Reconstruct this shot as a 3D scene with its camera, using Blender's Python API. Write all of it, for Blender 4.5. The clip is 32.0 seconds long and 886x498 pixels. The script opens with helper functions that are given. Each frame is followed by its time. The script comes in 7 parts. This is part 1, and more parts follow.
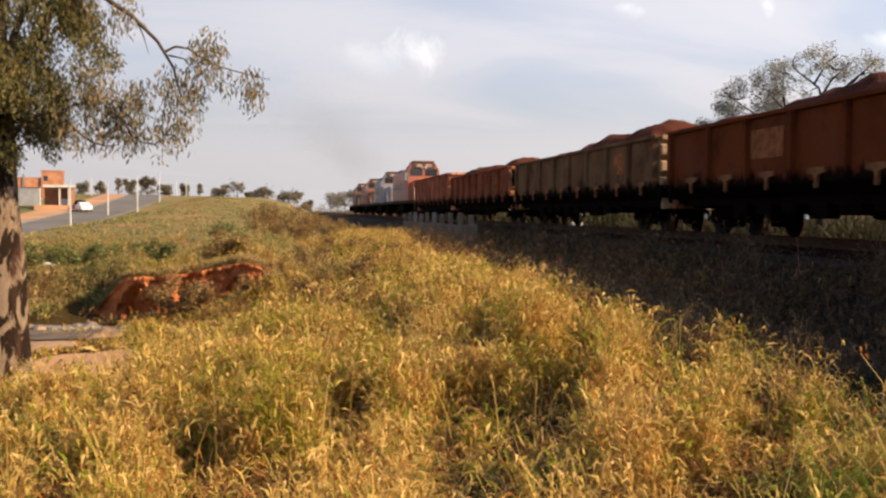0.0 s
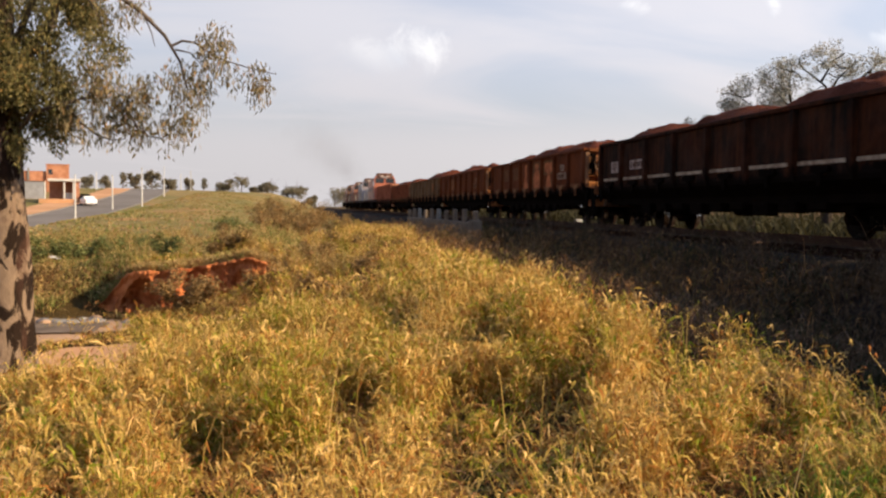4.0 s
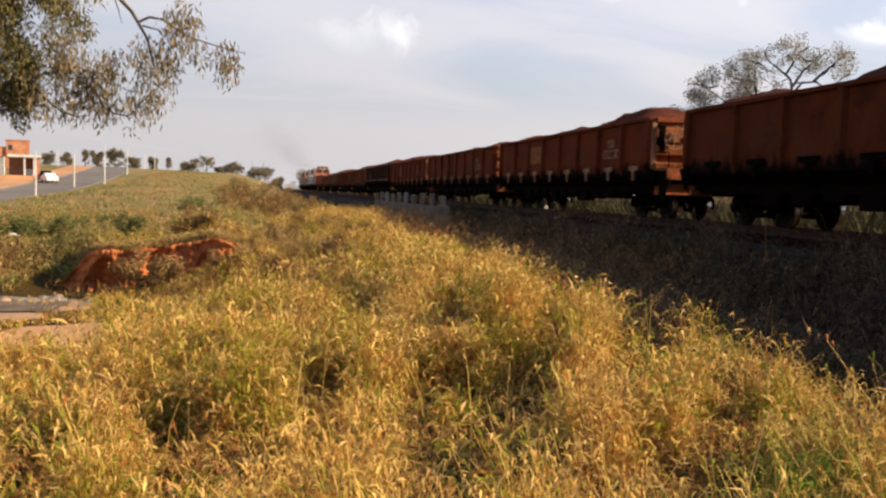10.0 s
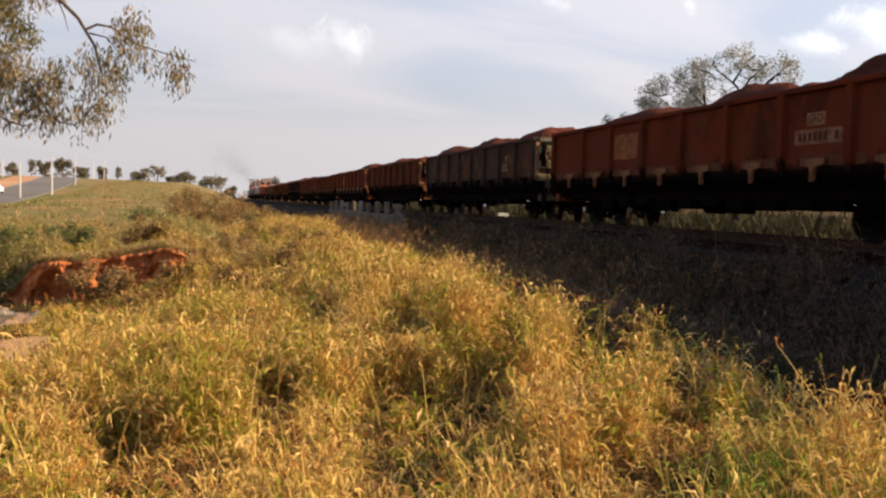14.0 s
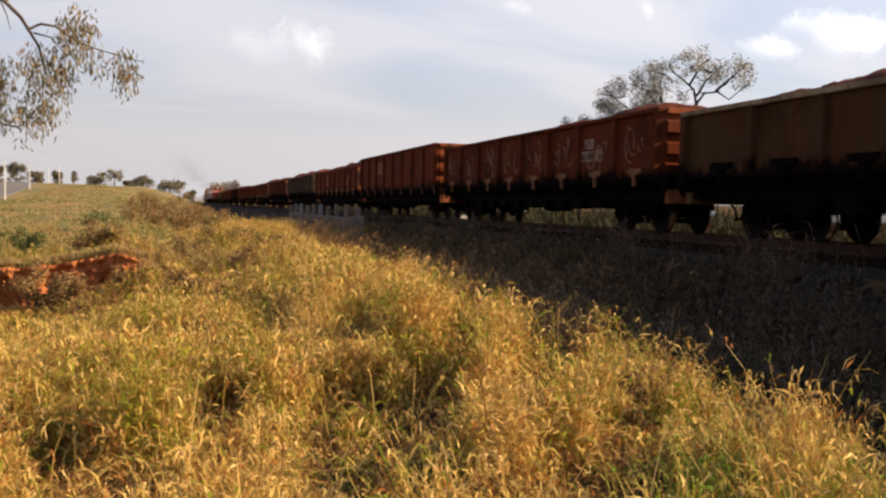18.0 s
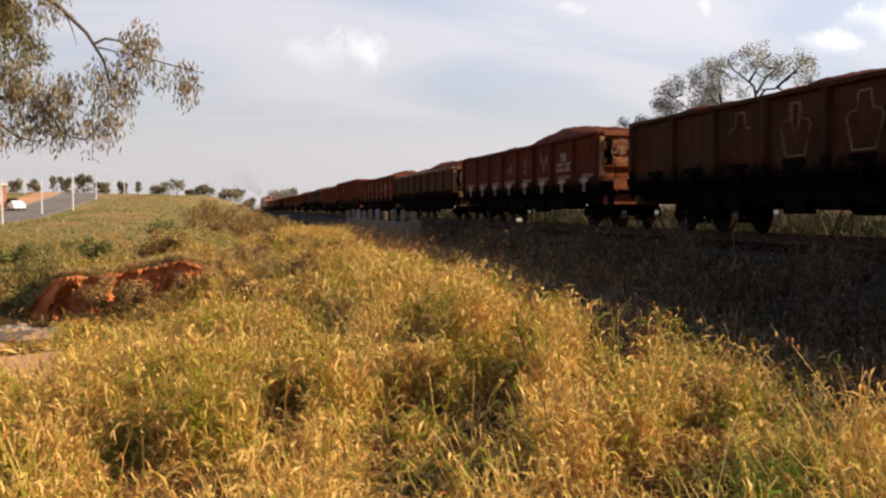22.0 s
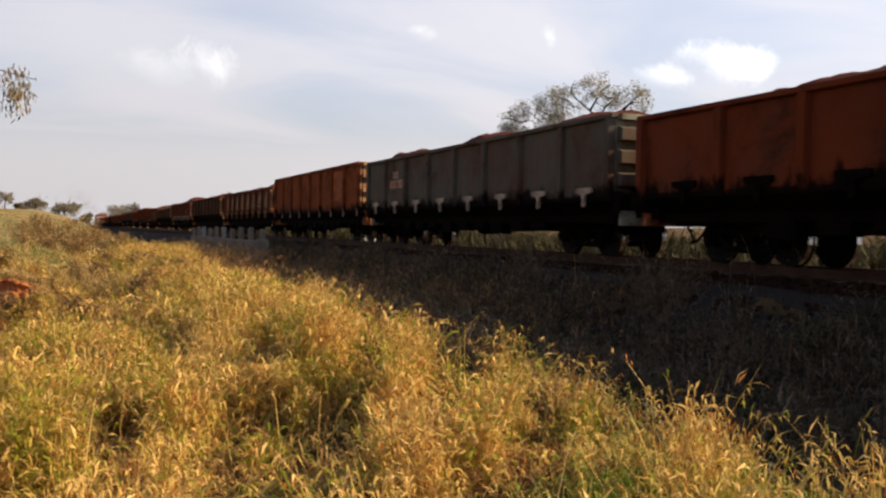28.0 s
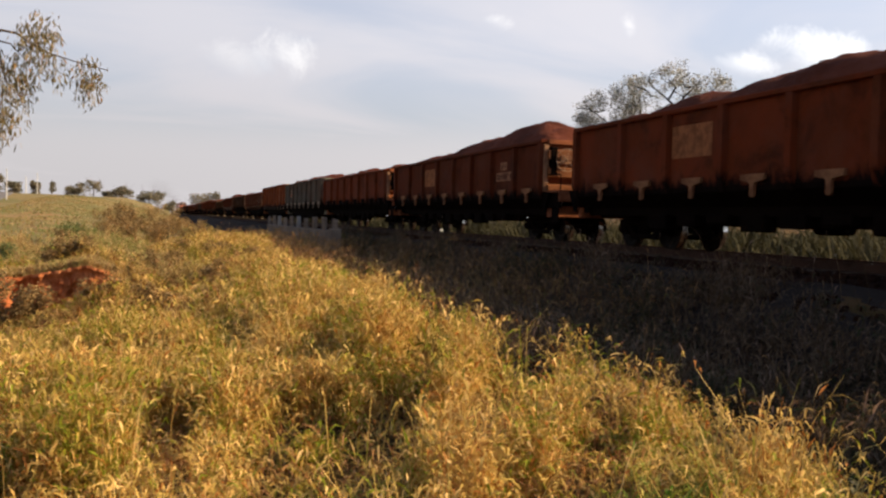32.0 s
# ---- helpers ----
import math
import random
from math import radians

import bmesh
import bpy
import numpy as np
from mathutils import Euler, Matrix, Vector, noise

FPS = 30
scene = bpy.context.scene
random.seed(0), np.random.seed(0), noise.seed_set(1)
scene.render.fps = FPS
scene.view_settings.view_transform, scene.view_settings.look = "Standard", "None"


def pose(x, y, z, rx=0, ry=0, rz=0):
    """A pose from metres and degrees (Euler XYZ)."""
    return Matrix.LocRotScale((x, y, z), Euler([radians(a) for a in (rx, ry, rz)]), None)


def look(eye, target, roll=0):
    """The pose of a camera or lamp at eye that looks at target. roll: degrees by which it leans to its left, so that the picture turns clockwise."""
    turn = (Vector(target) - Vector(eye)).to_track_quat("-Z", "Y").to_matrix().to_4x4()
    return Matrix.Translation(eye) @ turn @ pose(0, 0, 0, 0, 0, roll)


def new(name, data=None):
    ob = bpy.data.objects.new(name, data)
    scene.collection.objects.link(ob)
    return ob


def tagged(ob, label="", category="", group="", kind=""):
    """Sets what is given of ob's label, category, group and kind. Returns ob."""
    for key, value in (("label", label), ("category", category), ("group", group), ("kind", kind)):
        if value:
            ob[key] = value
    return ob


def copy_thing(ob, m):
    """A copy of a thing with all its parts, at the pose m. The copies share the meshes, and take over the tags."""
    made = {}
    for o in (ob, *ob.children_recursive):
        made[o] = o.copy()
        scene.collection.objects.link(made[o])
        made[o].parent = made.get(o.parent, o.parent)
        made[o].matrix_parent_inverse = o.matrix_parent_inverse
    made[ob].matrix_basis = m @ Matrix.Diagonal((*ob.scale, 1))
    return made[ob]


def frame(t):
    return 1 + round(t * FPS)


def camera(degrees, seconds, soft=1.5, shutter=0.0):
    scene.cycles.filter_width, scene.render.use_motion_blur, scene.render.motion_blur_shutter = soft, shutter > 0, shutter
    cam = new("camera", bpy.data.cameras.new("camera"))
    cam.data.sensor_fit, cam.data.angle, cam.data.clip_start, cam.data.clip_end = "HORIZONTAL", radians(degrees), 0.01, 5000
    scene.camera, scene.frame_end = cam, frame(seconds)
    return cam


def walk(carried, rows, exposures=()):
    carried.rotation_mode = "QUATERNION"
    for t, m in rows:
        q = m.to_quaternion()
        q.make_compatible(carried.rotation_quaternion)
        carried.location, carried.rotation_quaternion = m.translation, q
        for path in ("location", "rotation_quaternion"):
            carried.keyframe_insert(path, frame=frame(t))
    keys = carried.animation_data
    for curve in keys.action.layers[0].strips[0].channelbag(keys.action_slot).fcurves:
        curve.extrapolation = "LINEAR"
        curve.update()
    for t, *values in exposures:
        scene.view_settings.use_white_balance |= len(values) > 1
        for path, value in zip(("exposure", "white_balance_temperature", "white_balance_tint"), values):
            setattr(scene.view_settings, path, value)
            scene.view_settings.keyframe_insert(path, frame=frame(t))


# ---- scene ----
# ---------- camera ----------
EYE_Z = 1.6
CAM_ROWS = [
    (0, -0.030, -0.046, 0.009, -2.41, -0.36, -9.65), (0.5, -0.059, -0.054, 0.011, -1.91, 0.17, -8.58),
    (1, -0.069, -0.047, 0.011, -2.40, -0.12, -9.11), (1.5, -0.059, -0.038, 0.010, -2.47, -0.64, -9.56),
    (2, -0.059, -0.034, 0.007, -2.76, -0.48, -10.02), (2.5, -0.061, -0.033, 0.009, -2.59, -0.72, -10.13),
    (3, -0.061, -0.035, 0.009, -2.56, -0.74, -8.11), (3.5, -0.053, -0.032, 0.007, -2.59, -0.58, -9.28),
    (5.5, -0.063, -0.037, 0.007, -2.95, -0.95, -9.38), (6, -0.066, -0.042, 0.008, -3.05, -0.78, -9.26),
    (6.5, -0.070, -0.053, 0.010, -3.08, -0.51, -9.86), (7, -0.063, -0.048, 0.010, -3.40, -0.29, -10.31),
    (7.5, -0.064, -0.049, 0.008, -3.51, -0.39, -11.05), (8, -0.070, -0.053, 0.009, -3.83, -0.58, -11.69),
    (8.5, -0.071, -0.050, 0.008, -3.55, -0.73, -11.69), (9, -0.070, -0.050, 0.007, -3.86, -0.53, -11.48),
    (9.5, -0.068, -0.048, 0.006, -4.01, -0.60, -11.02), (10, -0.075, -0.058, 0.004, -3.63, -1.82, -11.53),
    (10.5, -0.075, -0.057, 0.007, -3.00, -2.39, -12.34), (11, -0.062, -0.049, 0.002, -2.80, -1.74, -14.85),
    (11.5, -0.060, -0.048, 0.002, -2.66, -2.11, -16.81), (12, -0.060, -0.046, 0.003, -3.25, -1.91, -16.37),
    (12.5, -0.070, -0.052, 0.005, -2.76, -1.72, -15.54), (13, -0.070, -0.052, 0.003, -2.65, -1.66, -15.29),
    (13.5, -0.064, -0.045, 0.000, -2.87, -1.70, -15.06), (14, -0.069, -0.053, 0.002, -3.02, -1.42, -14.46),
    (14.5, -0.071, -0.048, 0.006, -2.92, -1.72, -13.71), (16.5, 0.040, 0.025, -0.004, -3.23, -1.15, -14.64),
    (17, 0.043, 0.032, -0.003, -3.14, -1.09, -15.39), (17.5, 0.043, 0.032, -0.003, -2.77, -0.86, -16.12),
    (18, 0.046, 0.029, -0.004, -2.79, -1.09, -16.92), (18.5, 0.045, 0.035, -0.007, -2.90, -1.05, -16.90),
    (19, 0.039, 0.030, -0.002, -2.98, -1.36, -16.76), (19.5, 0.042, 0.030, -0.005, -2.69, -1.22, -15.46),
    (20, 0.040, 0.030, -0.005, -3.01, -1.08, -14.85), (20.5, 0.039, 0.029, -0.005, -3.17, -1.21, -14.95),
    (21, 0.039, 0.030, -0.005, -3.46, -1.69, -14.52), (21.5, 0.037, 0.029, -0.006, -3.24, -0.85, -14.91),
    (22, 0.042, 0.031, -0.008, -2.58, -0.13, -13.27), (22.5, 0.044, 0.027, -0.007, -3.36, -1.06, -12.89),
    (23, 0.041, 0.032, -0.007, -3.69, -0.96, -12.13), (23.5, 0.046, 0.038, -0.009, -2.77, -0.72, -12.72),
    (24, 0.046, 0.040, -0.008, -3.46, -0.66, -13.79), (24.5, 0.052, 0.042, -0.006, -2.51, -1.10, -16.42),
    (25, 0.051, 0.030, -0.008, -2.44, -1.22, -18.07), (25.5, 0.048, 0.019, -0.009, -1.36, -1.41, -20.69),
    (26, 0.061, 0.027, -0.007, -1.51, -1.37, -23.55), (26.5, 0.063, 0.032, -0.011, -1.22, -1.00, -23.26),
    (28.5, 0.053, 0.019, -0.011, -1.20, -0.95, -22.64), (29, 0.066, 0.033, -0.011, -1.05, -0.54, -21.27),
    (29.5, 0.101, 0.062, -0.013, -1.06, -0.05, -22.62), (30, 0.134, 0.102, 0.016, -0.28, 0.23, -22.13),
    (30.5, 0.186, 0.142, 0.012, 2.17, -1.02, -24.11), (31, 0.222, 0.199, 0.018, 0.26, -1.02, -21.47),
    (31.5, 0.247, 0.209, 0.015, -0.98, -2.83, -19.61), (32, 0.247, 0.219, 0.015, -1.94, -1.43, -18.09),
]

cam = camera(53.45, 32.0, soft=2.4, shutter=0.15)
walk(cam, [(t, pose(x, y, EYE_Z + z, 90 + p, r, yaw)) for t, x, y, z, p, r, yaw in CAM_ROWS], exposures=((0.0, 0.73), (29.5, 0.73), (30.5, 0.47), (31.0, 0.5), (32.0, 0.66)))

# ---------- sun and sky ----------
SUN_TO = Vector((1.0, -0.40, 0.58)).normalized()
SUN_EL = math.asin(SUN_TO.z)
SUN_AZ = math.atan2(SUN_TO.x, SUN_TO.y)
sun = new("sun", bpy.data.lights.new("sun", "SUN"))
sun.data.energy, sun.data.angle, sun.data.color = 5.0, radians(0.6), (1.0, 0.755, 0.475)
sun.matrix_world = look(SUN_TO * 100, (0, 0, 0))


class Nodes:
    """Short hand for a node tree."""

    def __init__(self, tree):
        self.t = tree
        tree.nodes.clear()

    def __call__(self, kind, ins=(), operation=None, ease=None):
        n = self.t.nodes.new(kind)
        if operation:
            n.operation = operation
        if ease:
            n.interpolation_type = ease
        for k, v in dict(ins).items():
            if hasattr(v, "is_linked"):
                self.t.links.new(v, n.inputs[k])
            else:
                n.inputs[k].default_value = v
        return n

    def math(self, op, a, b=0.0, clamp=False):
        n = self("ShaderNodeMath", {0: a, 1: b}, operation=op)
        n.use_clamp = clamp
        return n.outputs[0]

    def ramp(self, fac, lo, hi):
        return self("ShaderNodeMapRange", {0: fac, 1: lo, 2: hi}, ease="SMOOTHSTEP").outputs[0]

    def mix(self, fac, a, b, mode="MIX"):
        n = self.t.nodes.new("ShaderNodeMix")
        n.data_type, n.blend_type = "RGBA", mode
        if hasattr(fac, "is_linked"):
            self.t.links.new(fac, n.inputs[0])
        else:
            n.inputs[0].default_value = fac
        for s, v in ((n.inputs[6], a), (n.inputs[7], b)):
            if hasattr(v, "is_linked"):
                self.t.links.new(v, s)
            else:
                s.default_value = (*v, 1) if len(v) == 3 else v
        return n.outputs[2]

    def noise(self, scale, detail=4.0, rough=0.55, vec=None, warp=0.0):
        ins = {"Scale": scale, "Detail": detail, "Roughness": rough, "Distortion": warp}
        if vec is not None:
            ins["Vector"] = vec
        return self("ShaderNodeTexNoise", ins).outputs[0]


def make_world():
    w = bpy.data.worlds.new("sky")
    w.use_nodes = True
    scene.world = w
    n = Nodes(w.node_tree)
    sky = n("ShaderNodeTexSky")
    sky.sky_type, sky.sun_disc, sky.sun_elevation, sky.sun_rotation = "NISHITA", False, SUN_EL, SUN_AZ
    sky.air_density, sky.dust_density, sky.ozone_density = 1.3, 2.5, 1.5
    d = n("ShaderNodeTexCoord").outputs["Generated"]
    sep = n("ShaderNodeSeparateXYZ", {0: d})
    up = n.math("MAXIMUM", sep.outputs[2], 0.02)
    # flat layer of thin streaks: direction projected on a high plane
    plane = n("ShaderNodeCombineXYZ", {0: n.math("DIVIDE", sep.outputs[0], n.math("ADD", up, 0.22)),
                                       1: n.math("DIVIDE", sep.outputs[1], n.math("ADD", up, 0.22)), 2: 0.0})
    streak = n("ShaderNodeMapping", {0: plane.outputs[0], 2: (0, 0, 0.5), 3: (0.9, 1.7, 1)})
    a = n.noise(0.9, 6, 0.5, streak.outputs[0], 0.8)
    veil = n.math("ADD", 0.66, n.math("MULTIPLY", n.ramp(a, 0.34, 0.66), 0.34))
    low = n.ramp(sep.outputs[2], 0.21, 0.06)
    veil = n.math("MAXIMUM", veil, n.math("MULTIPLY", low, 0.95))
    veil = n.math("MULTIPLY", veil, n.math("SUBTRACT", 1.0, n.math("MULTIPLY", n.ramp(sep.outputs[2], 0.24, 0.65), 0.9)))
    base = n.mix(1.0, sky.outputs[0], (0.55, 0.75, 1.05), "MULTIPLY")
    veilc = n.mix(low, (4.9, 4.83, 5.2), (4.68, 4.43, 4.54))
    col = n.mix(n.math("MULTIPLY", veil, 0.97), base, veilc)
    # fair-weather clouds: direction (azimuth, height) and size
    puff = n.noise(26.0, 8, 0.68, d, 0.4)
    for az, el, sx, sy, amount in CLOUDS:
        c = (math.sin(az) * math.cos(el), math.cos(az) * math.cos(el), math.sin(el))
        side = (math.cos(az), -math.sin(az), 0.0)
        off = n("ShaderNodeVectorMath", {0: d, 1: c}, operation="SUBTRACT").outputs[0]
        dx = n("ShaderNodeVectorMath", {0: off, 1: side}, operation="DOT_PRODUCT").outputs["Value"]
        dz = n("ShaderNodeSeparateXYZ", {0: off}).outputs[2]
        depth = n("ShaderNodeVectorMath", {0: off}, operation="LENGTH").outputs["Value"]
        qx = n.math("POWER", n.math("DIVIDE", n.math("ABSOLUTE", dx), sx), 2.0)
        qz = n.math("POWER", n.math("DIVIDE", n.math("ABSOLUTE", dz), sy), 2.0)
        r = n.math("ADD", n.math("ADD", qx, qz), n.math("MULTIPLY", n.math("SUBTRACT", puff, 0.46), 3.6))
        m = n.math("MULTIPLY", n.ramp(r, 1.25, -0.42), amount)
        m = n.math("MULTIPLY", m, n.math("LESS_THAN", depth, 0.5))
        # lit from the right, grey below
        shade = n.ramp(n.math("ADD", n.math("DIVIDE", dx, sx), n.math("DIVIDE", dz, sy)), -0.9, 0.5)
        col = n.mix(m, col, n.mix(shade, (4.2, 4.4, 5.0), (8.6, 8.4, 8.2)))
    toward = n("ShaderNodeVectorMath", {0: d, 1: tuple(SUN_TO)}, operation="DOT_PRODUCT").outputs["Value"]
    glow = n("ShaderNodeMapRange", {0: toward, 1: -0.6, 2: 0.55, 3: 0.85, 4: 1.15}).outputs[0]
    col = n("ShaderNodeVectorMath", {0: col, 3: glow}, operation="SCALE").outputs[0]
    bg = n("ShaderNodeBackground", {0: col, 1: 0.1})
    n("ShaderNodeOutputWorld", {0: bg.outputs[0]})


CLOUDS = [(0.080, 0.167, 0.052, 0.024, 0.28), (0.126, 0.174, 0.042, 0.030, 0.55), (0.702, 0.181, 0.056, 0.032, 0.9), (0.640, 0.171, 0.040, 0.016, 0.6), (0.515, 0.213, 0.011, 0.016, 0.5), (0.371, 0.219, 0.022, 0.011, 0.35)]
make_world()


# ---------- materials ----------
def material(name, build, rough=0.8, metal=0.0, spec=0.08):
    m = bpy.data.materials.new(name)
    m.use_nodes = True
    n = Nodes(m.node_tree)
    bsdf = n("ShaderNodeBsdfPrincipled", {"Roughness": rough, "Metallic": metal, "Specular IOR Level": spec})
    n("ShaderNodeOutputMaterial", {0: bsdf.outputs[0]})
    build(n, bsdf)
    return m


def link(n, a, b):
    n.t.links.new(a, b)


def bump(n, bsdf, height, strength=0.4, dist=0.02):
    b = n("ShaderNodeBump", {"Height": height, "Strength": strength, "Distance": dist})
    link(n, b.outputs[0], bsdf.inputs["Normal"])


def two_scale(lo, hi, s1, s2, strength=0.4, dist=0.02, local=True):
    """Colour between lo and hi by coarse stains and fine grain, with matching relief."""
    def build(n, bsdf):
        vec = n("ShaderNodeTexCoord").outputs["Object"] if local else n("ShaderNodeNewGeometry").outputs["Position"]
        a, b = n.noise(s1, 5, 0.6, vec), n.noise(s2, 5, 0.65, vec)
        fac = n.math("ADD", n.math("MULTIPLY", n.ramp(a, 0.3, 0.7), 0.6), n.math("MULTIPLY", b, 0.4))
        link(n, n.mix(fac, lo, hi), bsdf.inputs["Base Color"])
        bump(n, bsdf, b, strength, dist)
    return build


def wagon_paint(n, bsdf):
    """Worn wagon paint: the object's own colour, bleached film, rust, streaks, ore dust, soot, and shade painted dark
    along its foot.
    """
    info = n("ShaderNodeObjectInfo")
    vec = n("ShaderNodeTexCoord").outputs["Object"]
    jump = n("ShaderNodeVectorMath", {0: vec, 1: n("ShaderNodeCombineXYZ", {0: 0.0, 1: n.math("MULTIPLY", info.outputs["Random"], 90.0), 2: 0.0}).outputs[0]}, operation="ADD").outputs[0]
    stretched = n("ShaderNodeMapping", {0: jump, 3: (3.0, 3.0, 0.30)}).outputs[0]
    stain = n.ramp(n.noise(0.55, 5, 0.62, jump), 0.38, 0.68)
    film = n.ramp(n.noise(0.8, 6, 0.7, jump, 0.5), 0.44, 0.66)
    streak = n.ramp(n.noise(1.6, 6, 0.7, stretched), 0.42, 0.7)
    fine = n.noise(22.0, 4, 0.65, vec)
    rust = n.mix(fine, (0.030, 0.0070, 0.0024), (0.110, 0.026, 0.0062))
    dust = n.mix(fine, (0.070, 0.020, 0.007), (0.17, 0.052, 0.017))
    col = n.mix(n.math("MULTIPLY", stain, 0.6), info.outputs["Color"], rust)
    col = n.mix(n.math("MULTIPLY", film, 0.24), col, (0.10, 0.052, 0.037))
    col = n.mix(n.math("MULTIPLY", streak, 0.42), col, dust)
    soot = n.ramp(n.noise(1.1, 6, 0.66, jump, 0.6), 0.50, 0.72)
    col = n.mix(n.math("MULTIPLY", soot, 0.6), col, (0.014, 0.007, 0.004))
    col = n.mix(n.math("MULTIPLY", n.ramp(fine, 0.55, 0.75), 0.35), col, (0.045, 0.018, 0.009))
    # ragged near-black tongues at the foot: painted shade mixed with brake soot
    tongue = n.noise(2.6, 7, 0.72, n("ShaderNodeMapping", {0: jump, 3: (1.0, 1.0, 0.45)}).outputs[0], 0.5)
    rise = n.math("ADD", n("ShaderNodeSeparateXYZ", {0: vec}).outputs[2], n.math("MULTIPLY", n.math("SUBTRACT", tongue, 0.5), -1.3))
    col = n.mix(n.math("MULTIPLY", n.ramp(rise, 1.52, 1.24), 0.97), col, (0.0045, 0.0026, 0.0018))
    link(n, col, bsdf.inputs["Base Color"])
    link(n, n("ShaderNodeMapRange", {0: fine, 3: 0.65, 4: 0.95}).outputs[0], bsdf.inputs["Roughness"])
    bump(n, bsdf, n.math("ADD", fine, n.math("MULTIPLY", streak, 0.5)), 0.3, 0.006)


def loco_paint(n, bsdf):
    """Sun-bleached locomotive paint under a film of ore dust."""
    info = n("ShaderNodeObjectInfo")
    vec = n("ShaderNodeTexCoord").outputs["Object"]
    fine, coarse = n.noise(18.0, 4, 0.65, vec), n.noise(0.9, 6, 0.68, vec, 0.4)
    col = n.mix(n.math("MULTIPLY", n.ramp(coarse, 0.40, 0.66), 0.55), info.outputs["Color"], (0.36, 0.17, 0.10))
    col = n.mix(n.math("MULTIPLY", n.ramp(fine, 0.5, 0.75), 0.35), col, (0.10, 0.05, 0.035))
    link(n, col, bsdf.inputs["Base Color"])
    bump(n, bsdf, fine, 0.2, 0.004)


def plain_paint(n, bsdf):
    info = n("ShaderNodeObjectInfo")
    vec = n("ShaderNodeTexCoord").outputs["Object"]
    fine, coarse = n.noise(30.0, 4, 0.6, vec), n.noise(3.5, 6, 0.68, vec)
    col = n.mix(n.math("MULTIPLY", n.ramp(coarse, 0.38, 0.62), 0.6), info.outputs["Color"], (0.07, 0.018, 0.006))
    col = n.mix(n.math("MULTIPLY", fine, 0.3), col, (0.12, 0.07, 0.05))
    link(n, col, bsdf.inputs["Base Color"])
    bump(n, bsdf, fine, 0.2, 0.003)


def grass_look(dry, green, brown, patch):
    def build(n, bsdf):
        geo = n("ShaderNodeNewGeometry")
        r = geo.outputs["Random Per Island"]
        big = n.noise(patch, 4, 0.6, geo.outputs["Position"])
        mid = n.noise(patch * 3.1, 3, 0.6, geo.outputs["Position"])
        fac = n.math("ADD", n.math("MULTIPLY", n.ramp(big, 0.34, 0.60), 0.58), n.math("MULTIPLY", r, 0.5), clamp=True)
        col = n.mix(fac, green, dry)
        rusty = n.math("MULTIPLY", n.ramp(mid, 0.50, 0.64), 0.65)
        col = n.mix(rusty, col, n.mix(r, brown, dry))
        col = n.mix(n.math("GREATER_THAN", n.math("FRACT", n.math("MULTIPLY", r, 17.3)), 0.84), col, brown)
        fresh = n.math("GREATER_THAN", n.math("FRACT", n.math("MULTIPLY", r, 43.1)), n.math("SUBTRACT", 1.0, n.math("MULTIPLY", n.ramp(big, 0.60, 0.34), 0.45)))
        col = n.mix(fresh, col, (green[0] * 0.85, green[1] * 1.15, green[2]))
        pale = n.math("GREATER_THAN", n.math("FRACT", n.math("MULTIPLY", r, 31.7)), 0.88)
        col = n.mix(pale, col, (dry[0] * 1.35, dry[1] * 1.35, dry[2] * 1.6))
        link(n, col, bsdf.inputs["Base Color"])
        tr = n("ShaderNodeBsdfTranslucent", {0: col})
        mixed = n("ShaderNodeMixShader", {0: 0.3, 1: bsdf.outputs[0], 2: tr.outputs[0]})
        out = [o for o in n.t.nodes if o.bl_idname == "ShaderNodeOutputMaterial"][0]
        link(n, mixed.outputs[0], out.inputs[0])
    return build


def ground_look(n, bsdf):
    geo = n("ShaderNodeNewGeometry")
    p = geo.outputs["Position"]
    big, mid, fine = n.noise(0.05, 5, 0.6, p), n.noise(0.6, 6, 0.65, p), n.noise(9.0, 6, 0.7, p)
    col = n.mix(n.ramp(big, 0.35, 0.65), (0.06, 0.038, 0.010), (0.115, 0.068, 0.022))
    col = n.mix(n.math("MULTIPLY", n.ramp(mid, 0.45, 0.7), 0.6), col, (0.19, 0.082, 0.030))
    col = n.mix(n.math("MULTIPLY", n.ramp(fine, 0.4, 0.75), 0.55), col, (0.048, 0.033, 0.009))
    # short turf takes over on the rising field
    sep = n("ShaderNodeSeparateXYZ", {0: p})
    turf = n.mix(n.ramp(big, 0.38, 0.62), (0.150, 0.142, 0.046), (0.255, 0.185, 0.074))
    turf = n.mix(n.math("MULTIPLY", n.ramp(n.noise(0.16, 5, 0.6, p), 0.5, 0.66), 0.8), turf, (0.36, 0.19, 0.088))
    turf = n.mix(n.math("MULTIPLY", n.ramp(mid, 0.45, 0.75), 0.5), turf, (0.165, 0.142, 0.05))
    where = n.math("MULTIPLY", n.ramp(n.math("ADD", sep.outputs[1], n.math("MULTIPLY", mid, 10.0)), 28.0, 40.0), n.ramp(sep.outputs[0], 6.0, 4.0))
    col = n.mix(where, col, turf)
    link(n, col, bsdf.inputs["Base Color"])
    bump(n, bsdf, n.math("ADD", fine, mid), 0.9, 0.12)


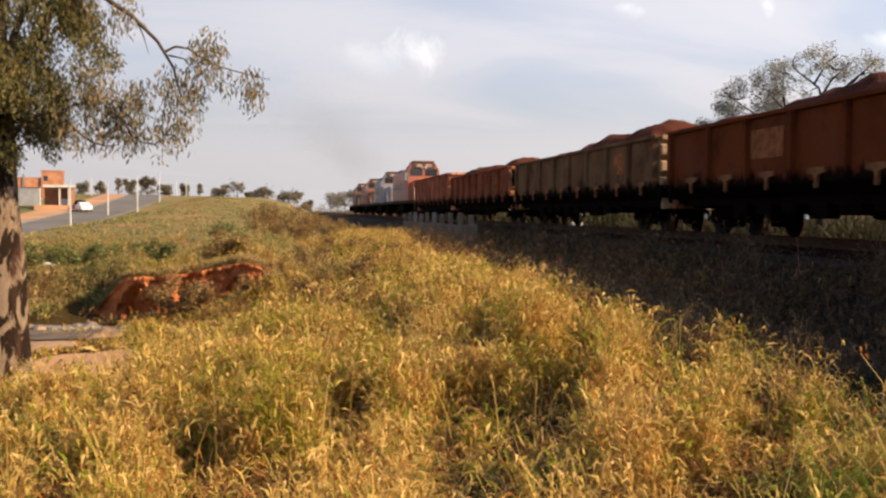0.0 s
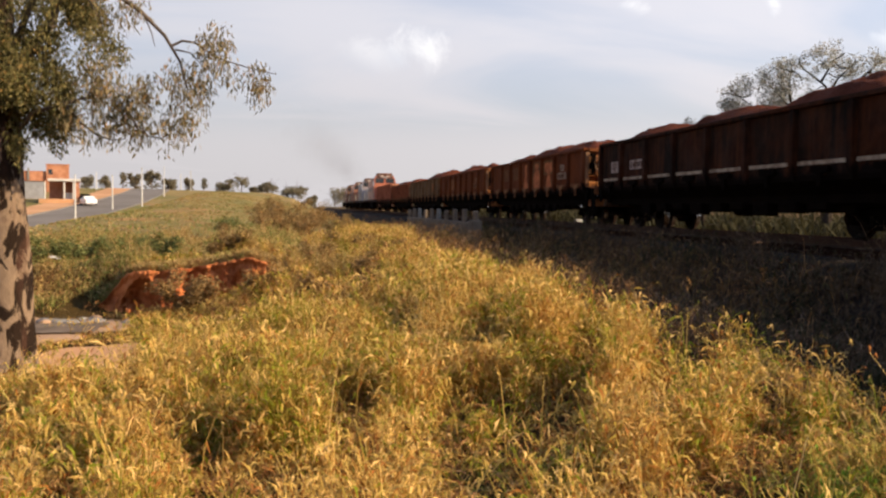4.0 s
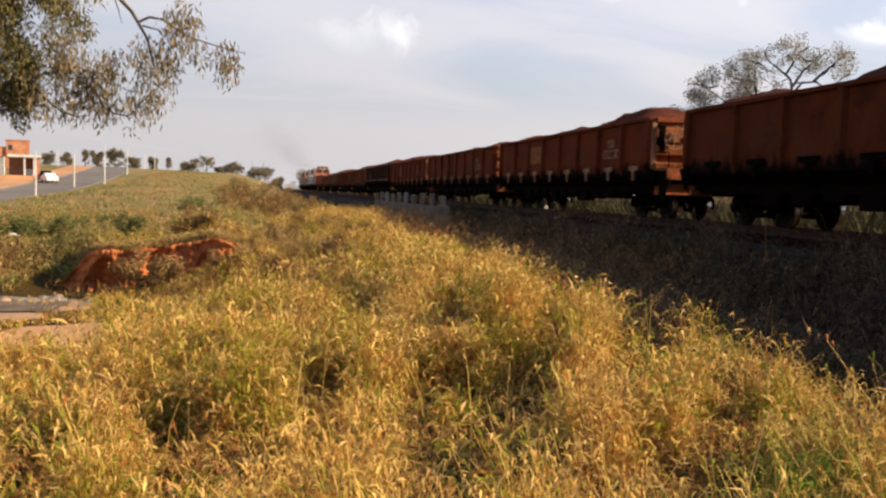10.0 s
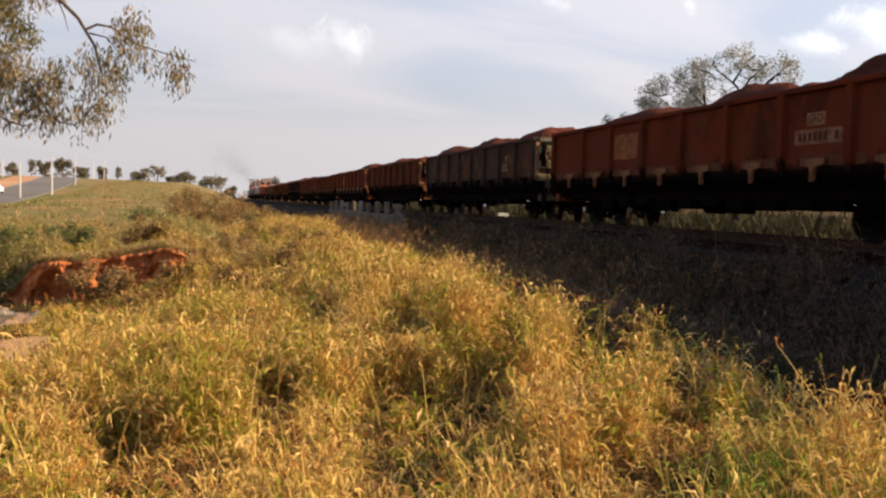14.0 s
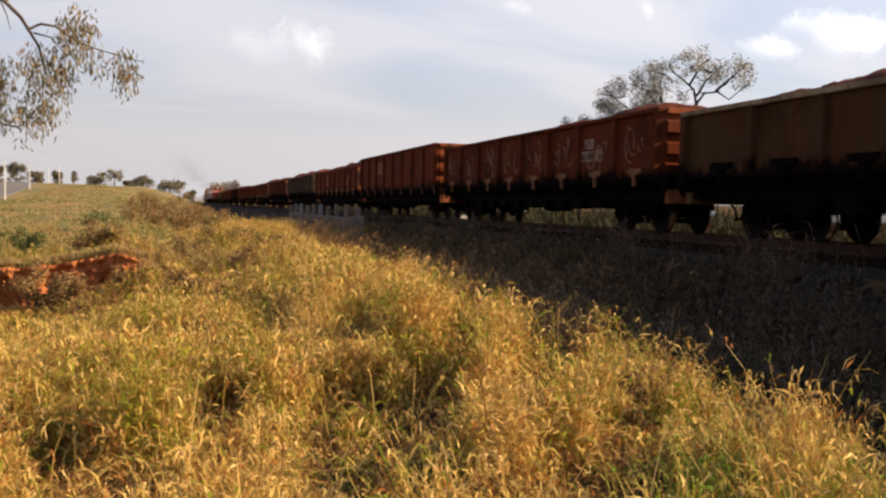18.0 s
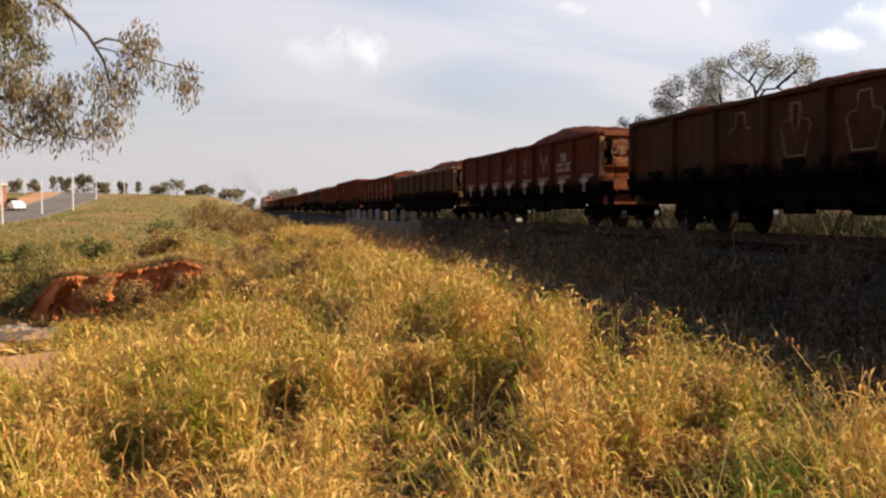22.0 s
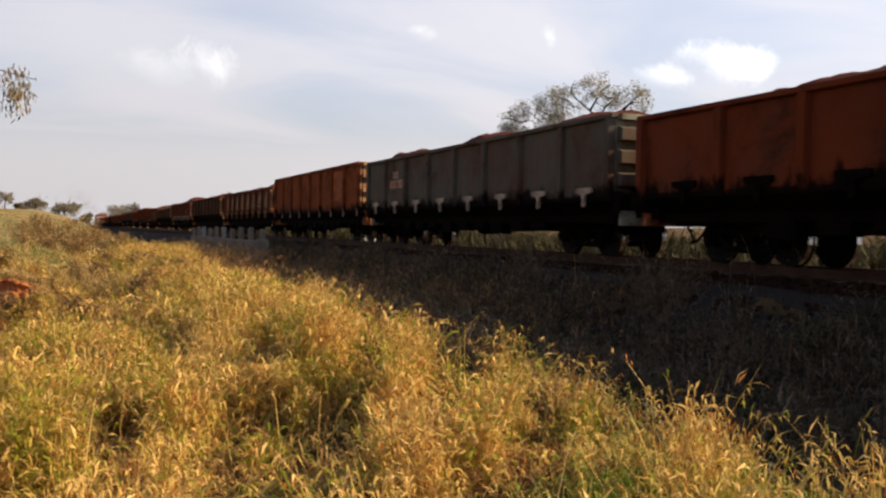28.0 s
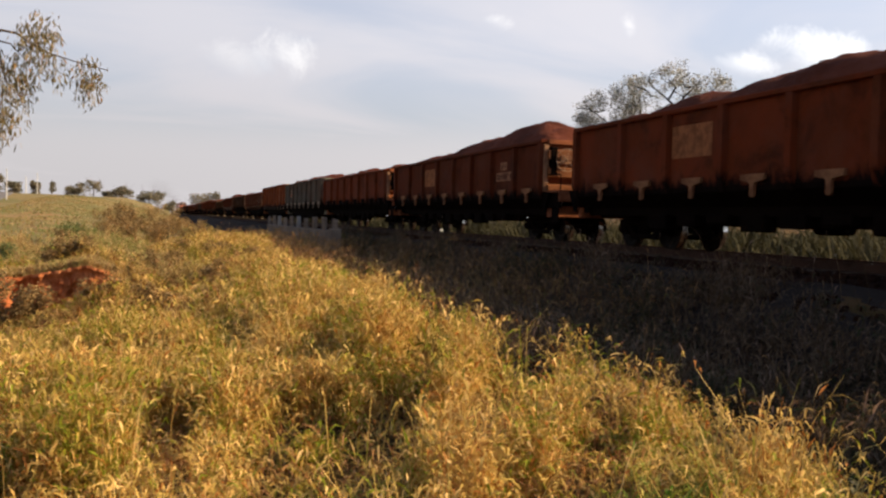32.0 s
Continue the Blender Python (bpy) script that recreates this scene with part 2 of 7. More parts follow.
def leaf_look(a, b, dead=0.9):
    def build(n, bsdf):
        r = n("ShaderNodeNewGeometry").outputs["Random Per Island"]
        col = n.mix(r, a, b)
        col = n.mix(n.math("GREATER_THAN", n.math("FRACT", n.math("MULTIPLY", r, 13.7)), dead), col, (b[0] * 1.1, b[1] * 0.85, b[2] * 0.7))
        link(n, col, bsdf.inputs["Base Color"])
        tr = n("ShaderNodeBsdfTranslucent", {0: col})
        mixed = n("ShaderNodeMixShader", {0: 0.25, 1: bsdf.outputs[0], 2: tr.outputs[0]})
        out = [o for o in n.t.nodes if o.bl_idname == "ShaderNodeOutputMaterial"][0]
        link(n, mixed.outputs[0], out.inputs[0])
    return build


def bark_look(n, bsdf):
    vec = n("ShaderNodeTexCoord").outputs["Object"]
    s = n("ShaderNodeMapping", {0: vec, 3: (1.0, 1.0, 0.5)}).outputs[0]
    plate = n.ramp(n.noise(4.2, 5, 0.62, s, 0.8), 0.46, 0.53)
    fine = n.noise(24.0, 5, 0.7, s)
    red = n.ramp(n.noise(1.3, 4, 0.6, s, 0.5), 0.48, 0.62)
    col = n.mix(plate, (0.020, 0.012, 0.008), n.mix(fine, (0.13, 0.088, 0.058), (0.33, 0.235, 0.16)))
    col = n.mix(n.math("MULTIPLY", red, 0.8), col, (0.075, 0.036, 0.024))
    link(n, col, bsdf.inputs["Base Color"])
    bump(n, bsdf, n.math("ADD", plate, fine), 0.7, 0.03)


def earth_look(n, bsdf):
    p = n("ShaderNodeNewGeometry").outputs["Position"]
    a, b = n.noise(1.1, 5, 0.6, p), n.noise(9.0, 6, 0.7, p)
    col = n.mix(n.ramp(a, 0.35, 0.65), (0.30, 0.078, 0.026), (0.68, 0.25, 0.09))
    col = n.mix(n.math("MULTIPLY", b, 0.5), col, (0.36, 0.13, 0.055))
    link(n, col, bsdf.inputs["Base Color"])
    bump(n, bsdf, b, 0.8, 0.06)


M = {
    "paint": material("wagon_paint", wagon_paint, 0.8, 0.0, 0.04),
    "loco": material("loco_paint", loco_paint, 0.6, 0.0, 0.2),
    "plate": material("plate_paint", plain_paint, 0.8, 0.0, 0.04),
    # near-black tone holds grime and the deep shade under the wagons
    "under": material("underframe_shade_grime", two_scale((0.0022, 0.0014, 0.001), (0.008, 0.0046, 0.003), 2.0, 25.0), 0.9, 0.0, 0.015),
    "wheel": material("polished_steel", two_scale((0.35, 0.34, 0.33), (0.55, 0.54, 0.52), 4.0, 60.0, 0.05, 0.001), 0.22, 1.0, 0.5),
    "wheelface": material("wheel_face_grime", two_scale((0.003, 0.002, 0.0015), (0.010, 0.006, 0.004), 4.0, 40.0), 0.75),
    "ore": material("red_ore", two_scale((0.060, 0.016, 0.0075), (0.165, 0.046, 0.022), 0.8, 11.0, 1.0, 0.07), 0.95),
    "rail": material("rail_steel", two_scale((0.025, 0.012, 0.008), (0.07, 0.034, 0.02), 3.0, 40.0), 0.7),
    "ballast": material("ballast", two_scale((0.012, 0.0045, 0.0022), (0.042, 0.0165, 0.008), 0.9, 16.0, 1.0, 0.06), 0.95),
    "sleeper": material("sleeper_wood", two_scale((0.05, 0.036, 0.026), (0.12, 0.085, 0.06), 2.0, 20.0), 0.9),
    "concrete": material("concrete", two_scale((0.13, 0.12, 0.11), (0.28, 0.26, 0.235), 1.0, 14.0), 0.9),
    "oldconcrete": material("stained_concrete", two_scale((0.085, 0.062, 0.045), (0.22, 0.168, 0.125), 1.4, 12.0), 0.9),
    "white": material("white_concrete", two_scale((0.46, 0.44, 0.40), (0.64, 0.62, 0.58), 1.0, 10.0), 0.85),
    "asphalt": material("asphalt", two_scale((0.13, 0.115, 0.10), (0.21, 0.187, 0.165), 0.1, 6.0, local=False), 0.85),
    "ground": material("ground", ground_look, 0.95, 0.0, 0.1),
    "earth": material("red_earth", earth_look, 0.95, 0.0, 0.1),
    "tanearth": material("tan_earth", two_scale((0.38, 0.20, 0.10), (0.56, 0.33, 0.18), 0.12, 2.0, 0.6, 0.05, local=False), 0.95),
    "bark": material("bark", bark_look, 0.9),
    "twig": material("twig_bark", two_scale((0.06, 0.045, 0.035), (0.16, 0.12, 0.09), 2.0, 20.0), 0.9),
    "eucalypt": material("eucalypt_leaves", leaf_look((0.085, 0.085, 0.028), (0.225, 0.180, 0.072), 0.96), 0.55),
    "drooping": material("drooping_leaves", leaf_look((0.125, 0.108, 0.055), (0.29, 0.225, 0.125), 0.9), 0.55),
    "greytree": material("grey_green_leaves", leaf_look((0.27, 0.27, 0.215), (0.47, 0.445, 0.37), 0.96), 0.7),
    # far leaves: distance haze is mixed into this pale colour
    "farleaf": material("far_leaves", leaf_look((0.145, 0.135, 0.09), (0.26, 0.225, 0.155)), 0.8),
    "bush": material("bush_leaves", leaf_look((0.10, 0.125, 0.045), (0.23, 0.235, 0.085)), 0.8),
    "drybush": material("dry_bush", leaf_look((0.15, 0.095, 0.04), (0.36, 0.24, 0.10)), 0.85),
    "grass": material("dry_grass", grass_look((0.69, 0.452, 0.134), (0.285, 0.228, 0.020), (0.37, 0.142, 0.030), 1.3), 0.6),
    "greengrass": material("green_grass", grass_look((0.38, 0.30, 0.06), (0.17, 0.21, 0.024), (0.24, 0.12, 0.03), 1.1), 0.6),
    "thatch": material("dead_stems", grass_look((0.42, 0.22, 0.08), (0.26, 0.14, 0.045), (0.22, 0.085, 0.028), 1.0), 0.8),
    "olivegrass": material("olive_grass", grass_look((0.44, 0.305, 0.11), (0.225, 0.20, 0.055), (0.37, 0.19, 0.08), 0.30), 0.7),
    # bank copy of the grass, darkened to carry the train's shade
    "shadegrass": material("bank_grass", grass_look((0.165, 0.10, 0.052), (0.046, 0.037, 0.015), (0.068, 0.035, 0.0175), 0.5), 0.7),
    "fargrass": material("far_grass", grass_look((0.31, 0.235, 0.088), (0.205, 0.185, 0.058), (0.37, 0.22, 0.095), 0.09), 0.75),
    # bank soil, darkened so its colour carries the train's shade
    "cinder": material("bank_soil_shade", two_scale((0.016, 0.0105, 0.007), (0.040, 0.028, 0.020), 0.7, 9.0, 1.0, 0.08, local=False), 0.95),
    "dust": material("dusty_track", two_scale((0.30, 0.18, 0.105), (0.43, 0.285, 0.18), 0.5, 7.0, 0.5, 0.03, local=False), 0.95),
    "darkbark": material("dark_bark", two_scale((0.018, 0.013, 0.010), (0.05, 0.036, 0.028), 3.0, 20.0), 0.9),
    "smoke": material("diesel_smoke", two_scale((0.10, 0.09, 0.085), (0.20, 0.18, 0.17), 0.5, 3.0), 1.0),
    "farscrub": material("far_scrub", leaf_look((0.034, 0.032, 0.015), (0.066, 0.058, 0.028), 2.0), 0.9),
    "brick": material("raw_brick", two_scale((0.30, 0.12, 0.065), (0.54, 0.27, 0.16), 0.9, 6.0), 0.9),
    "carwhite": material("white_car_paint", two_scale((0.72, 0.72, 0.72), (0.80, 0.80, 0.80), 1.0, 9.0, 0.02), 0.25, 0.0, 0.5),
    "glass": material("dark_glass", two_scale((0.02, 0.025, 0.03), (0.04, 0.045, 0.05), 1.0, 4.0, 0.0), 0.08, 0.0, 0.6),
    "rubber": material("tyre_rubber", two_scale((0.015, 0.015, 0.015), (0.03, 0.03, 0.03), 3.0, 20.0), 0.9),
}


# ---------- mesh helpers ----------
def mesh_of(name, verts, faces, smooth=False):
    me = bpy.data.meshes.new(name)
    me.from_pydata([tuple(v) for v in verts], [], faces)
    if smooth:
        me.shade_smooth()
    me.update()
    return me


def part(name, bm, mat, parent=None, label="", loc=(0, 0, 0), color=None):
    """Links a bmesh (or a finished mesh) as one object, under a thing or a part."""
    if isinstance(bm, bmesh.types.BMesh):
        me = bpy.data.meshes.new(name)
        bm.to_mesh(me)
        bm.free()
    else:
        me = bm
    if mat and not me.materials:
        me.materials.append(M[mat])
    ob = new(name, me)
    ob.location = loc
    if parent:
        ob.parent = parent
    if label:
        ob["label"] = label
    if color:
        ob.color = (*color, 1)
    return ob


def box(bm, x0, x1, y0, y1, z0, z1, bevel=0.0):
    m = Matrix.LocRotScale(((x0 + x1) / 2, (y0 + y1) / 2, (z0 + z1) / 2), None, (abs(x1 - x0), abs(y1 - y0), abs(z1 - z0)))
    got = bmesh.ops.create_cube(bm, size=1.0, matrix=m)
    if bevel:
        es = list({e for v in got["verts"] for e in v.link_edges})
        bmesh.ops.bevel(bm, geom=es, offset=bevel, segments=1, affect="EDGES")
    return bm


def boxes(*rows, bevel=0.0):
    bm = bmesh.new()
    for r in rows:
        box(bm, *r, bevel=bevel)
    return bm


def lathe(bm, profile, axis="x", steps=20, at=(0, 0, 0)):
    """Turned body: profile rows of (along, radius)."""
    rings = []
    for a, r in profile:
        ring = []
        for i in range(steps):
            t = 2 * math.pi * i / steps
            c, s = r * math.cos(t), r * math.sin(t)
            v = {"x": (a, c, s), "y": (c, a, s), "z": (c, s, a)}[axis]
            ring.append(bm.verts.new((v[0] + at[0], v[1] + at[1], v[2] + at[2])))
        rings.append(ring)
    for r0, r1 in zip(rings, rings[1:]):
        for i in range(steps):
            j = (i + 1) % steps
            bm.faces.new((r0[i], r0[j], r1[j], r1[i]))
    bm.faces.new(rings[0][::-1])
    bm.faces.new(rings[-1])
    bmesh.ops.recalc_face_normals(bm, faces=bm.faces)
    return bm


def tube(bm, pts, radii, steps=8):
    """Tapered tube along a line of points."""
    rings = []
    for i, p in enumerate(pts):
        a, b = Vector(pts[max(i - 1, 0)]), Vector(pts[min(i + 1, len(pts) - 1)])
        d = (b - a).normalized()
        u = d.orthogonal().normalized()
        if abs(d.z) < 0.95:
            u = d.cross(Vector((0, 0, 1))).normalized()
        w = d.cross(u)
        rings.append([bm.verts.new(Vector(p) + radii[i] * (math.cos(2 * math.pi * k / steps) * u + math.sin(2 * math.pi * k / steps) * w)) for k in range(steps)])
    for r0, r1 in zip(rings, rings[1:]):
        for k in range(steps):
            j = (k + 1) % steps
            bm.faces.new((r0[k], r0[j], r1[j], r1[k]))
    bm.faces.new(rings[0][::-1])
    bm.faces.new(rings[-1])
    return bm


def empty_thing(name, label, category, group="", m=None):
    ob = new(name)
    ob.empty_display_size = 0.3
    if m is not None:
        ob.matrix_basis = m
    return tagged(ob, label, category, group)


def sstep(a, b, x):
    t = np.clip((x - a) / (b - a), 0, 1)
    return t * t * (3 - 2 * t)


# ---------- the ground ----------
RAIL_Z = 1.08
TRACK_X = 11.4


def wave(x, y, s, seed=0.0):
    """Smooth rolling unevenness, about -1 to 1."""
    return (np.sin(x / s * 1.7 + seed) * np.cos(y / s * 1.3 - seed * 2) + np.sin((x + y) / s * 2.9 + seed * 3) * 0.5
            + np.sin((x * 0.6 - y) / s * 4.7 + seed) * 0.25) / 1.75


def height(x, y):
    """The ground's height. The track runs along y at x = 11.4."""
    x, y = np.asarray(x, float), np.asarray(y, float)
    r = np.hypot(x, y)
    field = -0.86 * sstep(1.5, -3.5, x) * sstep(2.5, 13, y) + 0.14 * sstep(0.5, 2.8, x) + 0.24 * sstep(1.0, 2.8, x) * sstep(4.0, 8.0, y)
    field = field + 0.06 * wave(x, y, 2.6) * sstep(1.0, 4.0, r)
    # scarp of an eroded bank, facing the camera
    line = 21.6 + 0.5 * np.sin(x * 0.9) + 0.25 * np.sin(x * 2.3)
    run = 2.6 * sstep(-3.9, -5.4, x)
    field = field + 0.92 * sstep(0.5, -1.3, x) * sstep(line - 0.3 - run, line + 0.15 + run, y)
    field = field + 0.026 * np.maximum(y - 42, 0) * sstep(6, -14, x - 0.02 * y) * (1 - 0.75 * sstep(220, 420, y)) + 1.15 * np.exp(-((x + 18) / 14) ** 2 - ((y - 150) / 45) ** 2)
    # road valley
    zr = np.clip(-1 + 0.055 * (y - 106), -1.4, 5.2)
    w = sstep(-13, -23, x)
    field = field * (1 - w) + zr * w
    # far land goes level
    field = field + 0.12 * wave(x, y, 14.0, 1.0) * sstep(25, 60, r)
    # railway bank
    east = 0.35 + 0.15 * wave(x, y, 9.0, 2.0) + 0.012 * np.maximum(x - 40, 0)
    e = sstep(13, 16, x)
    dip = -0.50 * sstep(3.1, 4.2, x) * sstep(9.0, 6.0, x)
    low = field * (1 - sstep(4.0, 7.0, x)) + 0.1 * sstep(4.0, 7.0, x) + dip
    top = 0.80
    ground = low * (1 - sstep(6.4, 9.0, x)) + top * sstep(6.4, 9.0, x)
    ground = ground * (1 - e) + east * e
    return ground


def axis_steps(parts):
    out = []
    for a, b, s in parts:
        out.append(np.arange(a, b, s))
    out.append([parts[-1][1]])
    return np.concatenate(out)


def build_ground():
    gx = axis_steps([(-2500, -600, 190), (-600, -120, 30), (-120, -40, 5), (-40, -10, 1.2), (-10, 20, 0.3), (20, 60, 3), (60, 300, 20), (300, 2500, 220)])
    gy = axis_steps([(-1500, -200, 130), (-200, -20, 12), (-20, 0, 1.5), (0, 26, 0.3), (26, 60, 1.2), (60, 280, 5), (280, 600, 20), (600, 3600, 200)])
    X, Y = np.meshgrid(gx, gy)
    Z = height(X, Y)
    v = np.stack([X.ravel(), Y.ravel(), Z.ravel()], 1)
    nx, ny = len(gx), len(gy)
    i = (np.arange(ny - 1)[:, None] * nx + np.arange(nx - 1)[None, :]).ravel()
    f = np.stack([i, i + 1, i + nx + 1, i + nx], 1)
    me = fast_mesh("ground", v, f, None)
    me.shade_smooth()
    me.materials.append(M["ground"])
    ob = new("ground", me)
    tagged(ob, "uneven dry grassland with red soil showing through", "ground", kind="structure")


def fast_mesh(name, verts, quads, tris):
    """A mesh from numpy arrays of quads and triangles."""
    me = bpy.data.meshes.new(name)
    nq = 0 if quads is None else len(quads)
    nt = 0 if tris is None else len(tris)
    idx = np.concatenate([q.ravel() for q in (quads, tris) if q is not None and len(q)]).astype(np.int32)
    me.vertices.add(len(verts))
    me.vertices.foreach_set("co", np.ascontiguousarray(verts, dtype=np.float32).ravel())
    me.loops.add(len(idx))
    me.loops.foreach_set("vertex_index", idx)
    me.polygons.add(nq + nt)
    start = np.concatenate([np.arange(nq) * 4, nq * 4 + np.arange(nt) * 3]).astype(np.int32)
    me.polygons.foreach_set("loop_start", start)
    me.update(calc_edges=True)
    return me


build_ground()

# ---------- railway ----------
def build_track():
    bed = bmesh.new()
    rng = random.Random(5)
    ys = list(np.arange(-60, 20, 4.0)) + list(np.arange(20, 90, 2.0)) + list(np.arange(90, 700, 12.0))
    prof = [(-2.9, -0.62), (-2.2, -0.34), (-1.7, -0.17), (0, -0.15), (1.7, -0.17), (2.2, -0.34), (2.9, -0.62)]
    rows = []
    for y in ys:
        rows.append([bed.verts.new((TRACK_X + px + rng.uniform(-0.06, 0.06), y, RAIL_Z + pz + rng.uniform(-0.02, 0.02))) for px, pz in prof])
    for a, b in zip(rows, rows[1:]):
        for i in range(len(prof) - 1):
            bed.faces.new((a[i], a[i + 1], b[i + 1], b[i]))
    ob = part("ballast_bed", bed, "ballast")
    tagged(ob, "rust-brown crushed stone ballast bed carrying the track", "ballast", kind="structure")
    # loose stones on the near shoulder
    rs = np.random.RandomState(3)
    n = 5000
    sx = TRACK_X - 1.5 - 1.9 * rs.uniform(0, 1, n) ** 1.7
    sy = rs.uniform(4, 60, n)
    t = (TRACK_X - sx)
    sz = np.where(t < 2.9, RAIL_Z - 0.17 - np.clip((t - 1.7) / 1.2, 0, 1) * 0.45, height(sx, sy))
    cube = np.array([[-1, -1, -1], [1, -1, -1], [1, 1, -1], [-1, 1, -1], [-0.7, -0.6, 1], [0.6, -0.7, 1], [0.7, 0.6, 1], [-0.6, 0.7, 1]]) * 0.5
    fq = np.array([[0, 3, 2, 1], [4, 5, 6, 7], [0, 1, 5, 4], [1, 2, 6, 5], [2, 3, 7, 6], [3, 0, 4, 7]])
    ang = rs.uniform(0, 6.28, n)
    size = rs.uniform(0.05, 0.11, n)
    c, s = np.cos(ang), np.sin(ang)
    loc = cube[None] * size[:, None, None] * rs.uniform(0.6, 1.3, (n, 1, 3))
    v = np.stack([loc[..., 0] * c[:, None] - loc[..., 1] * s[:, None] + sx[:, None], loc[..., 0] * s[:, None] + loc[..., 1] * c[:, None] + sy[:, None],
                  loc[..., 2] + sz[:, None] + 0.02], -1).reshape(-1, 3)
    q = (fq[None] + (np.arange(n) * 8)[:, None, None]).reshape(-1, 4)
    me = fast_mesh("ballast_stones", v, q, None)
    me.materials.append(M["ballast"])
    tagged(new("ballast_stones", me), "loose crushed stones spilled down the bank", "stones", kind="stuff")
    # sheet over the bank; its dark tone paints in the shade beside the train
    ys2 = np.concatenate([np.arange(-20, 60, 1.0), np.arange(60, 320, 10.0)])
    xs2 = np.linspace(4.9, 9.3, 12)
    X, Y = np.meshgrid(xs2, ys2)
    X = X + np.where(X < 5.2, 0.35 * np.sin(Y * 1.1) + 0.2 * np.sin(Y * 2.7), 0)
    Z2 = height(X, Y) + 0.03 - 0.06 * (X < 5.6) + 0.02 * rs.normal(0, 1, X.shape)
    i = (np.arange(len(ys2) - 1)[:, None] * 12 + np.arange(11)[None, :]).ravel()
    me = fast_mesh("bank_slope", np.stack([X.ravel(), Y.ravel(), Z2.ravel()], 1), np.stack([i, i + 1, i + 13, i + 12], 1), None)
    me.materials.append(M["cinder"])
    tagged(new("bank_slope", me), "railway bank slope with shade painted into its soil tone", "bank", kind="structure")
    for side in (-0.535, 0.535):
        bm = bmesh.new()
        x = TRACK_X + side
        box(bm, x - 0.065, x + 0.065, -60, 700, RAIL_Z - 0.14, RAIL_Z - 0.125)
        box(bm, x - 0.009, x + 0.009, -60, 700, RAIL_Z - 0.125, RAIL_Z - 0.04)
        box(bm, x - 0.034, x + 0.034, -60, 700, RAIL_Z - 0.04, RAIL_Z)
        tagged(part("rail", bm, "rail"), "rusty steel running rail on wooden sleepers", "rail", "rails of the track", kind="structure")
    me = mesh_of("sleeper", *slab(2.0, 0.22, 0.16))
    me.materials.append(M["sleeper"])
    deck = new("sleepers")
    tagged(deck, "weathered wooden sleepers half sunk in ballast", "sleepers", kind="structure")
    for i in range(140):
        ob = new("sleeper", me)
        ob.location = (TRACK_X + rng.uniform(-0.03, 0.03), -6 + i * 0.6, RAIL_Z - 0.22)
        ob.rotation_euler = (0, 0, rng.uniform(-0.02, 0.02))
        ob.parent = deck


def slab(lx, ly, lz, ch=0.012):
    """A chamfered block standing on z = 0 ... as vertices and faces."""
    x, y = lx / 2, ly / 2
    v = [(-x, -y, -lz / 2), (x, -y, -lz / 2), (x, y, -lz / 2), (-x, y, -lz / 2), (-x, -y, lz / 2 - ch), (x, -y, lz / 2 - ch), (x, y, lz / 2 - ch), (-x, y, lz / 2 - ch),
         (-x + ch, -y + ch, lz / 2), (x - ch, -y + ch, lz / 2), (x - ch, y - ch, lz / 2), (-x + ch, y - ch, lz / 2)]
    f = [(0, 3, 2, 1), (0, 1, 5, 4), (1, 2, 6, 5), (2, 3, 7, 6), (3, 0, 4, 7), (4, 5, 9, 8), (5, 6, 10, 9), (6, 7, 11, 10), (7, 4, 8, 11), (8, 9, 10, 11)]
    return v, f


build_track()


# ---------- rolling stock ----------
WHEEL_R = 0.42
SPEED = 9.82


def wheelset_mesh():
    bm = bmesh.new()
    lathe(bm, [(-0.62, 0.07), (0.62, 0.07)], "x", 8)
    for s in (-1, 1):
        prof = [(s * 0.60, 0.10), (s * 0.585, 0.16), (s * 0.56, 0.33), (s * 0.575, 0.36), (s * 0.575, WHEEL_R - 0.004), (s * 0.475, WHEEL_R + 0.002), (s * 0.465, WHEEL_R + 0.03), (s * 0.44, WHEEL_R + 0.03),
                (s * 0.44, 0.36), (s * 0.47, 0.33), (s * 0.50, 0.15), (s * 0.45, 0.10)]
        lathe(bm, prof, "x", 24)
        for k in range(5):
            a = 2 * math.pi * k / 5
            lathe(bm, [(s * 0.566, 0.035), (s * 0.577, 0.03)], "x", 6, (0, 0.235 * math.cos(a), 0.235 * math.sin(a)))
    me = bpy.data.meshes.new("wheelset")
    bm.to_mesh(me)
    bm.free()
    me.materials.append(M["wheelface"])
    me.materials.append(M["wheel"])
    for p in me.polygons:
        r = math.hypot(p.center.y, p.center.z)
        if r > 0.395 and abs(p.center.x) > 0.43 and abs(p.normal.x) < 0.7:
            p.material_index = 1
    return me


WHEELSET = wheelset_mesh()


def side_frame_mesh(base=1.7):
    bm = bmesh.new()
    h = base / 2
    box(bm, -0.06, 0.06, -h - 0.18, h + 0.18, 0.50, 0.64, 0.02)
    box(bm, -0.05, 0.05, -h + 0.28, h - 0.28, 0.20, 0.32, 0.02)
    for s in (-1, 1):
        box(bm, -0.09, 0.09, s * h - 0.14, s * h + 0.14, 0.30, 0.56, 0.025)
        tube(bm, [(0, s * (h - 0.12), 0.52), (0, s * 0.36, 0.26)], [0.06, 0.06], 6)
        lathe(bm, [(-0.14, 0.08), (0.0, 0.10)], "x", 10, (0, s * h, WHEEL_R))
    for k in (-0.16, 0.0, 0.16):
        lathe(bm, [(0.30, 0.055), (0.52, 0.055)], "z", 8, (0, k, 0))
    return bm


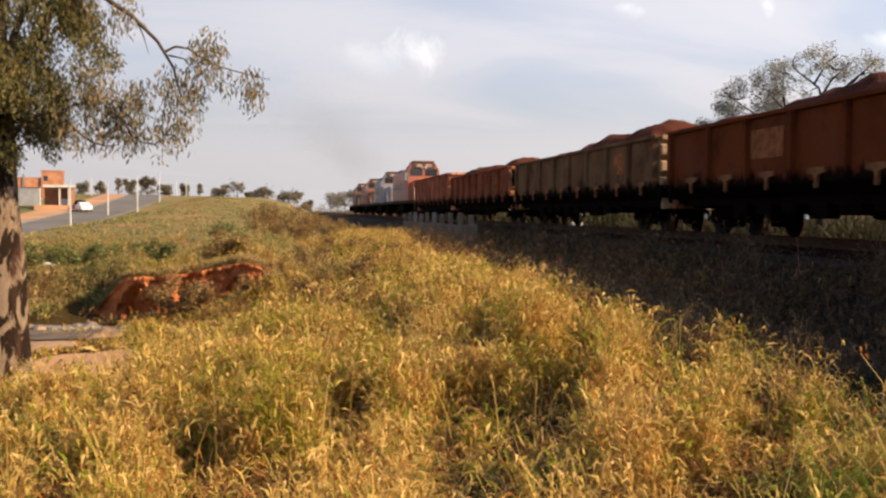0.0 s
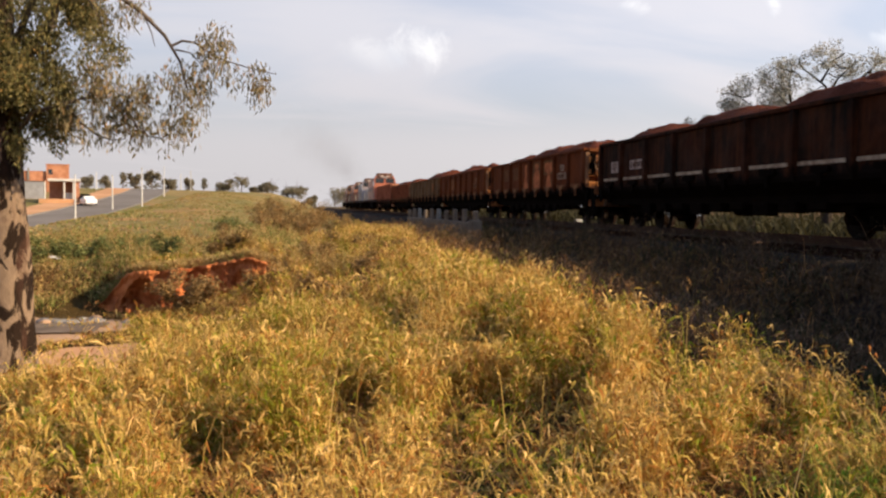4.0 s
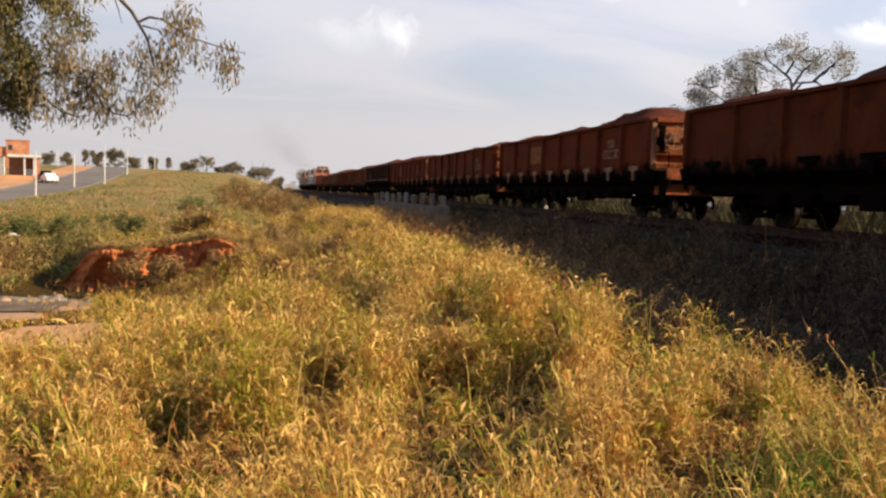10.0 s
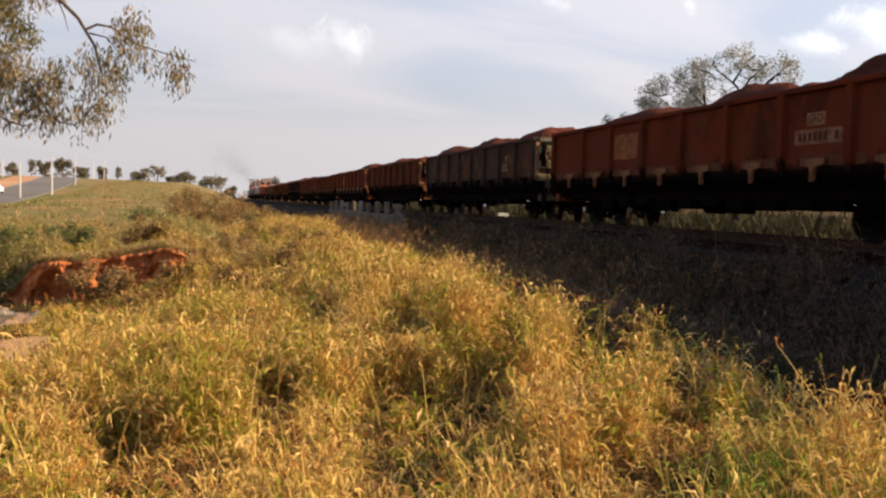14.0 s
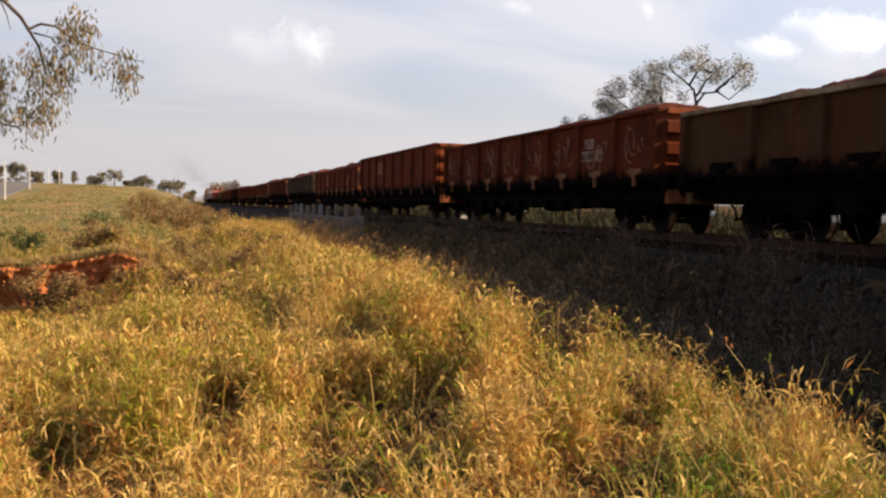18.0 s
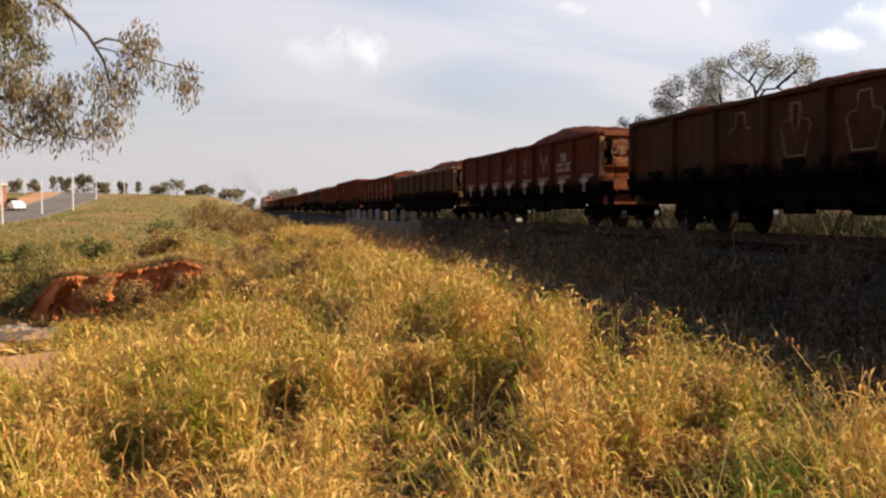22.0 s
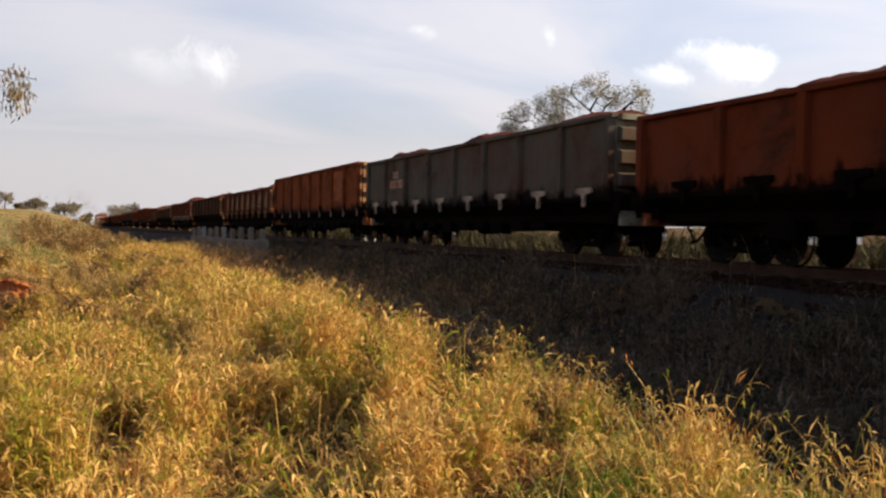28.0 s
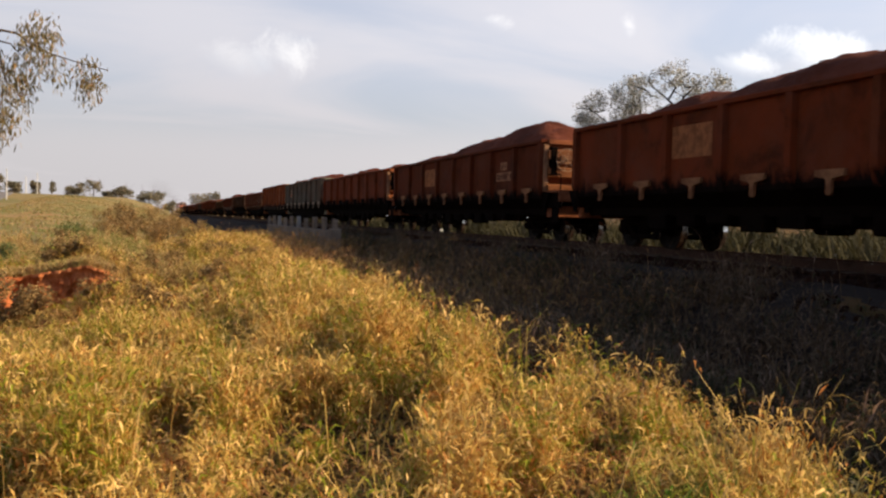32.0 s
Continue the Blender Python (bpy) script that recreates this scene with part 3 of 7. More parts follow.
def add_bogie(thing, y, base=1.7, axles=2):
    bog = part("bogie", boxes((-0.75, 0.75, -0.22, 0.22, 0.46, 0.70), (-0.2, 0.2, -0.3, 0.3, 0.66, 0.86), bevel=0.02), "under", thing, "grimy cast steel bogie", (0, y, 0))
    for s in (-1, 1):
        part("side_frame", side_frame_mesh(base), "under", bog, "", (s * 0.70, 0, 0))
    for k in range(axles):
        wy = (k / (axles - 1) - 0.5) * base
        ob = new("wheelset", WHEELSET)
        ob.parent = bog
        ob.location = (0, wy, WHEEL_R)
        ob["label"] = "steel wheels with polished treads on an axle"
    return bog


def post_mesh(z0, z1):
    """Side stake, a shallow hat section that tapers at its foot."""
    bm = bmesh.new()
    v = []
    for z, d, w in ((z0 - 0.05, 0.03, 0.05), (z0 + 0.22, 0.115, 0.075), (z1, 0.115, 0.075)):
        v.append([bm.verts.new(p) for p in ((0.01, -w - 0.02, z), (-d, -w, z), (-d, w, z), (0.01, w + 0.02, z))])
    for a, b in zip(v, v[1:]):
        for i in range(4):
            bm.faces.new((a[i], a[(i + 1) % 4], b[(i + 1) % 4], b[i]))
    bm.faces.new(v[0])
    bm.faces.new(v[-1][::-1])
    bmesh.ops.recalc_face_normals(bm, faces=bm.faces)
    return bm


def bracket_mesh():
    """T-shaped door lug hung on the lower edge of the side, with a hole plate."""
    bm = bmesh.new()
    pts = [(-0.31, 0.22), (0.31, 0.22), (0.31, 0.12), (0.20, 0.095), (0.085, 0.08), (0.055, 0.04), (0.05, -0.10), (-0.05, -0.10), (-0.055, 0.04), (-0.085, 0.08), (-0.20, 0.095), (-0.31, 0.12)]
    a = [bm.verts.new((0.03, p, q)) for p, q in pts]
    b = [bm.verts.new((-0.03, p, q)) for p, q in pts]
    n = len(pts)
    for i in range(n):
        bm.faces.new((a[i], a[(i + 1) % n], b[(i + 1) % n], b[i]))
    bm.faces.new(a)
    bm.faces.new(b[::-1])
    bmesh.ops.recalc_face_normals(bm, faces=bm.faces)
    lathe(bm, [(-0.035, 0.062), (0.02, 0.062)], "x", 10, (0, 0, -0.12))
    return bm


def scallop_mesh(w):
    """Triangular fin that stiffens the sloping lower side."""
    bm = bmesh.new()
    pts = [(0.0, 0.02), (0.42, -0.42), (0.42, -0.30), (0.06, 0.06)]
    a = [bm.verts.new((p - 0.01, -0.03, q)) for p, q in pts]
    b = [bm.verts.new((p - 0.01, 0.03, q)) for p, q in pts]
    for i in range(4):
        bm.faces.new((a[i], a[(i + 1) % 4], b[(i + 1) % 4], b[i]))
    bm.faces.new(a)
    bm.faces.new(b[::-1])
    bmesh.ops.recalc_face_normals(bm, faces=bm.faces)
    return bm


def wheel_ring(bm, c, r, axis="y"):
    pts = [(c[0] + r * math.cos(a), c[1], c[2] + r * math.sin(a)) for a in np.linspace(0, 2 * math.pi, 19)]
    tube(bm, pts, [0.012] * 19, 6)
    for k in range(3):
        a = math.pi * k / 3 + 0.3
        tube(bm, [(c[0] - r * math.cos(a), c[1], c[2] - r * math.sin(a)), (c[0] + r * math.cos(a), c[1], c[2] + r * math.sin(a))], [0.009, 0.009], 5)


def build_wagon(L, top, end, panels=8):
    """Open gondola wagon. Local y runs from 0 at its leading end to -L; x = -1.4 is the side towards the camera."""
    w = empty_thing("gondola_wagon", "open-topped ore gondola", "wagon", "wagons of the freight train")
    floor = 1.20
    W = 1.40
    tail = 0.6 if end == "brake" else 0.0  # deep brakeman's platform behind the trailing end
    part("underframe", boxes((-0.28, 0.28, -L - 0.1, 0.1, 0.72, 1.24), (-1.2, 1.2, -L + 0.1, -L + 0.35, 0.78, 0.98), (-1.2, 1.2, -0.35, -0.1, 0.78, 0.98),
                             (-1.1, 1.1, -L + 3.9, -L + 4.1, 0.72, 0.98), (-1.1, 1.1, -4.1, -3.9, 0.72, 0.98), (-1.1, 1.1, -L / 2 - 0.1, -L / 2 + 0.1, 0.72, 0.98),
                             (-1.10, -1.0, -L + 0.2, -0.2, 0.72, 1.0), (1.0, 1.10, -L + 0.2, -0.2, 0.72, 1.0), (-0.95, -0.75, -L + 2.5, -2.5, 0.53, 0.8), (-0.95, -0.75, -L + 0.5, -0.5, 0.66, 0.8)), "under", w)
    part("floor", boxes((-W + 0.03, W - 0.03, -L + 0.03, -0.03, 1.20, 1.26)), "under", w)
    for s in (-1, 1):
        part("side_wall", boxes((s * (W - 0.04), s * W, -L, 0, floor, top - 0.05)), "paint", w)
        part("top_rail", boxes((s * (W - 0.10), s * (W + 0.09), -L - 0.04, 0.04, top - 0.10, top), bevel=0.015), "paint", w)
        # inward-sloping lower side: its shade is put in by the near-black underframe tone
        bm = bmesh.new()
        prof = [(W, floor + 0.06), (W, floor - 0.04), (W - 0.40, 0.80), (W - 0.44, 0.84), (W - 0.04, floor + 0.06)]
        a = [bm.verts.new((s * p, -L + 0.02, q)) for p, q in prof]
        b = [bm.verts.new((s * p, -0.02, q)) for p, q in prof]
        for i in range(5):
            bm.faces.new((a[i], a[(i + 1) % 5], b[(i + 1) % 5], b[i]))
        bm.faces.new(a)
        bm.faces.new(b[::-1])
        bmesh.ops.recalc_face_normals(bm, faces=bm.faces)
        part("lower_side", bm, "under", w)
    pm, bmk = post_mesh(floor, top - 0.10), bracket_mesh()
    post_me, lug_me, sc_me = [part(nm, b, mt) for nm, b, mt in (("post", pm, "paint"), ("door_lug", bmk, "plate"), ("gusset", scallop_mesh(L / panels * 0.40), "under"))]
    keep = [o.data for o in (post_me, lug_me, sc_me)]
    for o in (post_me, lug_me, sc_me):
        bpy.data.objects.remove(o)
    if end == "brake":
        post_y = [-0.08] + [-2.26 - 1.81 * j for j in range(panels - 1)] + [-L + 0.08]
        lug_y = [-1.36 - 1.81 * j for j in range(panels)]
    else:
        post_y = [min(max(-L * i / panels, -L + 0.08), -0.08) for i in range(panels + 1)]
        lug_y = [-L * (i + 0.5) / panels for i in range(panels)]
    for s in (-1, 1):
        for i in range(panels + 1):
            y = post_y[i]
            ob = new("post", keep[0])
            ob.parent, ob.location = w, (s * W, y, 0)
            if s > 0:
                ob.rotation_euler = (0, 0, math.pi)
    for i in range(panels):
        y = lug_y[i]
        ob = new("door_lug", keep[1])
        ob.parent, ob.location = w, (-W - 0.05, y if end != "ladder" else y - L / panels * 0.46, floor + 0.02)
        if end == "ladder":
            ob.scale = (1.0, 0.22, 1.25)
        ob = new("gusset", keep[2])
        ob.parent, ob.location = w, (-W, y - 0.9, floor)
    for e, y in ((-1, -L), (1, 0.0)):
        part("end_wall", boxes((-W + 0.045, W - 0.045, y - e * 0.04, y, 0.9, top - 0.03)), "paint", w)
        part("end_cap", boxes((-W + 0.12, W - 0.12, y, y + e * 0.10, top - 0.13, top - 0.004), bevel=0.012), "paint", w)
        zs = (top - 0.62, top - 1.15, top - 1.62) if end == "ladder" else (top - 0.56, top - 1.02, top - 1.48)
        for z in zs:
            bm = bmesh.new()
            prof = [(0, -0.02), (0.15, 0.03), (0.15, 0.13), (0.0, 0.17)] if end == "ladder" else [(0, 0.0), (0.16, 0.03), (0.17, 0.25), (0.0, 0.31)]
            a = [bm.verts.new((-W + 0.1, y + e * d, z + h)) for d, h in prof]
            b = [bm.verts.new((W - 0.1, y + e * d, z + h)) for d, h in prof]
            for i in range(4):
                bm.faces.new((a[i], a[(i + 1) % 4], b[(i + 1) % 4], b[i]))
            bm.faces.new(a)
            bm.faces.new(b[::-1])
            bmesh.ops.recalc_face_normals(bm, faces=bm.faces)
            part("end_beam", bm, "paint", w)
        ext = tail if e < 0 else 0.0
        part("headstock", boxes((-1.25, 1.25, y, y + e * (0.12 + ext), 0.66, 0.96), bevel=0.015), "plate", w)
        bm = boxes((-0.11, 0.11, y + e * 0.1, y + e * (0.50 + ext), 0.70, 0.92), (-0.15, 0.15, y + e * (0.42 + ext), y + e * (0.60 + ext), 0.66, 0.95), bevel=0.02)
        part("coupler", bm, "under", w)
        bm = bmesh.new()
        tube(bm, [(0.35, y + e * 0.1, 0.72), (0.36, y + e * 0.25, 0.55), (0.30, y + e * 0.42, 0.36), (0.22, y + e * 0.52, 0.34)], [0.03] * 4, 6)
        part("brake_hose", bm, "under", w)
        # sloped lower corner plates
        for s in (-1, 1):
            bm = bmesh.new()
            pts = [(y, 0.80), (y, 1.34), (y + e * 0.40, 1.30), (y + e * 0.34, 1.20), (y + e * 0.10, 0.80)]
            a = [bm.verts.new((s * (W - 0.02), p, q)) for p, q in pts]
            b = [bm.verts.new((s * (W - 0.06), p, q)) for p, q in pts]
            for i in range(5):
                bm.faces.new((a[i], a[(i + 1) % 5], b[(i + 1) % 5], b[i]))
            bm.faces.new(a)
            bm.faces.new(b[::-1])
            bmesh.ops.recalc_face_normals(bm, faces=bm.faces)
            part("corner_step", bm, "under", w)
    y = -L
    if end == "brake":
        bm = bmesh.new()
        wheel_ring(bm, (-0.86, y - 0.34, top - 0.55), 0.30)
        tube(bm, [(-0.86, y, top - 0.55), (-0.86, y - 0.36, top - 0.55)], [0.03, 0.03], 6)
        part("brake_wheel", bm, "plate", w, "dull tan hand-brake wheel", color=(0.36, 0.24, 0.15))
        part("brake_box", boxes((-1.24, -1.06, y - 0.19, y, top - 0.95, top - 0.20), bevel=0.02), "under", w)
        part("gear_case", boxes((-1.02, -0.70, y - 0.30, y - 0.18, top - 0.68, top - 0.42), bevel=0.03), "plate", w, "", color=(0.30, 0.15, 0.075))
        part("corner_plate", boxes((-1.395, -1.26, y - 0.07, y - 0.002, 1.34, top - 0.14), bevel=0.01), "plate", w, "", color=(0.34, 0.18, 0.09))
        # pale patch stands in for the sunlit strip of end wall
        part("stencil_panel", boxes((-0.50, 0.95, y - 0.012, y - 0.002, top - 0.27, top - 0.135)), "plate", w, "pale patch painted where sun strikes the end wall", color=(0.60, 0.52, 0.42))
        part("platform", boxes((-1.35, 1.3, y - 0.95, y, 1.30, 1.36), (-1.35, 0.6, y - 0.95, y - 0.91, 1.06, 1.30)), "plate", w)
        for px in (-1.25, -0.2, 0.5):
            part("platform_brace", boxes((px - 0.03, px + 0.03, y - 0.88, y, 0.97, 1.29), bevel=0.01), "plate", w)
        # near-black filler added to block the bright gap under the platform
        part("step_plate", boxes((-1.30, -1.24, y - 0.89, y - 0.002, 0.90, 1.29), (-1.30, -1.27, y - 0.80, y - 0.40, 0.52, 0.90), bevel=0.008), "under", w)
        bm = bmesh.new()
        tube(bm, [(-0.3, y - 0.12, top - 0.25), (-0.15, y - 0.3, top - 0.75), (0.1, y - 0.3, top - 1.1), (0.2, y - 0.1, 1.1)], [0.03] * 4, 6)
        part("air_pipe", bm, "under", w)
        bm = bmesh.new()
        tube(bm, [(-1.30, y - 0.91, 1.36), (-1.30, y - 0.91, 1.75), (-1.30, y - 0.07, 1.78)], [0.018] * 3, 5)
        part("grab_rail", bm, "under", w)
    elif end == "ladder":
        bm = bmesh.new()
        for x in (-1.33, -0.95):
            tube(bm, [(x, y - 0.20, top - 0.02), (x, y - 0.20, 0.95)], [0.020, 0.020], 6)
        for k in range(6):
            z = top - 0.28 - k * 0.33
            tube(bm, [(-1.33, y - 0.20, z), (-0.95, y - 0.20, z)], [0.012, 0.012], 5)
        part("ladder", bm, "under", w, "thin rung ladder")
    # cables and rods along the sill, brake cylinder
    bm = bmesh.new()
    for q in range(9):
        yy = -3.4 - (L - 6.8) * q / 8
        box(bm, -1.20, -0.9, yy - 0.32, yy + 0.32, 0.44 + 0.07 * (q % 3), 0.75, 0.02)
        tube(bm, [(-0.3, yy - 0.5, 0.55), (-1.0, yy + 0.5, 0.60)], [0.03, 0.03], 5)
    tube(bm, [(-0.62, -3.2, 0.62), (-0.62, -L + 3.2, 0.62)], [0.022, 0.022], 5)
    tube(bm, [(-0.8, -4.2, 0.56), (-0.8, -L + 4.6, 0.56)], [0.016, 0.016], 5)
    lathe(bm, [(-L / 2 - 0.5, 0.16), (-L / 2 + 0.2, 0.16)], "y", 12, (-0.45, 0, 0.58))
    part("brake_gear", bm, "under", w)
    for y in (-2.1, -L - tail + 2.1):
        add_bogie(w, y)
    return w


def ore_heap(L, top, seed, peak, humps=None):
    """The load: long merged heaps with slumped flanks. humps: rows of place along the wagon, height, half length."""
    rs = np.random.RandomState(seed)
    ny, nx = 150, 26
    ys = np.linspace(-L + 0.08, -0.08, ny)
    xs = np.linspace(-1.34, 1.34, nx)
    u = -ys / L
    if humps is None:
        humps = [((i + 0.5) / 3 + rs.uniform(-0.07, 0.07), rs.uniform(0.6, 1.0), rs.uniform(0.14, 0.22)) for i in range(3)]
    prof = sum((a * np.exp(-((u - c) / w) ** 2)) ** 3 for c, a, w in humps) ** (1 / 3)
    prof = np.maximum(prof, 0.42 + 0.08 * np.sin(u * 19.0 + seed))
    prof = prof * np.clip(u / 0.07, 0, 1) ** 0.6 * np.clip((1 - u) / 0.07, 0, 1) ** 0.6
    rough = rs.normal(0, 1, (ny + 12, nx + 12))
    for _ in range(2):
        rough = (rough[:-2] + rough[1:-1] + rough[2:]) / 3
        rough = (rough[:, :-2] + rough[:, 1:-1] + rough[:, 2:]) / 3
    coarse = rough.copy()
    for _ in range(3):
        coarse = (coarse[:-2] + coarse[1:-1] + coarse[2:]) / 3
    bumps = 0.07 * rough[:ny, :nx] + 0.12 * coarse[:ny, :nx]
    cross = 1 - (np.abs(xs) / 1.36) ** 2.6
    Z = top - 0.10 - 0.06 + peak * prof[:, None] * cross[None, :] + rs.normal(0, 0.010, (ny, nx)) + bumps
    X, Y = np.meshgrid(xs, ys)
    v = np.stack([X.ravel() + rs.normal(0, 0.01, X.size), Y.ravel(), Z.ravel()], 1)
    i = (np.arange(ny - 1)[:, None] * nx + np.arange(nx - 1)[None, :]).ravel()
    f = np.stack([i, i + 1, i + nx + 1, i + nx], 1)
    # skirt down to the floor
    ring = list(range(nx)) + [r * nx + nx - 1 for r in range(1, ny)] + [(ny - 1) * nx + c for c in range(nx - 2, -1, -1)] + [r * nx for r in range(ny - 2, 0, -1)]
    low = v[ring] * [1, 1, 0] + [0, 0, 1.27]
    n0 = len(v)
    m = len(ring)
    sk = np.array([[ring[j], n0 + j, n0 + (j + 1) % m, ring[(j + 1) % m]] for j in range(m)])
    me = fast_mesh("ore_load", np.concatenate([v, low]), np.concatenate([f, sk]), None)
    me.materials.append(M["ore"])
    return me


BROWN, RED, DARKRED = (0.105, 0.025, 0.0085), (0.145, 0.029, 0.0095), (0.090, 0.017, 0.0065)
ORANGE, GREY, BLACK = (0.225, 0.052, 0.013), (0.095, 0.090, 0.068), (0.007, 0.006, 0.005)
TAN, OLIVE = (0.18, 0.112, 0.058), (0.06, 0.033, 0.013)
PALE, DULL = (0.44, 0.34, 0.24), (0.27, 0.125, 0.055)
# lighter brown for far front wagons, distance haze mixed into the paint
WARM = (0.145, 0.038, 0.0115)
SLATE, UMBER = (0.050, 0.042, 0.031), (0.036, 0.018, 0.008)
LONG, SHORT = 15.55, 14.40
# leading end at the start, build, paint, lug paint, load height, marks, words on it
WAGON_ROWS = [
    # foremost wagons: faded paint, lightened further to carry distance haze
    (-4, 0.23, "tallest", (0.44, 0.150, 0.085), DULL, 0.10, "", "rust-red ore gondola with a pale ribbed end, nearly empty"),
    (-3, 0.23, "brake", (0.27, 0.080, 0.038), DULL, 0.42, "p", "rust-brown ore gondola with white stencil plates"),
    (-2, 0.23, "ribbed", TAN, DULL, 0.50, "o", "faded grey-tan ore gondola with a cream ribbed end"),
    (-1, 0.40, "brake", WARM, DULL, 0.55, "qp", "rust-brown ore gondola with a square pale panel"),
    (0, 0.40, "brake", WARM, DULL, 0.45, "sp", "brown ore gondola with orange repair patches and white stencil plates"),
    (1, 0.43, "ribbed", BLACK, BLACK, 0.45, "wn", "sooty black ore gondola with pale stripe and stencil plates"),
    (2, 0.05, "brake", RED, DULL, 0.42, "qp", "rust-red ore gondola with a pale square panel and stencil plates"),
    (3, 0.15, "ribbed", RED, DULL, 0.22, "bp", "red ore gondola with a lighter band and ribbed end"),
    (4, 0.10, "brake", RED, (0.36, 0.21, 0.11), 0.42, "qp", "rust-red ore gondola with pale door lugs and a square panel"),
    (5, -0.25, "brake", BROWN, BROWN, 0.45, "", "plain rust-brown ore gondola heaped with red ore"),
    (6, -0.60, "brake", SLATE, SLATE, 0.42, "grp", "dark grey-brown ore gondola with faint spray marks"),
    (7, -0.60, "brake", RED, DULL, 0.55, "qbp", "rust-red ore gondola with faded panels, heaped with ore"),
    (8, -0.42, "tall", RED, DULL, 0.0, "q", "tall rust-red gondola with plain panels, no load showing"),
    (9, 0.47, "ribbed", (0.118, 0.024, 0.008), DULL, 0.34, "gp", "red-brown ore gondola with sprayed marks and a cream ribbed end"),
    (10, 0.65, "lowrib", OLIVE, OLIVE, 0.66, "", "olive-brown ore gondola with pale top rail and high heaps"),
    (11, 0.30, "brake", DARKRED, PALE, 0.45, "vp", "dark red ore gondola with pale lugs and brake wheel"),
    (12, -0.13, "brake", UMBER, UMBER, 0.25, "z", "dark brown ore gondola with worn sprayed marks"),
    (13, -0.80, "brake", BROWN, DULL, 0.35, "Gp", "brown ore gondola with pale sprayed figures in every panel"),
    (14, -0.70, "tall", ORANGE, PALE, 0.0, "t", "tall orange gondola with a faint emblem, no load showing"),
    (15, 0.39, "tallrib", GREY, PALE, 0.35, "c", "grey ore gondola with pale door lugs and orange stencils"),
    (16, 0.60, "brake", RED, RED, 0.62, "", "rust-red ore gondola with an orange brake end, heaped with ore"),
    (17, 0.65, "brake", (0.088, 0.018, 0.0062), DULL, 0.70, "qp", "brown ore gondola with a square panel and pale stencil plates"),
    (18, 0.42, "tallong", RED, DULL, 0.64, "q", "rust-red ore gondola with a pale square panel, heaped with ore"),
    (19, 0.30, "ribbed", BROWN, DULL, 0.50, "", "rust-brown ore gondola heaped with red ore"),
    (20, 0.30, "brake", BROWN, DULL, 0.50, "", "rust-brown ore gondola heaped with red ore"),
]
PITCH, START = 16.68, 5.28
# heaps that stand out: place along the wagon, height, half length
HUMPS = {-2: [(0.3, 0.5, 0.2), (0.62, 0.9, 0.25), (0.85, 1.0, 0.12)], -1: [(0.18, 0.5, 0.16), (0.47, 0.8, 0.22), (0.84, 0.62, 0.15)], 0: [(0.25, 0.8, 0.18), (0.55, 0.95, 0.2), (0.82, 0.9, 0.18)], 7: [(0.28, 0.75, 0.18), (0.6, 0.75, 0.15), (0.88, 0.9, 0.12)],
         9: [(0.3, 0.6, 0.2), (0.6, 0.7, 0.2), (0.86, 0.85, 0.14)], 10: [(0.28, 0.5, 0.18), (0.62, 0.75, 0.22), (0.86, 0.68, 0.15)], 11: [(0.3, 0.5, 0.2), (0.68, 1.0, 0.26)], 16: [(0.25, 0.35, 0.15), (0.5, 0.6, 0.2), (0.85, 0.35, 0.15)], 17: [(0.28, 0.5, 0.22), (0.54, 0.76, 0.25), (0.80, 0.95, 0.20)],
         18: [(0.24, 0.65, 0.14), (0.5, 0.9, 0.22), (0.78, 0.9, 0.18)]}
RUN = []


def front_at(k, off):
    return START - k * PITCH + off


def words(text, size, thing, name, loc, color):
    cu = bpy.data.curves.new(name, "FONT")
    cu.body, cu.size, cu.extrude, cu.align_x, cu.align_y = text, size, 0.002, "CENTER", "CENTER"
    tmp = bpy.data.objects.new(name, cu)
    scene.collection.objects.link(tmp)
    me = bpy.data.meshes.new_from_object(tmp.evaluated_get(bpy.context.evaluated_depsgraph_get()))
    bpy.data.objects.remove(tmp)
    me.materials.clear()
    me.materials.append(M["plate"])
    ob = new(name, me)
    ob.parent = thing
    ob.matrix_basis = Matrix(((0, 0, -1, loc[0]), (-1, 0, 0, loc[1]), (0, 1, 0, loc[2]), (0, 0, 0, 1)))
    ob.color = (*color, 1)
    return ob


def flat_shape(pts, x, thick=0.006):
    """A flat painted figure on the near side: rows of (y, z)."""
    bm = bmesh.new()
    a = [bm.verts.new((x, p, q)) for p, q in pts]
    b = [bm.verts.new((x - thick, p, q)) for p, q in pts]
    n = len(pts)
    for i in range(n):
        bm.faces.new((a[i], a[(i + 1) % n], b[(i + 1) % n], b[i]))
    bm.faces.new(a)
    bm.faces.new(b[::-1])
    bmesh.ops.recalc_face_normals(bm, faces=bm.faces)
    return bm


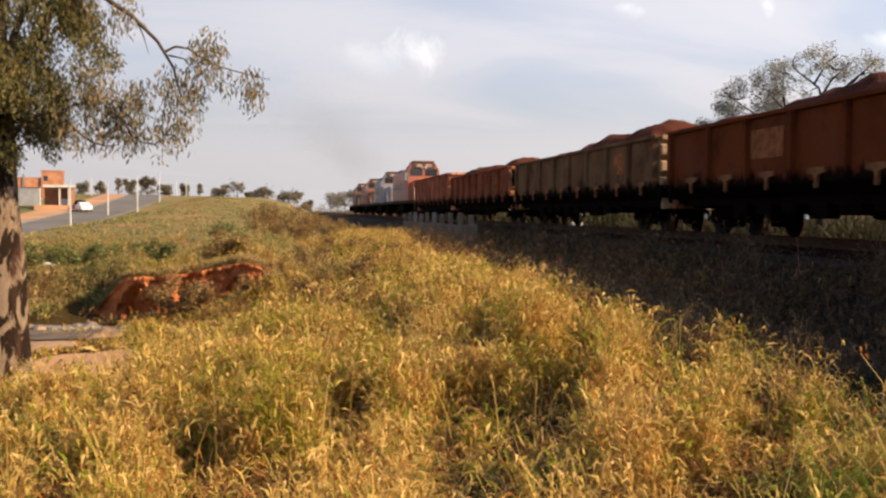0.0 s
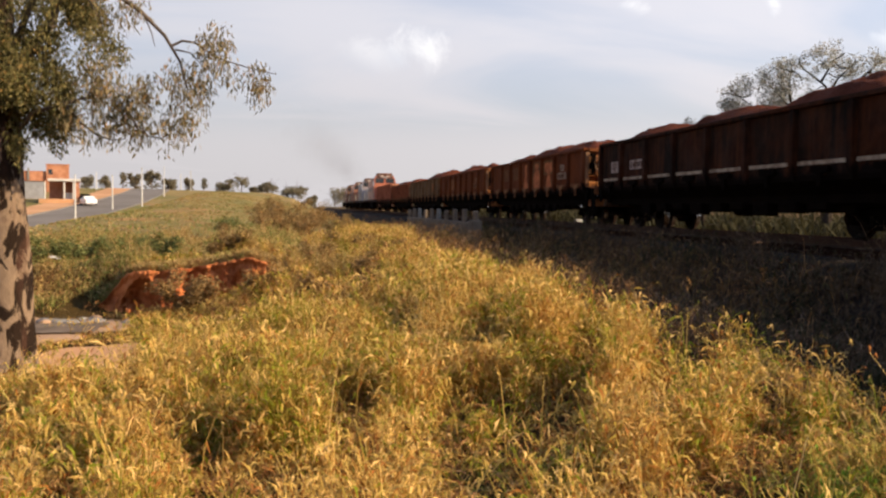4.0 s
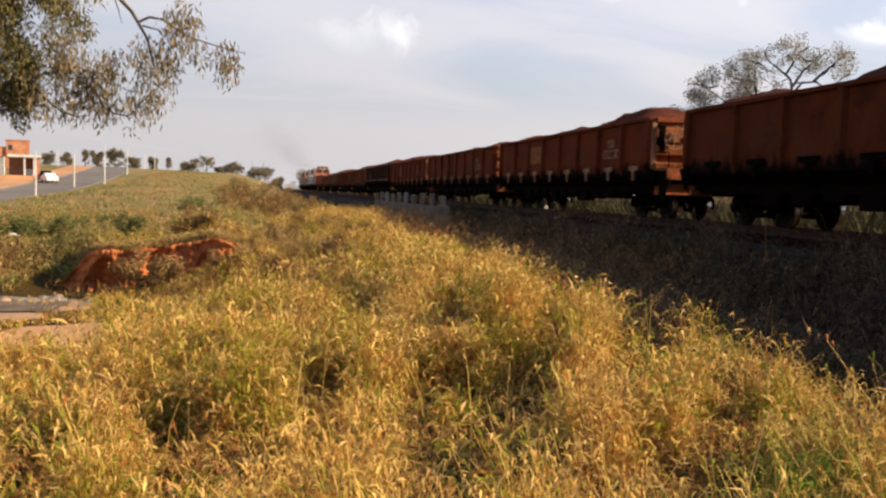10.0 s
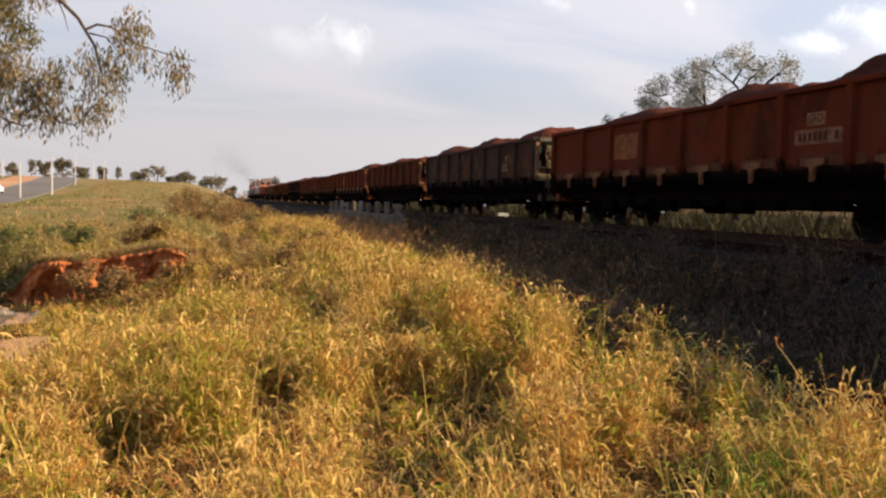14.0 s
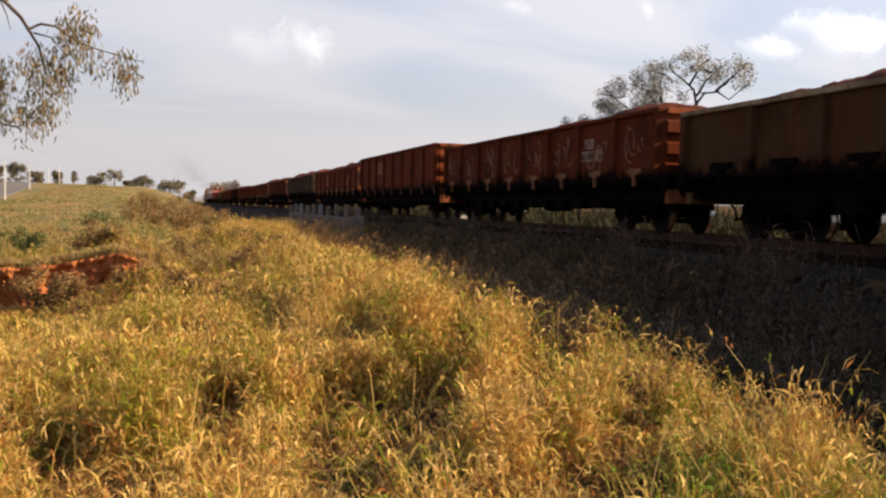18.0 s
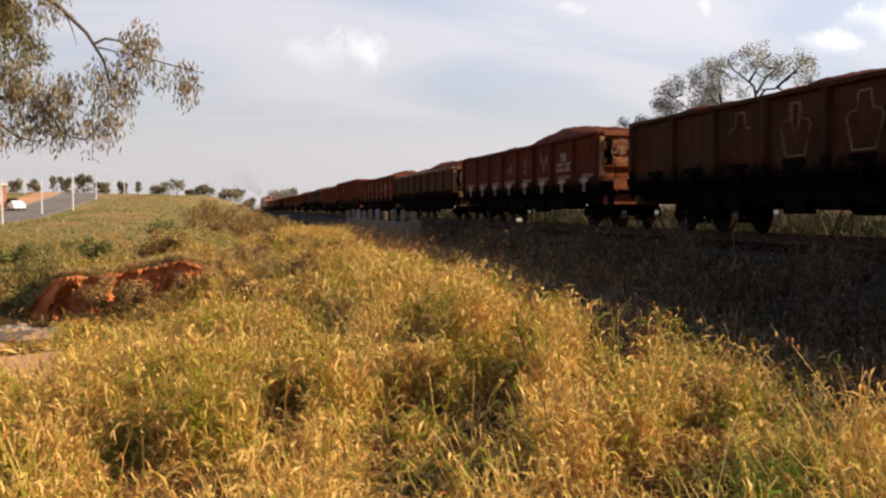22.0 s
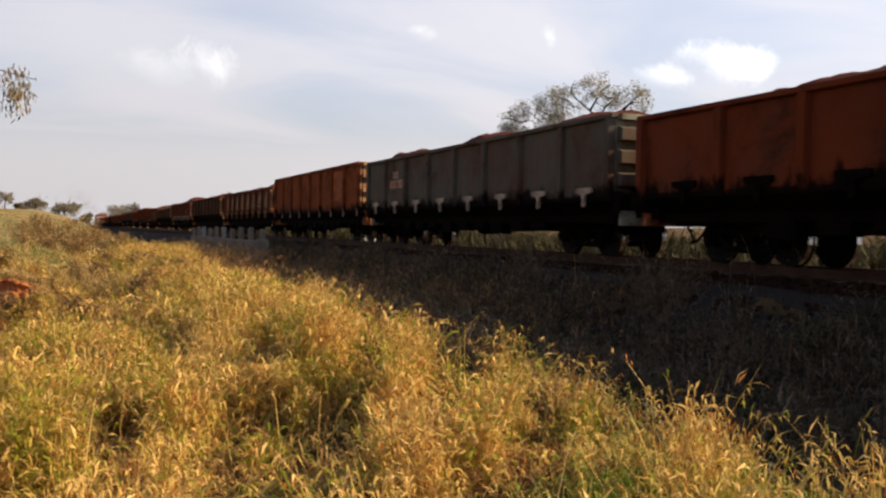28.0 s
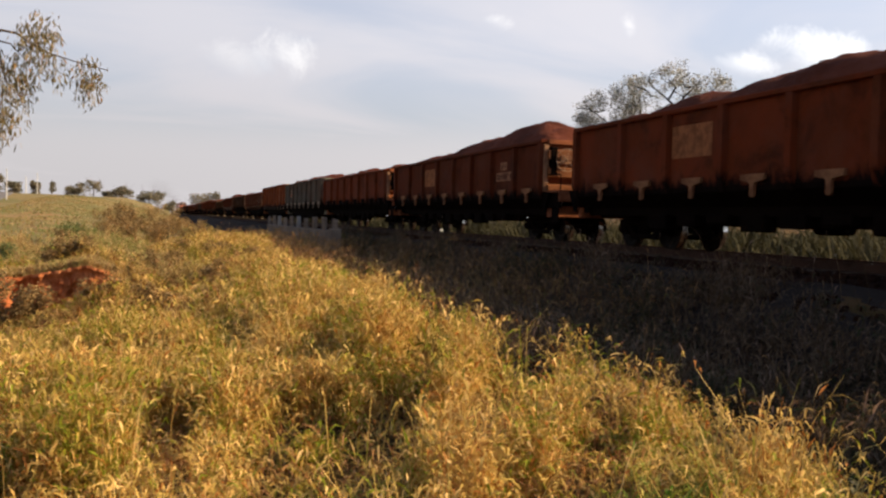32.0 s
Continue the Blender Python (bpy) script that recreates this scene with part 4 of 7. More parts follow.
def add_marks(w, kinds, L, top, rng):
    x = -1.402
    pan = L / 8
    paint_dark = "r" in kinds

    def plate(name, i, dy, z0, z1, half, color, label=""):
        yc = -L * (i + 0.5) / 8 + dy
        return part(name, boxes((x - 0.006, x, yc - half, yc + half, z0, z1)), "plate", w, label, color=color), yc

    def bars(yc, z, width, n, h, color):
        for j in range(n):
            if n > 4 and j == n - 2:
                continue
            y = yc + width * (0.5 - (j + 0.5) / n)
            part("stencil_bar", boxes((x - 0.010, x - 0.005, y - width / n * 0.3, y + width / n * 0.3, z - h / 2, z + h / 2)), "plate", w, "", color=color)

    for c in kinds:
        if c in "pc":
            back, ink = (((0.33, 0.16, 0.08) if not set("sGgv") & set(kinds) else (0.38, 0.28, 0.20)), (0.065, 0.02, 0.011)) if c == "p" else ((0.36, 0.29, 0.21), (0.50, 0.12, 0.03))
            i = 6 if c == "p" else 1
            _, yc = plate("code_plate", i, 0.45 if c == "p" else 0.1, top - 0.70, top - 0.47, 0.24, back, "small pale stencil plate")
            words("GFD", 0.20, w, "lettering", (x - 0.010, yc, top - 0.585), ink)
            _, yc = plate("number_plate", i, 0.38 if c == "p" else 0.02, top - 1.02, top - 0.76, 0.62, back, "long pale stencil plate")
            bars(yc, top - 0.89, 1.1, 8, 0.15, ink)
        if c == "n":
            back, ink = (0.46, 0.36, 0.31), (0.03, 0.016, 0.012)
            part("code_plate", boxes((x - 0.006, x, -1.95, -0.95, 1.72, 2.08)), "plate", w, "pale stencil plate", color=back)
            words("G F D", 0.30, w, "lettering", (x - 0.010, -1.45, 1.90), ink)
            part("number_plate", boxes((x - 0.006, x, -3.96, -2.58, 1.78, 2.06)), "plate", w, "long pale stencil plate", color=back)
            bars(-3.27, 1.92, 1.25, 8, 0.17, ink)
        if c in "qo":
            plate("panel_patch", 2 if c == "q" else 6, 0, top - 0.98, top - 0.35, 0.66 if c == "q" else 0.42, (0.33, 0.125, 0.045) if c == "q" else (0.40, 0.15, 0.05), "faded square paint patch")
        if c == "s":
            hot, olive, ink = (0.62, 0.19, 0.07), (0.20, 0.10, 0.035), (0.012, 0.006, 0.003)

            def figure(name, i, pts, col, lift):
                yc = -1.36 - 1.81 * i
                part(name, flat_shape([(yc - u, z) for u, z in pts], x - lift), "plate", w, color=col)

            for i in (1, 2):
                figure("painted_square", i, [(-0.5, 1.85), (0.45, 1.85), (0.45, 2.42), (-0.5, 2.42)], (0.16, 0.062, 0.022), 0)
            figure("painted_keyhole", 3, [(-0.42, 1.42), (0.42, 1.42), (0.14, 2.0), (0.12, 2.15)] + [(0.2 * math.sin(a), 2.3 - 0.2 * math.cos(a)) for a in np.linspace(0.6, 5.7, 12)] + [(-0.12, 2.15), (-0.14, 2.0)], hot, 0.004)
            figure("figure_outline", 4, [(-0.62, 1.42), (0.62, 1.42), (0.66, 2.0), (0.5, 2.5), (-0.5, 2.5), (-0.66, 2.0)], olive, 0)
            figure("painted_vase", 4, [(-0.5, 1.42), (0.5, 1.42), (0.52, 1.9), (0.22, 2.2), (0.3, 2.44), (-0.3, 2.44), (-0.22, 2.2), (-0.52, 1.9)], hot, 0.004)
            figure("painted_line", 4, [(0.06, 2.4), (0.1, 2.4), (0.02, 1.9), (-0.02, 1.9)], ink, 0.008)
            figure("figure_outline", 5, [(-0.75, 1.95), (-0.2, 1.95), (-0.5, 1.42), (0.5, 1.42), (0.2, 1.95), (0.75, 1.95), (0.75, 2.52), (-0.75, 2.52)], olive, 0)
            figure("painted_bar_figure", 5, [(-0.6, 2.05), (-0.14, 2.05), (-0.38, 1.42), (0.38, 1.42), (0.14, 2.05), (0.6, 2.05), (0.6, 2.42), (-0.6, 2.42)], hot, 0.004)
            for i in range(8):
                figure("lower_band", i, [(-0.78, 1.38), (0.78, 1.38), (0.78, 1.50), (-0.78, 1.50)], (0.17, 0.055, 0.02), 0.001)
        if c == "w":
            part("stripe", boxes((x - 0.006, x, -L + 0.3, -0.3, 1.48, 1.56)), "plate", w, "thin pale stripe", color=(0.45, 0.36, 0.26))
        if c == "b":
            for i in range(8):
                plate("lower_band", i, 0, 1.32, 1.50, pan / 2 - 0.14 - 0.35 * rng.random() * (i % 2), (0.135, 0.047, 0.021))
        if c == "G":
            # bubble figures: pale lobes, each on a darker outline
            lobes = [(-0.42, -0.30, 0.10, 0.15), (-0.27, 0.06, 0.10, 0.34), (-0.05, -0.12, 0.13, 0.38), (0.02, 0.30, 0.10, 0.15), (0.18, 0.14, 0.14, 0.30), (0.20, -0.24, 0.08, 0.22), (0.36, -0.18, 0.09, 0.26)]
            for i in range(8):
                yc, zc = -1.36 - 1.81 * i - 0.02, top - 0.70
                for j, (u, v, ru, rv) in enumerate(lobes):
                    u, v = u + rng.uniform(-0.03, 0.03), v + rng.uniform(-0.04, 0.04)
                    for grow_by, lift, col in ((0.022, 0.0, (0.012, 0.006, 0.003)), (0.0, 0.003, (0.30, 0.195, 0.105))):
                        pts = []
                        for q in range(14):
                            a = 2 * math.pi * q / 14
                            pts.append((yc - u - (ru + grow_by) * math.cos(a), zc + v + (rv + grow_by) * math.sin(a)))
                        part("sprayed_outline" if lift == 0 else "sprayed_mark", flat_shape(pts, x - 0.0007 * j - lift * 0.5, 0.003), "plate", w, color=col)
        if c == "g":
            for i in range(8):
                yc = -L * (i + 0.5) / 8
                for j in range(rng.randint(3, 6)):
                    px, pz, r = yc + rng.uniform(-0.5, 0.5), top - rng.uniform(0.5, 1.0), rng.uniform(0.12, 0.26)
                    a0, turn = rng.uniform(0, 6.28), rng.uniform(2.5, 5.0)
                    bm = bmesh.new()
                    path = [(x - 0.008, px + r * 0.8 * math.cos(a0 + turn * q / 9) + 0.02 * q * (j % 2), pz + r * 1.4 * math.sin(a0 + turn * q / 9)) for q in range(10)]
                    tube(bm, path, [0.018] * 10, 4)
                    part("sprayed_stroke", bm, "plate", w, color=(0.20, 0.15, 0.09) if paint_dark else (0.38, 0.20, 0.115))
        if c == "z":
            bottle = [(-0.44, 2.05), (-0.36, 2.14), (-0.20, 2.16), (-0.16, 2.34), (-0.15, 2.46), (0.15, 2.46), (0.16, 2.34), (0.20, 2.16), (0.36, 2.14), (0.44, 2.05), (0.28, 1.5), (-0.28, 1.5), (-0.44, 2.05)]
            for i, full in ((2, 9), (3, 13), (4, 13), (5, 7)):
                yc = -1.36 - 1.81 * i
                bm = bmesh.new()
                tube(bm, [(x - 0.006, yc - u, z) for u, z in bottle[:full]], [0.024] * full, 4)
                part("sprayed_outline", bm, "plate", w, "pale sprayed bottle outline", color=(0.25, 0.17, 0.095))
            bm = bmesh.new()
            tube(bm, [(x - 0.006, -1.36 - 1.81 * 3 - u, z) for u, z in ((-0.12, 2.5), (-0.1, 2.1), (0.0, 1.8), (0.1, 2.1), (0.12, 2.5))], [0.02] * 5, 4)
            part("sprayed_stroke", bm, "plate", w, color=(0.25, 0.17, 0.095))
        if c == "r":
            for i in (1, 3, 6, 7):
                yc = -L * (i + 0.5) / 8 + rng.uniform(-0.3, 0.3)
                pts = [(yc + (0.34 + rng.uniform(-0.1, 0.1)) * math.cos(a), top - 0.85 + (0.42 + rng.uniform(-0.14, 0.14)) * math.sin(a)) for a in np.linspace(0, 6.0, 15)]
                part("rust_patch", flat_shape(pts, x - 0.001), "plate", w, "orange rust patch", color=(0.13, 0.04, 0.014))
        if c == "v":
            for i in range(8):
                y0, y1 = (-0.2 if i == 0 else -2.26 - 1.81 * (i - 1) - 0.1), (-2.26 - 1.81 * i + 0.1 if i < 7 else -L + 0.2)
                cut = (y1 - y0) * rng.uniform(0.0, 0.3)
                part("pale_band", boxes((x - 0.006, x, y1, y0 + cut, 1.46, 1.56)), "plate", w, "worn pale band", color=(0.27, 0.17, 0.105))
            for i, u, z0, z1 in ((3, 0.2, 1.85, 2.05), (3, -0.1, 1.75, 2.2), (4, 0.1, 1.95, 2.3), (4, 0.1, 1.72, 1.9), (2, 0.0, 1.6, 1.85), (5, 0.0, 1.7, 2.2), (5, 0.25, 2.0, 2.4), (5, -0.25, 1.95, 2.3)):
                yc = -1.36 - 1.81 * i + u
                pts = [(yc + 0.10 * math.cos(a) * rng.uniform(0.7, 1.3), (z0 + z1) / 2 + (z1 - z0) / 2 * math.sin(a) * rng.uniform(0.8, 1.1)) for a in np.linspace(0, 6.0, 12)]
                part("paint_scrape", flat_shape(pts, x - 0.001), "plate", w, color=(0.20, 0.12, 0.085))
        if c == "t":
            i = 6
            plate("emblem_panel", i, 0.0, 1.62, top - 0.22, 0.78, (0.38, 0.10, 0.032), "orange emblem panel")
            yc = -L * (i + 0.5) / 8
            part("emblem", flat_shape([(yc + 0.5, top - 0.9), (yc, top - 1.25), (yc - 0.5, top - 0.9), (yc, top - 1.1)], x - 0.007), "plate", w, "pale chevron", color=(0.30, 0.11, 0.045))
            part("emblem", flat_shape([(yc + 0.25, top - 0.5), (yc, top - 0.8), (yc - 0.25, top - 0.5)], x - 0.007), "plate", w, "pale triangle", color=(0.28, 0.10, 0.04))


def build_train():
    rng = random.Random(11)
    protos = {"ribbed": build_wagon(LONG, 2.72, "ribbed"), "brake": build_wagon(LONG - 0.6, 2.72, "brake"), "tall": build_wagon(SHORT, 3.03, "ladder"), "tallong": build_wagon(LONG - 0.6, 2.82, "brake"), "tallrib": build_wagon(LONG, 2.90, "ribbed"), "lowrib": build_wagon(LONG - 0.6, 2.52, "brake"), "tallest": build_wagon(LONG, 3.10, "ladder")}
    sooty = {}
    for k, off, kind, paint, lug, heap, marks, label in WAGON_ROWS:
        L, top = (SHORT if kind == "tall" else LONG), {"tall": 3.03, "tallong": 2.82, "tallrib": 2.90, "lowrib": 2.52, "tallest": 3.10}.get(kind, 2.72)
        y = front_at(k, off)
        w = copy_thing(protos[kind], pose(TRACK_X, y, RAIL_Z))
        w["label"] = label
        for o in w.children_recursive:
            nm = o.name.split(".")[0]
            if nm == "door_lug" and lug is paint:
                if kind not in sooty:
                    sooty[kind] = o.data.copy()
                    sooty[kind].materials[0] = M["under"]
                o.data = sooty[kind]
            elif nm == "door_lug":
                o.color = (*lug, 1)
            elif nm in ("end_cap", "end_beam") and kind == "ribbed" and paint in (TAN, BROWN, RED) and k != 3:
                o.color = (0.60, 0.42, 0.26, 1)
            elif nm in ("end_cap", "end_beam") and kind == "ribbed" and k == 3:
                o.color = (0.36, 0.125, 0.055, 1)
            # end parts are tinted paler than the sides, with sunlight painted in
            elif nm == "end_beam" and kind in ("brake", "lowrib", "tallong"):
                o.color = (paint[0] * 1.7 + 0.06, paint[1] * 2.4 + 0.04, paint[2] * 2.4 + 0.018, 1)
            elif nm in ("end_wall", "end_cap", "end_beam") and kind == "tall" and k == 14:
                o.color = (0.52, 0.30, 0.15, 1)
            elif nm in ("end_wall", "end_cap", "platform", "headstock"):
                o.color = (paint[0] * 1.7 + 0.03, paint[1] * 2.0 + 0.014, paint[2] * 2.0 + 0.006, 1) if nm == "end_wall" else (paint[0] * 2.2 + 0.06, paint[1] * 2.8 + 0.035, paint[2] * 2.8 + 0.018, 1)
            elif nm == "top_rail" and paint is OLIVE:
                o.color = (0.34, 0.25, 0.15, 1)
            elif nm not in ("brake_wheel", "stencil_panel", "gear_case", "corner_plate", "platform_brace"):
                o.color = (*paint, 1)
        add_marks(w, marks, L, top, rng)
        RUN.append((w, y))
        if heap > 0:
            load = tagged(new("ore_load", ore_heap(L - (0.6 if kind in ("brake", "lowrib", "tallong") else 0.0), top, 100 + k, heap + 0.24, HUMPS.get(k))), "heaped lumps of red iron ore filling a wagon", "ore", "loads of the freight train")
            load.matrix_basis = pose(TRACK_X, y, RAIL_Z)
            RUN.append((load, y))
    for p in protos.values():
        for o in (*p.children_recursive, p):
            bpy.data.objects.remove(o)
    y = front_at(-4, 0.23) + 1.9
    for i, (body, cab, label) in enumerate((((0.64, 0.37, 0.28), (0.52, 0.17, 0.095), "salmon-red diesel locomotive with a pale dusty hood"),
                                            ((0.46, 0.43, 0.40), (0.34, 0.35, 0.38), "pale grey diesel locomotive with a blue-grey cab"),
                                            ((0.48, 0.18, 0.09), (0.30, 0.13, 0.08), "orange diesel locomotive coupled in the train"),
                                            ((0.36, 0.12, 0.06), (0.12, 0.07, 0.05), "dark orange diesel locomotive leading the train"))):
        lo = build_loco(body, cab, label)
        lo.matrix_basis = pose(TRACK_X, y + 20.6, RAIL_Z)
        RUN.append((lo, y + 20.6))
        y += 21.7


def build_loco(body, cab, label):
    """Diesel locomotive, local y from 0 (leading) to -20.6; cab at the trailing end."""
    lo = empty_thing("locomotive", label, "locomotive", "locomotives of the freight train")
    L = 20.6
    c0, c1 = -L + 5.9, -L + 3.3
    part("frame", boxes((-1.4, 1.4, -L, 0, 1.28, 1.55), (-1.4, 1.4, -L - 0.12, -L, 0.55, 1.55), (-1.4, 1.4, 0, 0.12, 0.55, 1.55), bevel=0.02), "paint", lo, "", color=(0.06, 0.05, 0.045))
    part("hood", boxes((-0.92, 0.92, c0, -0.9, 1.55, 3.95), bevel=0.12), "loco", lo, "", color=body)
    for s in (-1, 1):
        for k in range(13):
            yy = -1.6 - k * 0.98
            part("hood_door", boxes((s * 0.918, s * 0.945, yy - 0.36, yy + 0.36, 1.75, 3.3), bevel=0.008), "loco", lo, "", color=body)
    part("roof_gear", boxes((-0.6, 0.6, -6.5, -2.2, 3.95, 4.20), (-0.45, 0.45, -9.6, -8.2, 3.95, 4.35), (-0.75, 0.75, -13.6, -10.6, 3.95, 4.12), bevel=0.05), "paint", lo, "", color=(0.09, 0.07, 0.06))
    bm = bmesh.new()
    prof = [(-1.40, 1.55), (-1.40, 3.75), (-1.05, 4.25), (-0.5, 4.45), (0.5, 4.45), (1.05, 4.25), (1.40, 3.75), (1.40, 1.55)]
    a = [bm.verts.new((x, c0, z)) for x, z in prof]
    b = [bm.verts.new((x, c1, z)) for x, z in prof]
    for i in range(len(prof)):
        j = (i + 1) % len(prof)
        bm.faces.new((a[i], a[j], b[j], b[i]))
    bm.faces.new(a[::-1])
    bm.faces.new(b)
    bmesh.ops.recalc_face_normals(bm, faces=bm.faces)
    part("cab", bm, "loco", lo, "", color=cab)
    part("cab_roof", boxes((-0.95, 0.95, c1 - 0.10, c0 + 0.02, 4.30, 4.46), bevel=0.05), "loco", lo, "soot-darkened cab roof", color=(0.085, 0.055, 0.045))
    part("nose", boxes((-0.95, 0.95, -L + 0.7, c1, 1.55, 3.05), bevel=0.12), "loco", lo, "", color=cab)
    part("visor", boxes((-1.02, 1.02, c1 - 0.05, c1 - 0.01, 3.88, 4.28), bevel=0.02), "loco", lo, "soot-dark band over the windscreen", color=(0.07, 0.045, 0.038))
    for s in (-1, 1):
        part("number_board", boxes((s * 0.20, s * 0.68, c1 - 0.08, c1 - 0.05, 4.0, 4.22), bevel=0.01), "plate", lo, "pale board over the windscreen", color=(0.62, 0.50, 0.42))
        part("windscreen", boxes((s * 0.12, s * 1.22, c1 - 0.03, c1 - 0.005, 3.36, 3.86)), "glass", lo)
        part("side_window", boxes((s * 1.39, s * 1.42, c1 + 0.35, c1 + 1.15, 3.05, 3.65)), "glass", lo)
        part("side_window", boxes((s * 1.39, s * 1.42, c1 + 1.35, c1 + 2.15, 3.05, 3.65)), "glass", lo)
        bm = bmesh.new()
        for k in range(9):
            yy = -L + 6.3 + k * 1.66
            tube(bm, [(s * 1.35, yy, 1.55), (s * 1.35, yy, 2.6)], [0.025, 0.025], 5)
        tube(bm, [(s * 1.35, -L + 6.1, 2.6), (s * 1.35, -1.0, 2.6)], [0.025, 0.025], 5)
        for x in (0.55, 1.3):
            tube(bm, [(s * x, -L, 1.0), (s * x, -L - 0.05, 2.4), (s * x, -L + 0.5, 2.5)], [0.03] * 3, 5)
        part("handrail", bm, "plate", lo, "pale handrails", color=(0.62, 0.56, 0.45))
        bm = bmesh.new()
        lathe(bm, [(c1 - 0.12, 0.11), (c1, 0.12)], "y", 12, (s * 0.16, 0, 3.98))
        part("headlight", bm, "plate", lo, color=(0.7, 0.66, 0.58))
    pale = tuple(0.25 + 0.55 * c for c in body)
    part("nose_panel", boxes((-0.80, 0.80, -L + 0.685, -L + 0.70, 1.70, 2.35), bevel=0.004), "plate", lo, "pale dusty nose panel", color=pale)
    for s in (-1, 1):
        part("side_stripe", boxes((s * 1.40, s * 1.412, c1 + 0.1, c0 - 0.1, 1.75, 2.35), bevel=0.003), "plate", lo, "pale side stripe", color=pale)
        part("hood_stripe", boxes((s * 0.945, s * 0.955, c0 + 0.1, -1.0, 2.55, 3.05), bevel=0.003), "plate", lo, "pale hood stripe", color=pale)
    part("fuel_tank", boxes((-1.2, 1.2, -L / 2 - 2.6, -L / 2 + 2.6, 0.42, 1.25), bevel=0.14), "under", lo)
    for yy in (-3.6, -L + 3.6):
        add_bogie(lo, yy, 3.4, 3)
    for o in lo.children:
        if not o.name.startswith(("bogie", "fuel_tank")):
            for v in o.data.vertices:
                if v.co.z > 1.5:
                    v.co.z = 1.5 + (v.co.z - 1.5) * 1.20
    return lo


build_train()

# ---------- culvert wall beside the track ----------
def build_parapet():
    wall = tagged(part("culvert_wall", boxes((6.72, 6.98, 33.6, 54.6, -0.9, 1.06), (6.66, 7.04, 33.5, 34.3, -0.9, 1.14), bevel=0.03), "oldconcrete"),
                  "weathered concrete culvert wall with a row of short posts", "wall", kind="structure")
    for i in range(10):
        y = 33.85 + i * 2.28
        part("post", boxes((6.78, 6.92, y - 0.27, y + 0.27, 1.06, 1.58 if i % 3 else 1.50), bevel=0.03), "concrete" if i in (4, 7) else "oldconcrete", wall)


build_parapet()


# ---------- vegetation ----------
def blades(name, bases, H, W, lean, mat, label, rs, spread=0.55, kind="grass"):
    """Many bent grass blades in one mesh. bases: n x 3, H and W per blade, lean: preferred direction or None."""
    n = len(bases)
    az = rs.uniform(0, 2 * np.pi, n) if lean is None else lean + rs.normal(0, spread, n)
    bend = rs.uniform(0.15, 0.85, n) * H
    d = np.stack([np.cos(az), np.sin(az), np.zeros(n)], 1)
    face = az + np.pi / 2 + rs.normal(0, 0.5, n)
    side = np.stack([np.cos(face), np.sin(face), np.zeros(n)], 1)
    lev = [(0.0, 0.0, 0.75), (0.45, 0.22, 1.0), (0.80, 0.62, 0.75)]
    droop = rs.uniform(0.0, 0.35, n)
    pts = []
    for h, b, w in lev:
        c = bases + d * (bend * b)[:, None]
        c[:, 2] += H * h
        off = side * (W * w * 0.5)[:, None]
        pts += [c - off, c + off]
    tip = bases + d * bend[:, None]
    tip[:, 2] += H * (1.0 - droop)
    pts.append(tip)
    v = np.stack(pts, 1).reshape(-1, 3)
    k = (np.arange(n) * 7)[:, None]
    quads = np.concatenate([k + [0, 1, 3, 2], k + [2, 3, 5, 4]])
    tris = k + [4, 5, 6]
    me = fast_mesh(name, v, quads, tris)
    me.materials.append(M[mat])
    return tagged(new(name, me), label, kind, kind="stuff")


def wedge(rs, n, r0, r1, a0, a1):
    """Points spread evenly over a sector round the camera."""
    r = np.sqrt(rs.uniform(r0 * r0, r1 * r1, n))
    a = np.radians(rs.uniform(a0, a1, n))
    return r * np.sin(a), r * np.cos(a)


def tufts(rs, cx, cy, per, radius, hmin, hmax, width, thin=None):
    """Blades in clumps: returns bases, heights, widths and outward directions."""
    n = len(cx)
    size = rs.uniform(0.6, 1.25, n)
    m = n * per
    idx = np.repeat(np.arange(n), per)
    a = rs.uniform(0, 2 * np.pi, m)
    r = radius * np.sqrt(rs.uniform(0, 1, m)) * size[idx]
    x, y = cx[idx] + r * np.cos(a), cy[idx] + r * np.sin(a)
    z = height(x, y) - 0.02
    H = rs.uniform(hmin, hmax, m) * size[idx] * (1 - 0.35 * r / radius)
    return np.stack([x, y, z], 1), H, rs.uniform(0.7, 1.3, m) * width, a


def lush(x, y):
    """Where the grass stands thick (1) or thin (0)."""
    return 0.5 + 0.5 * wave(x + 3, y, 1.1, 4.0)


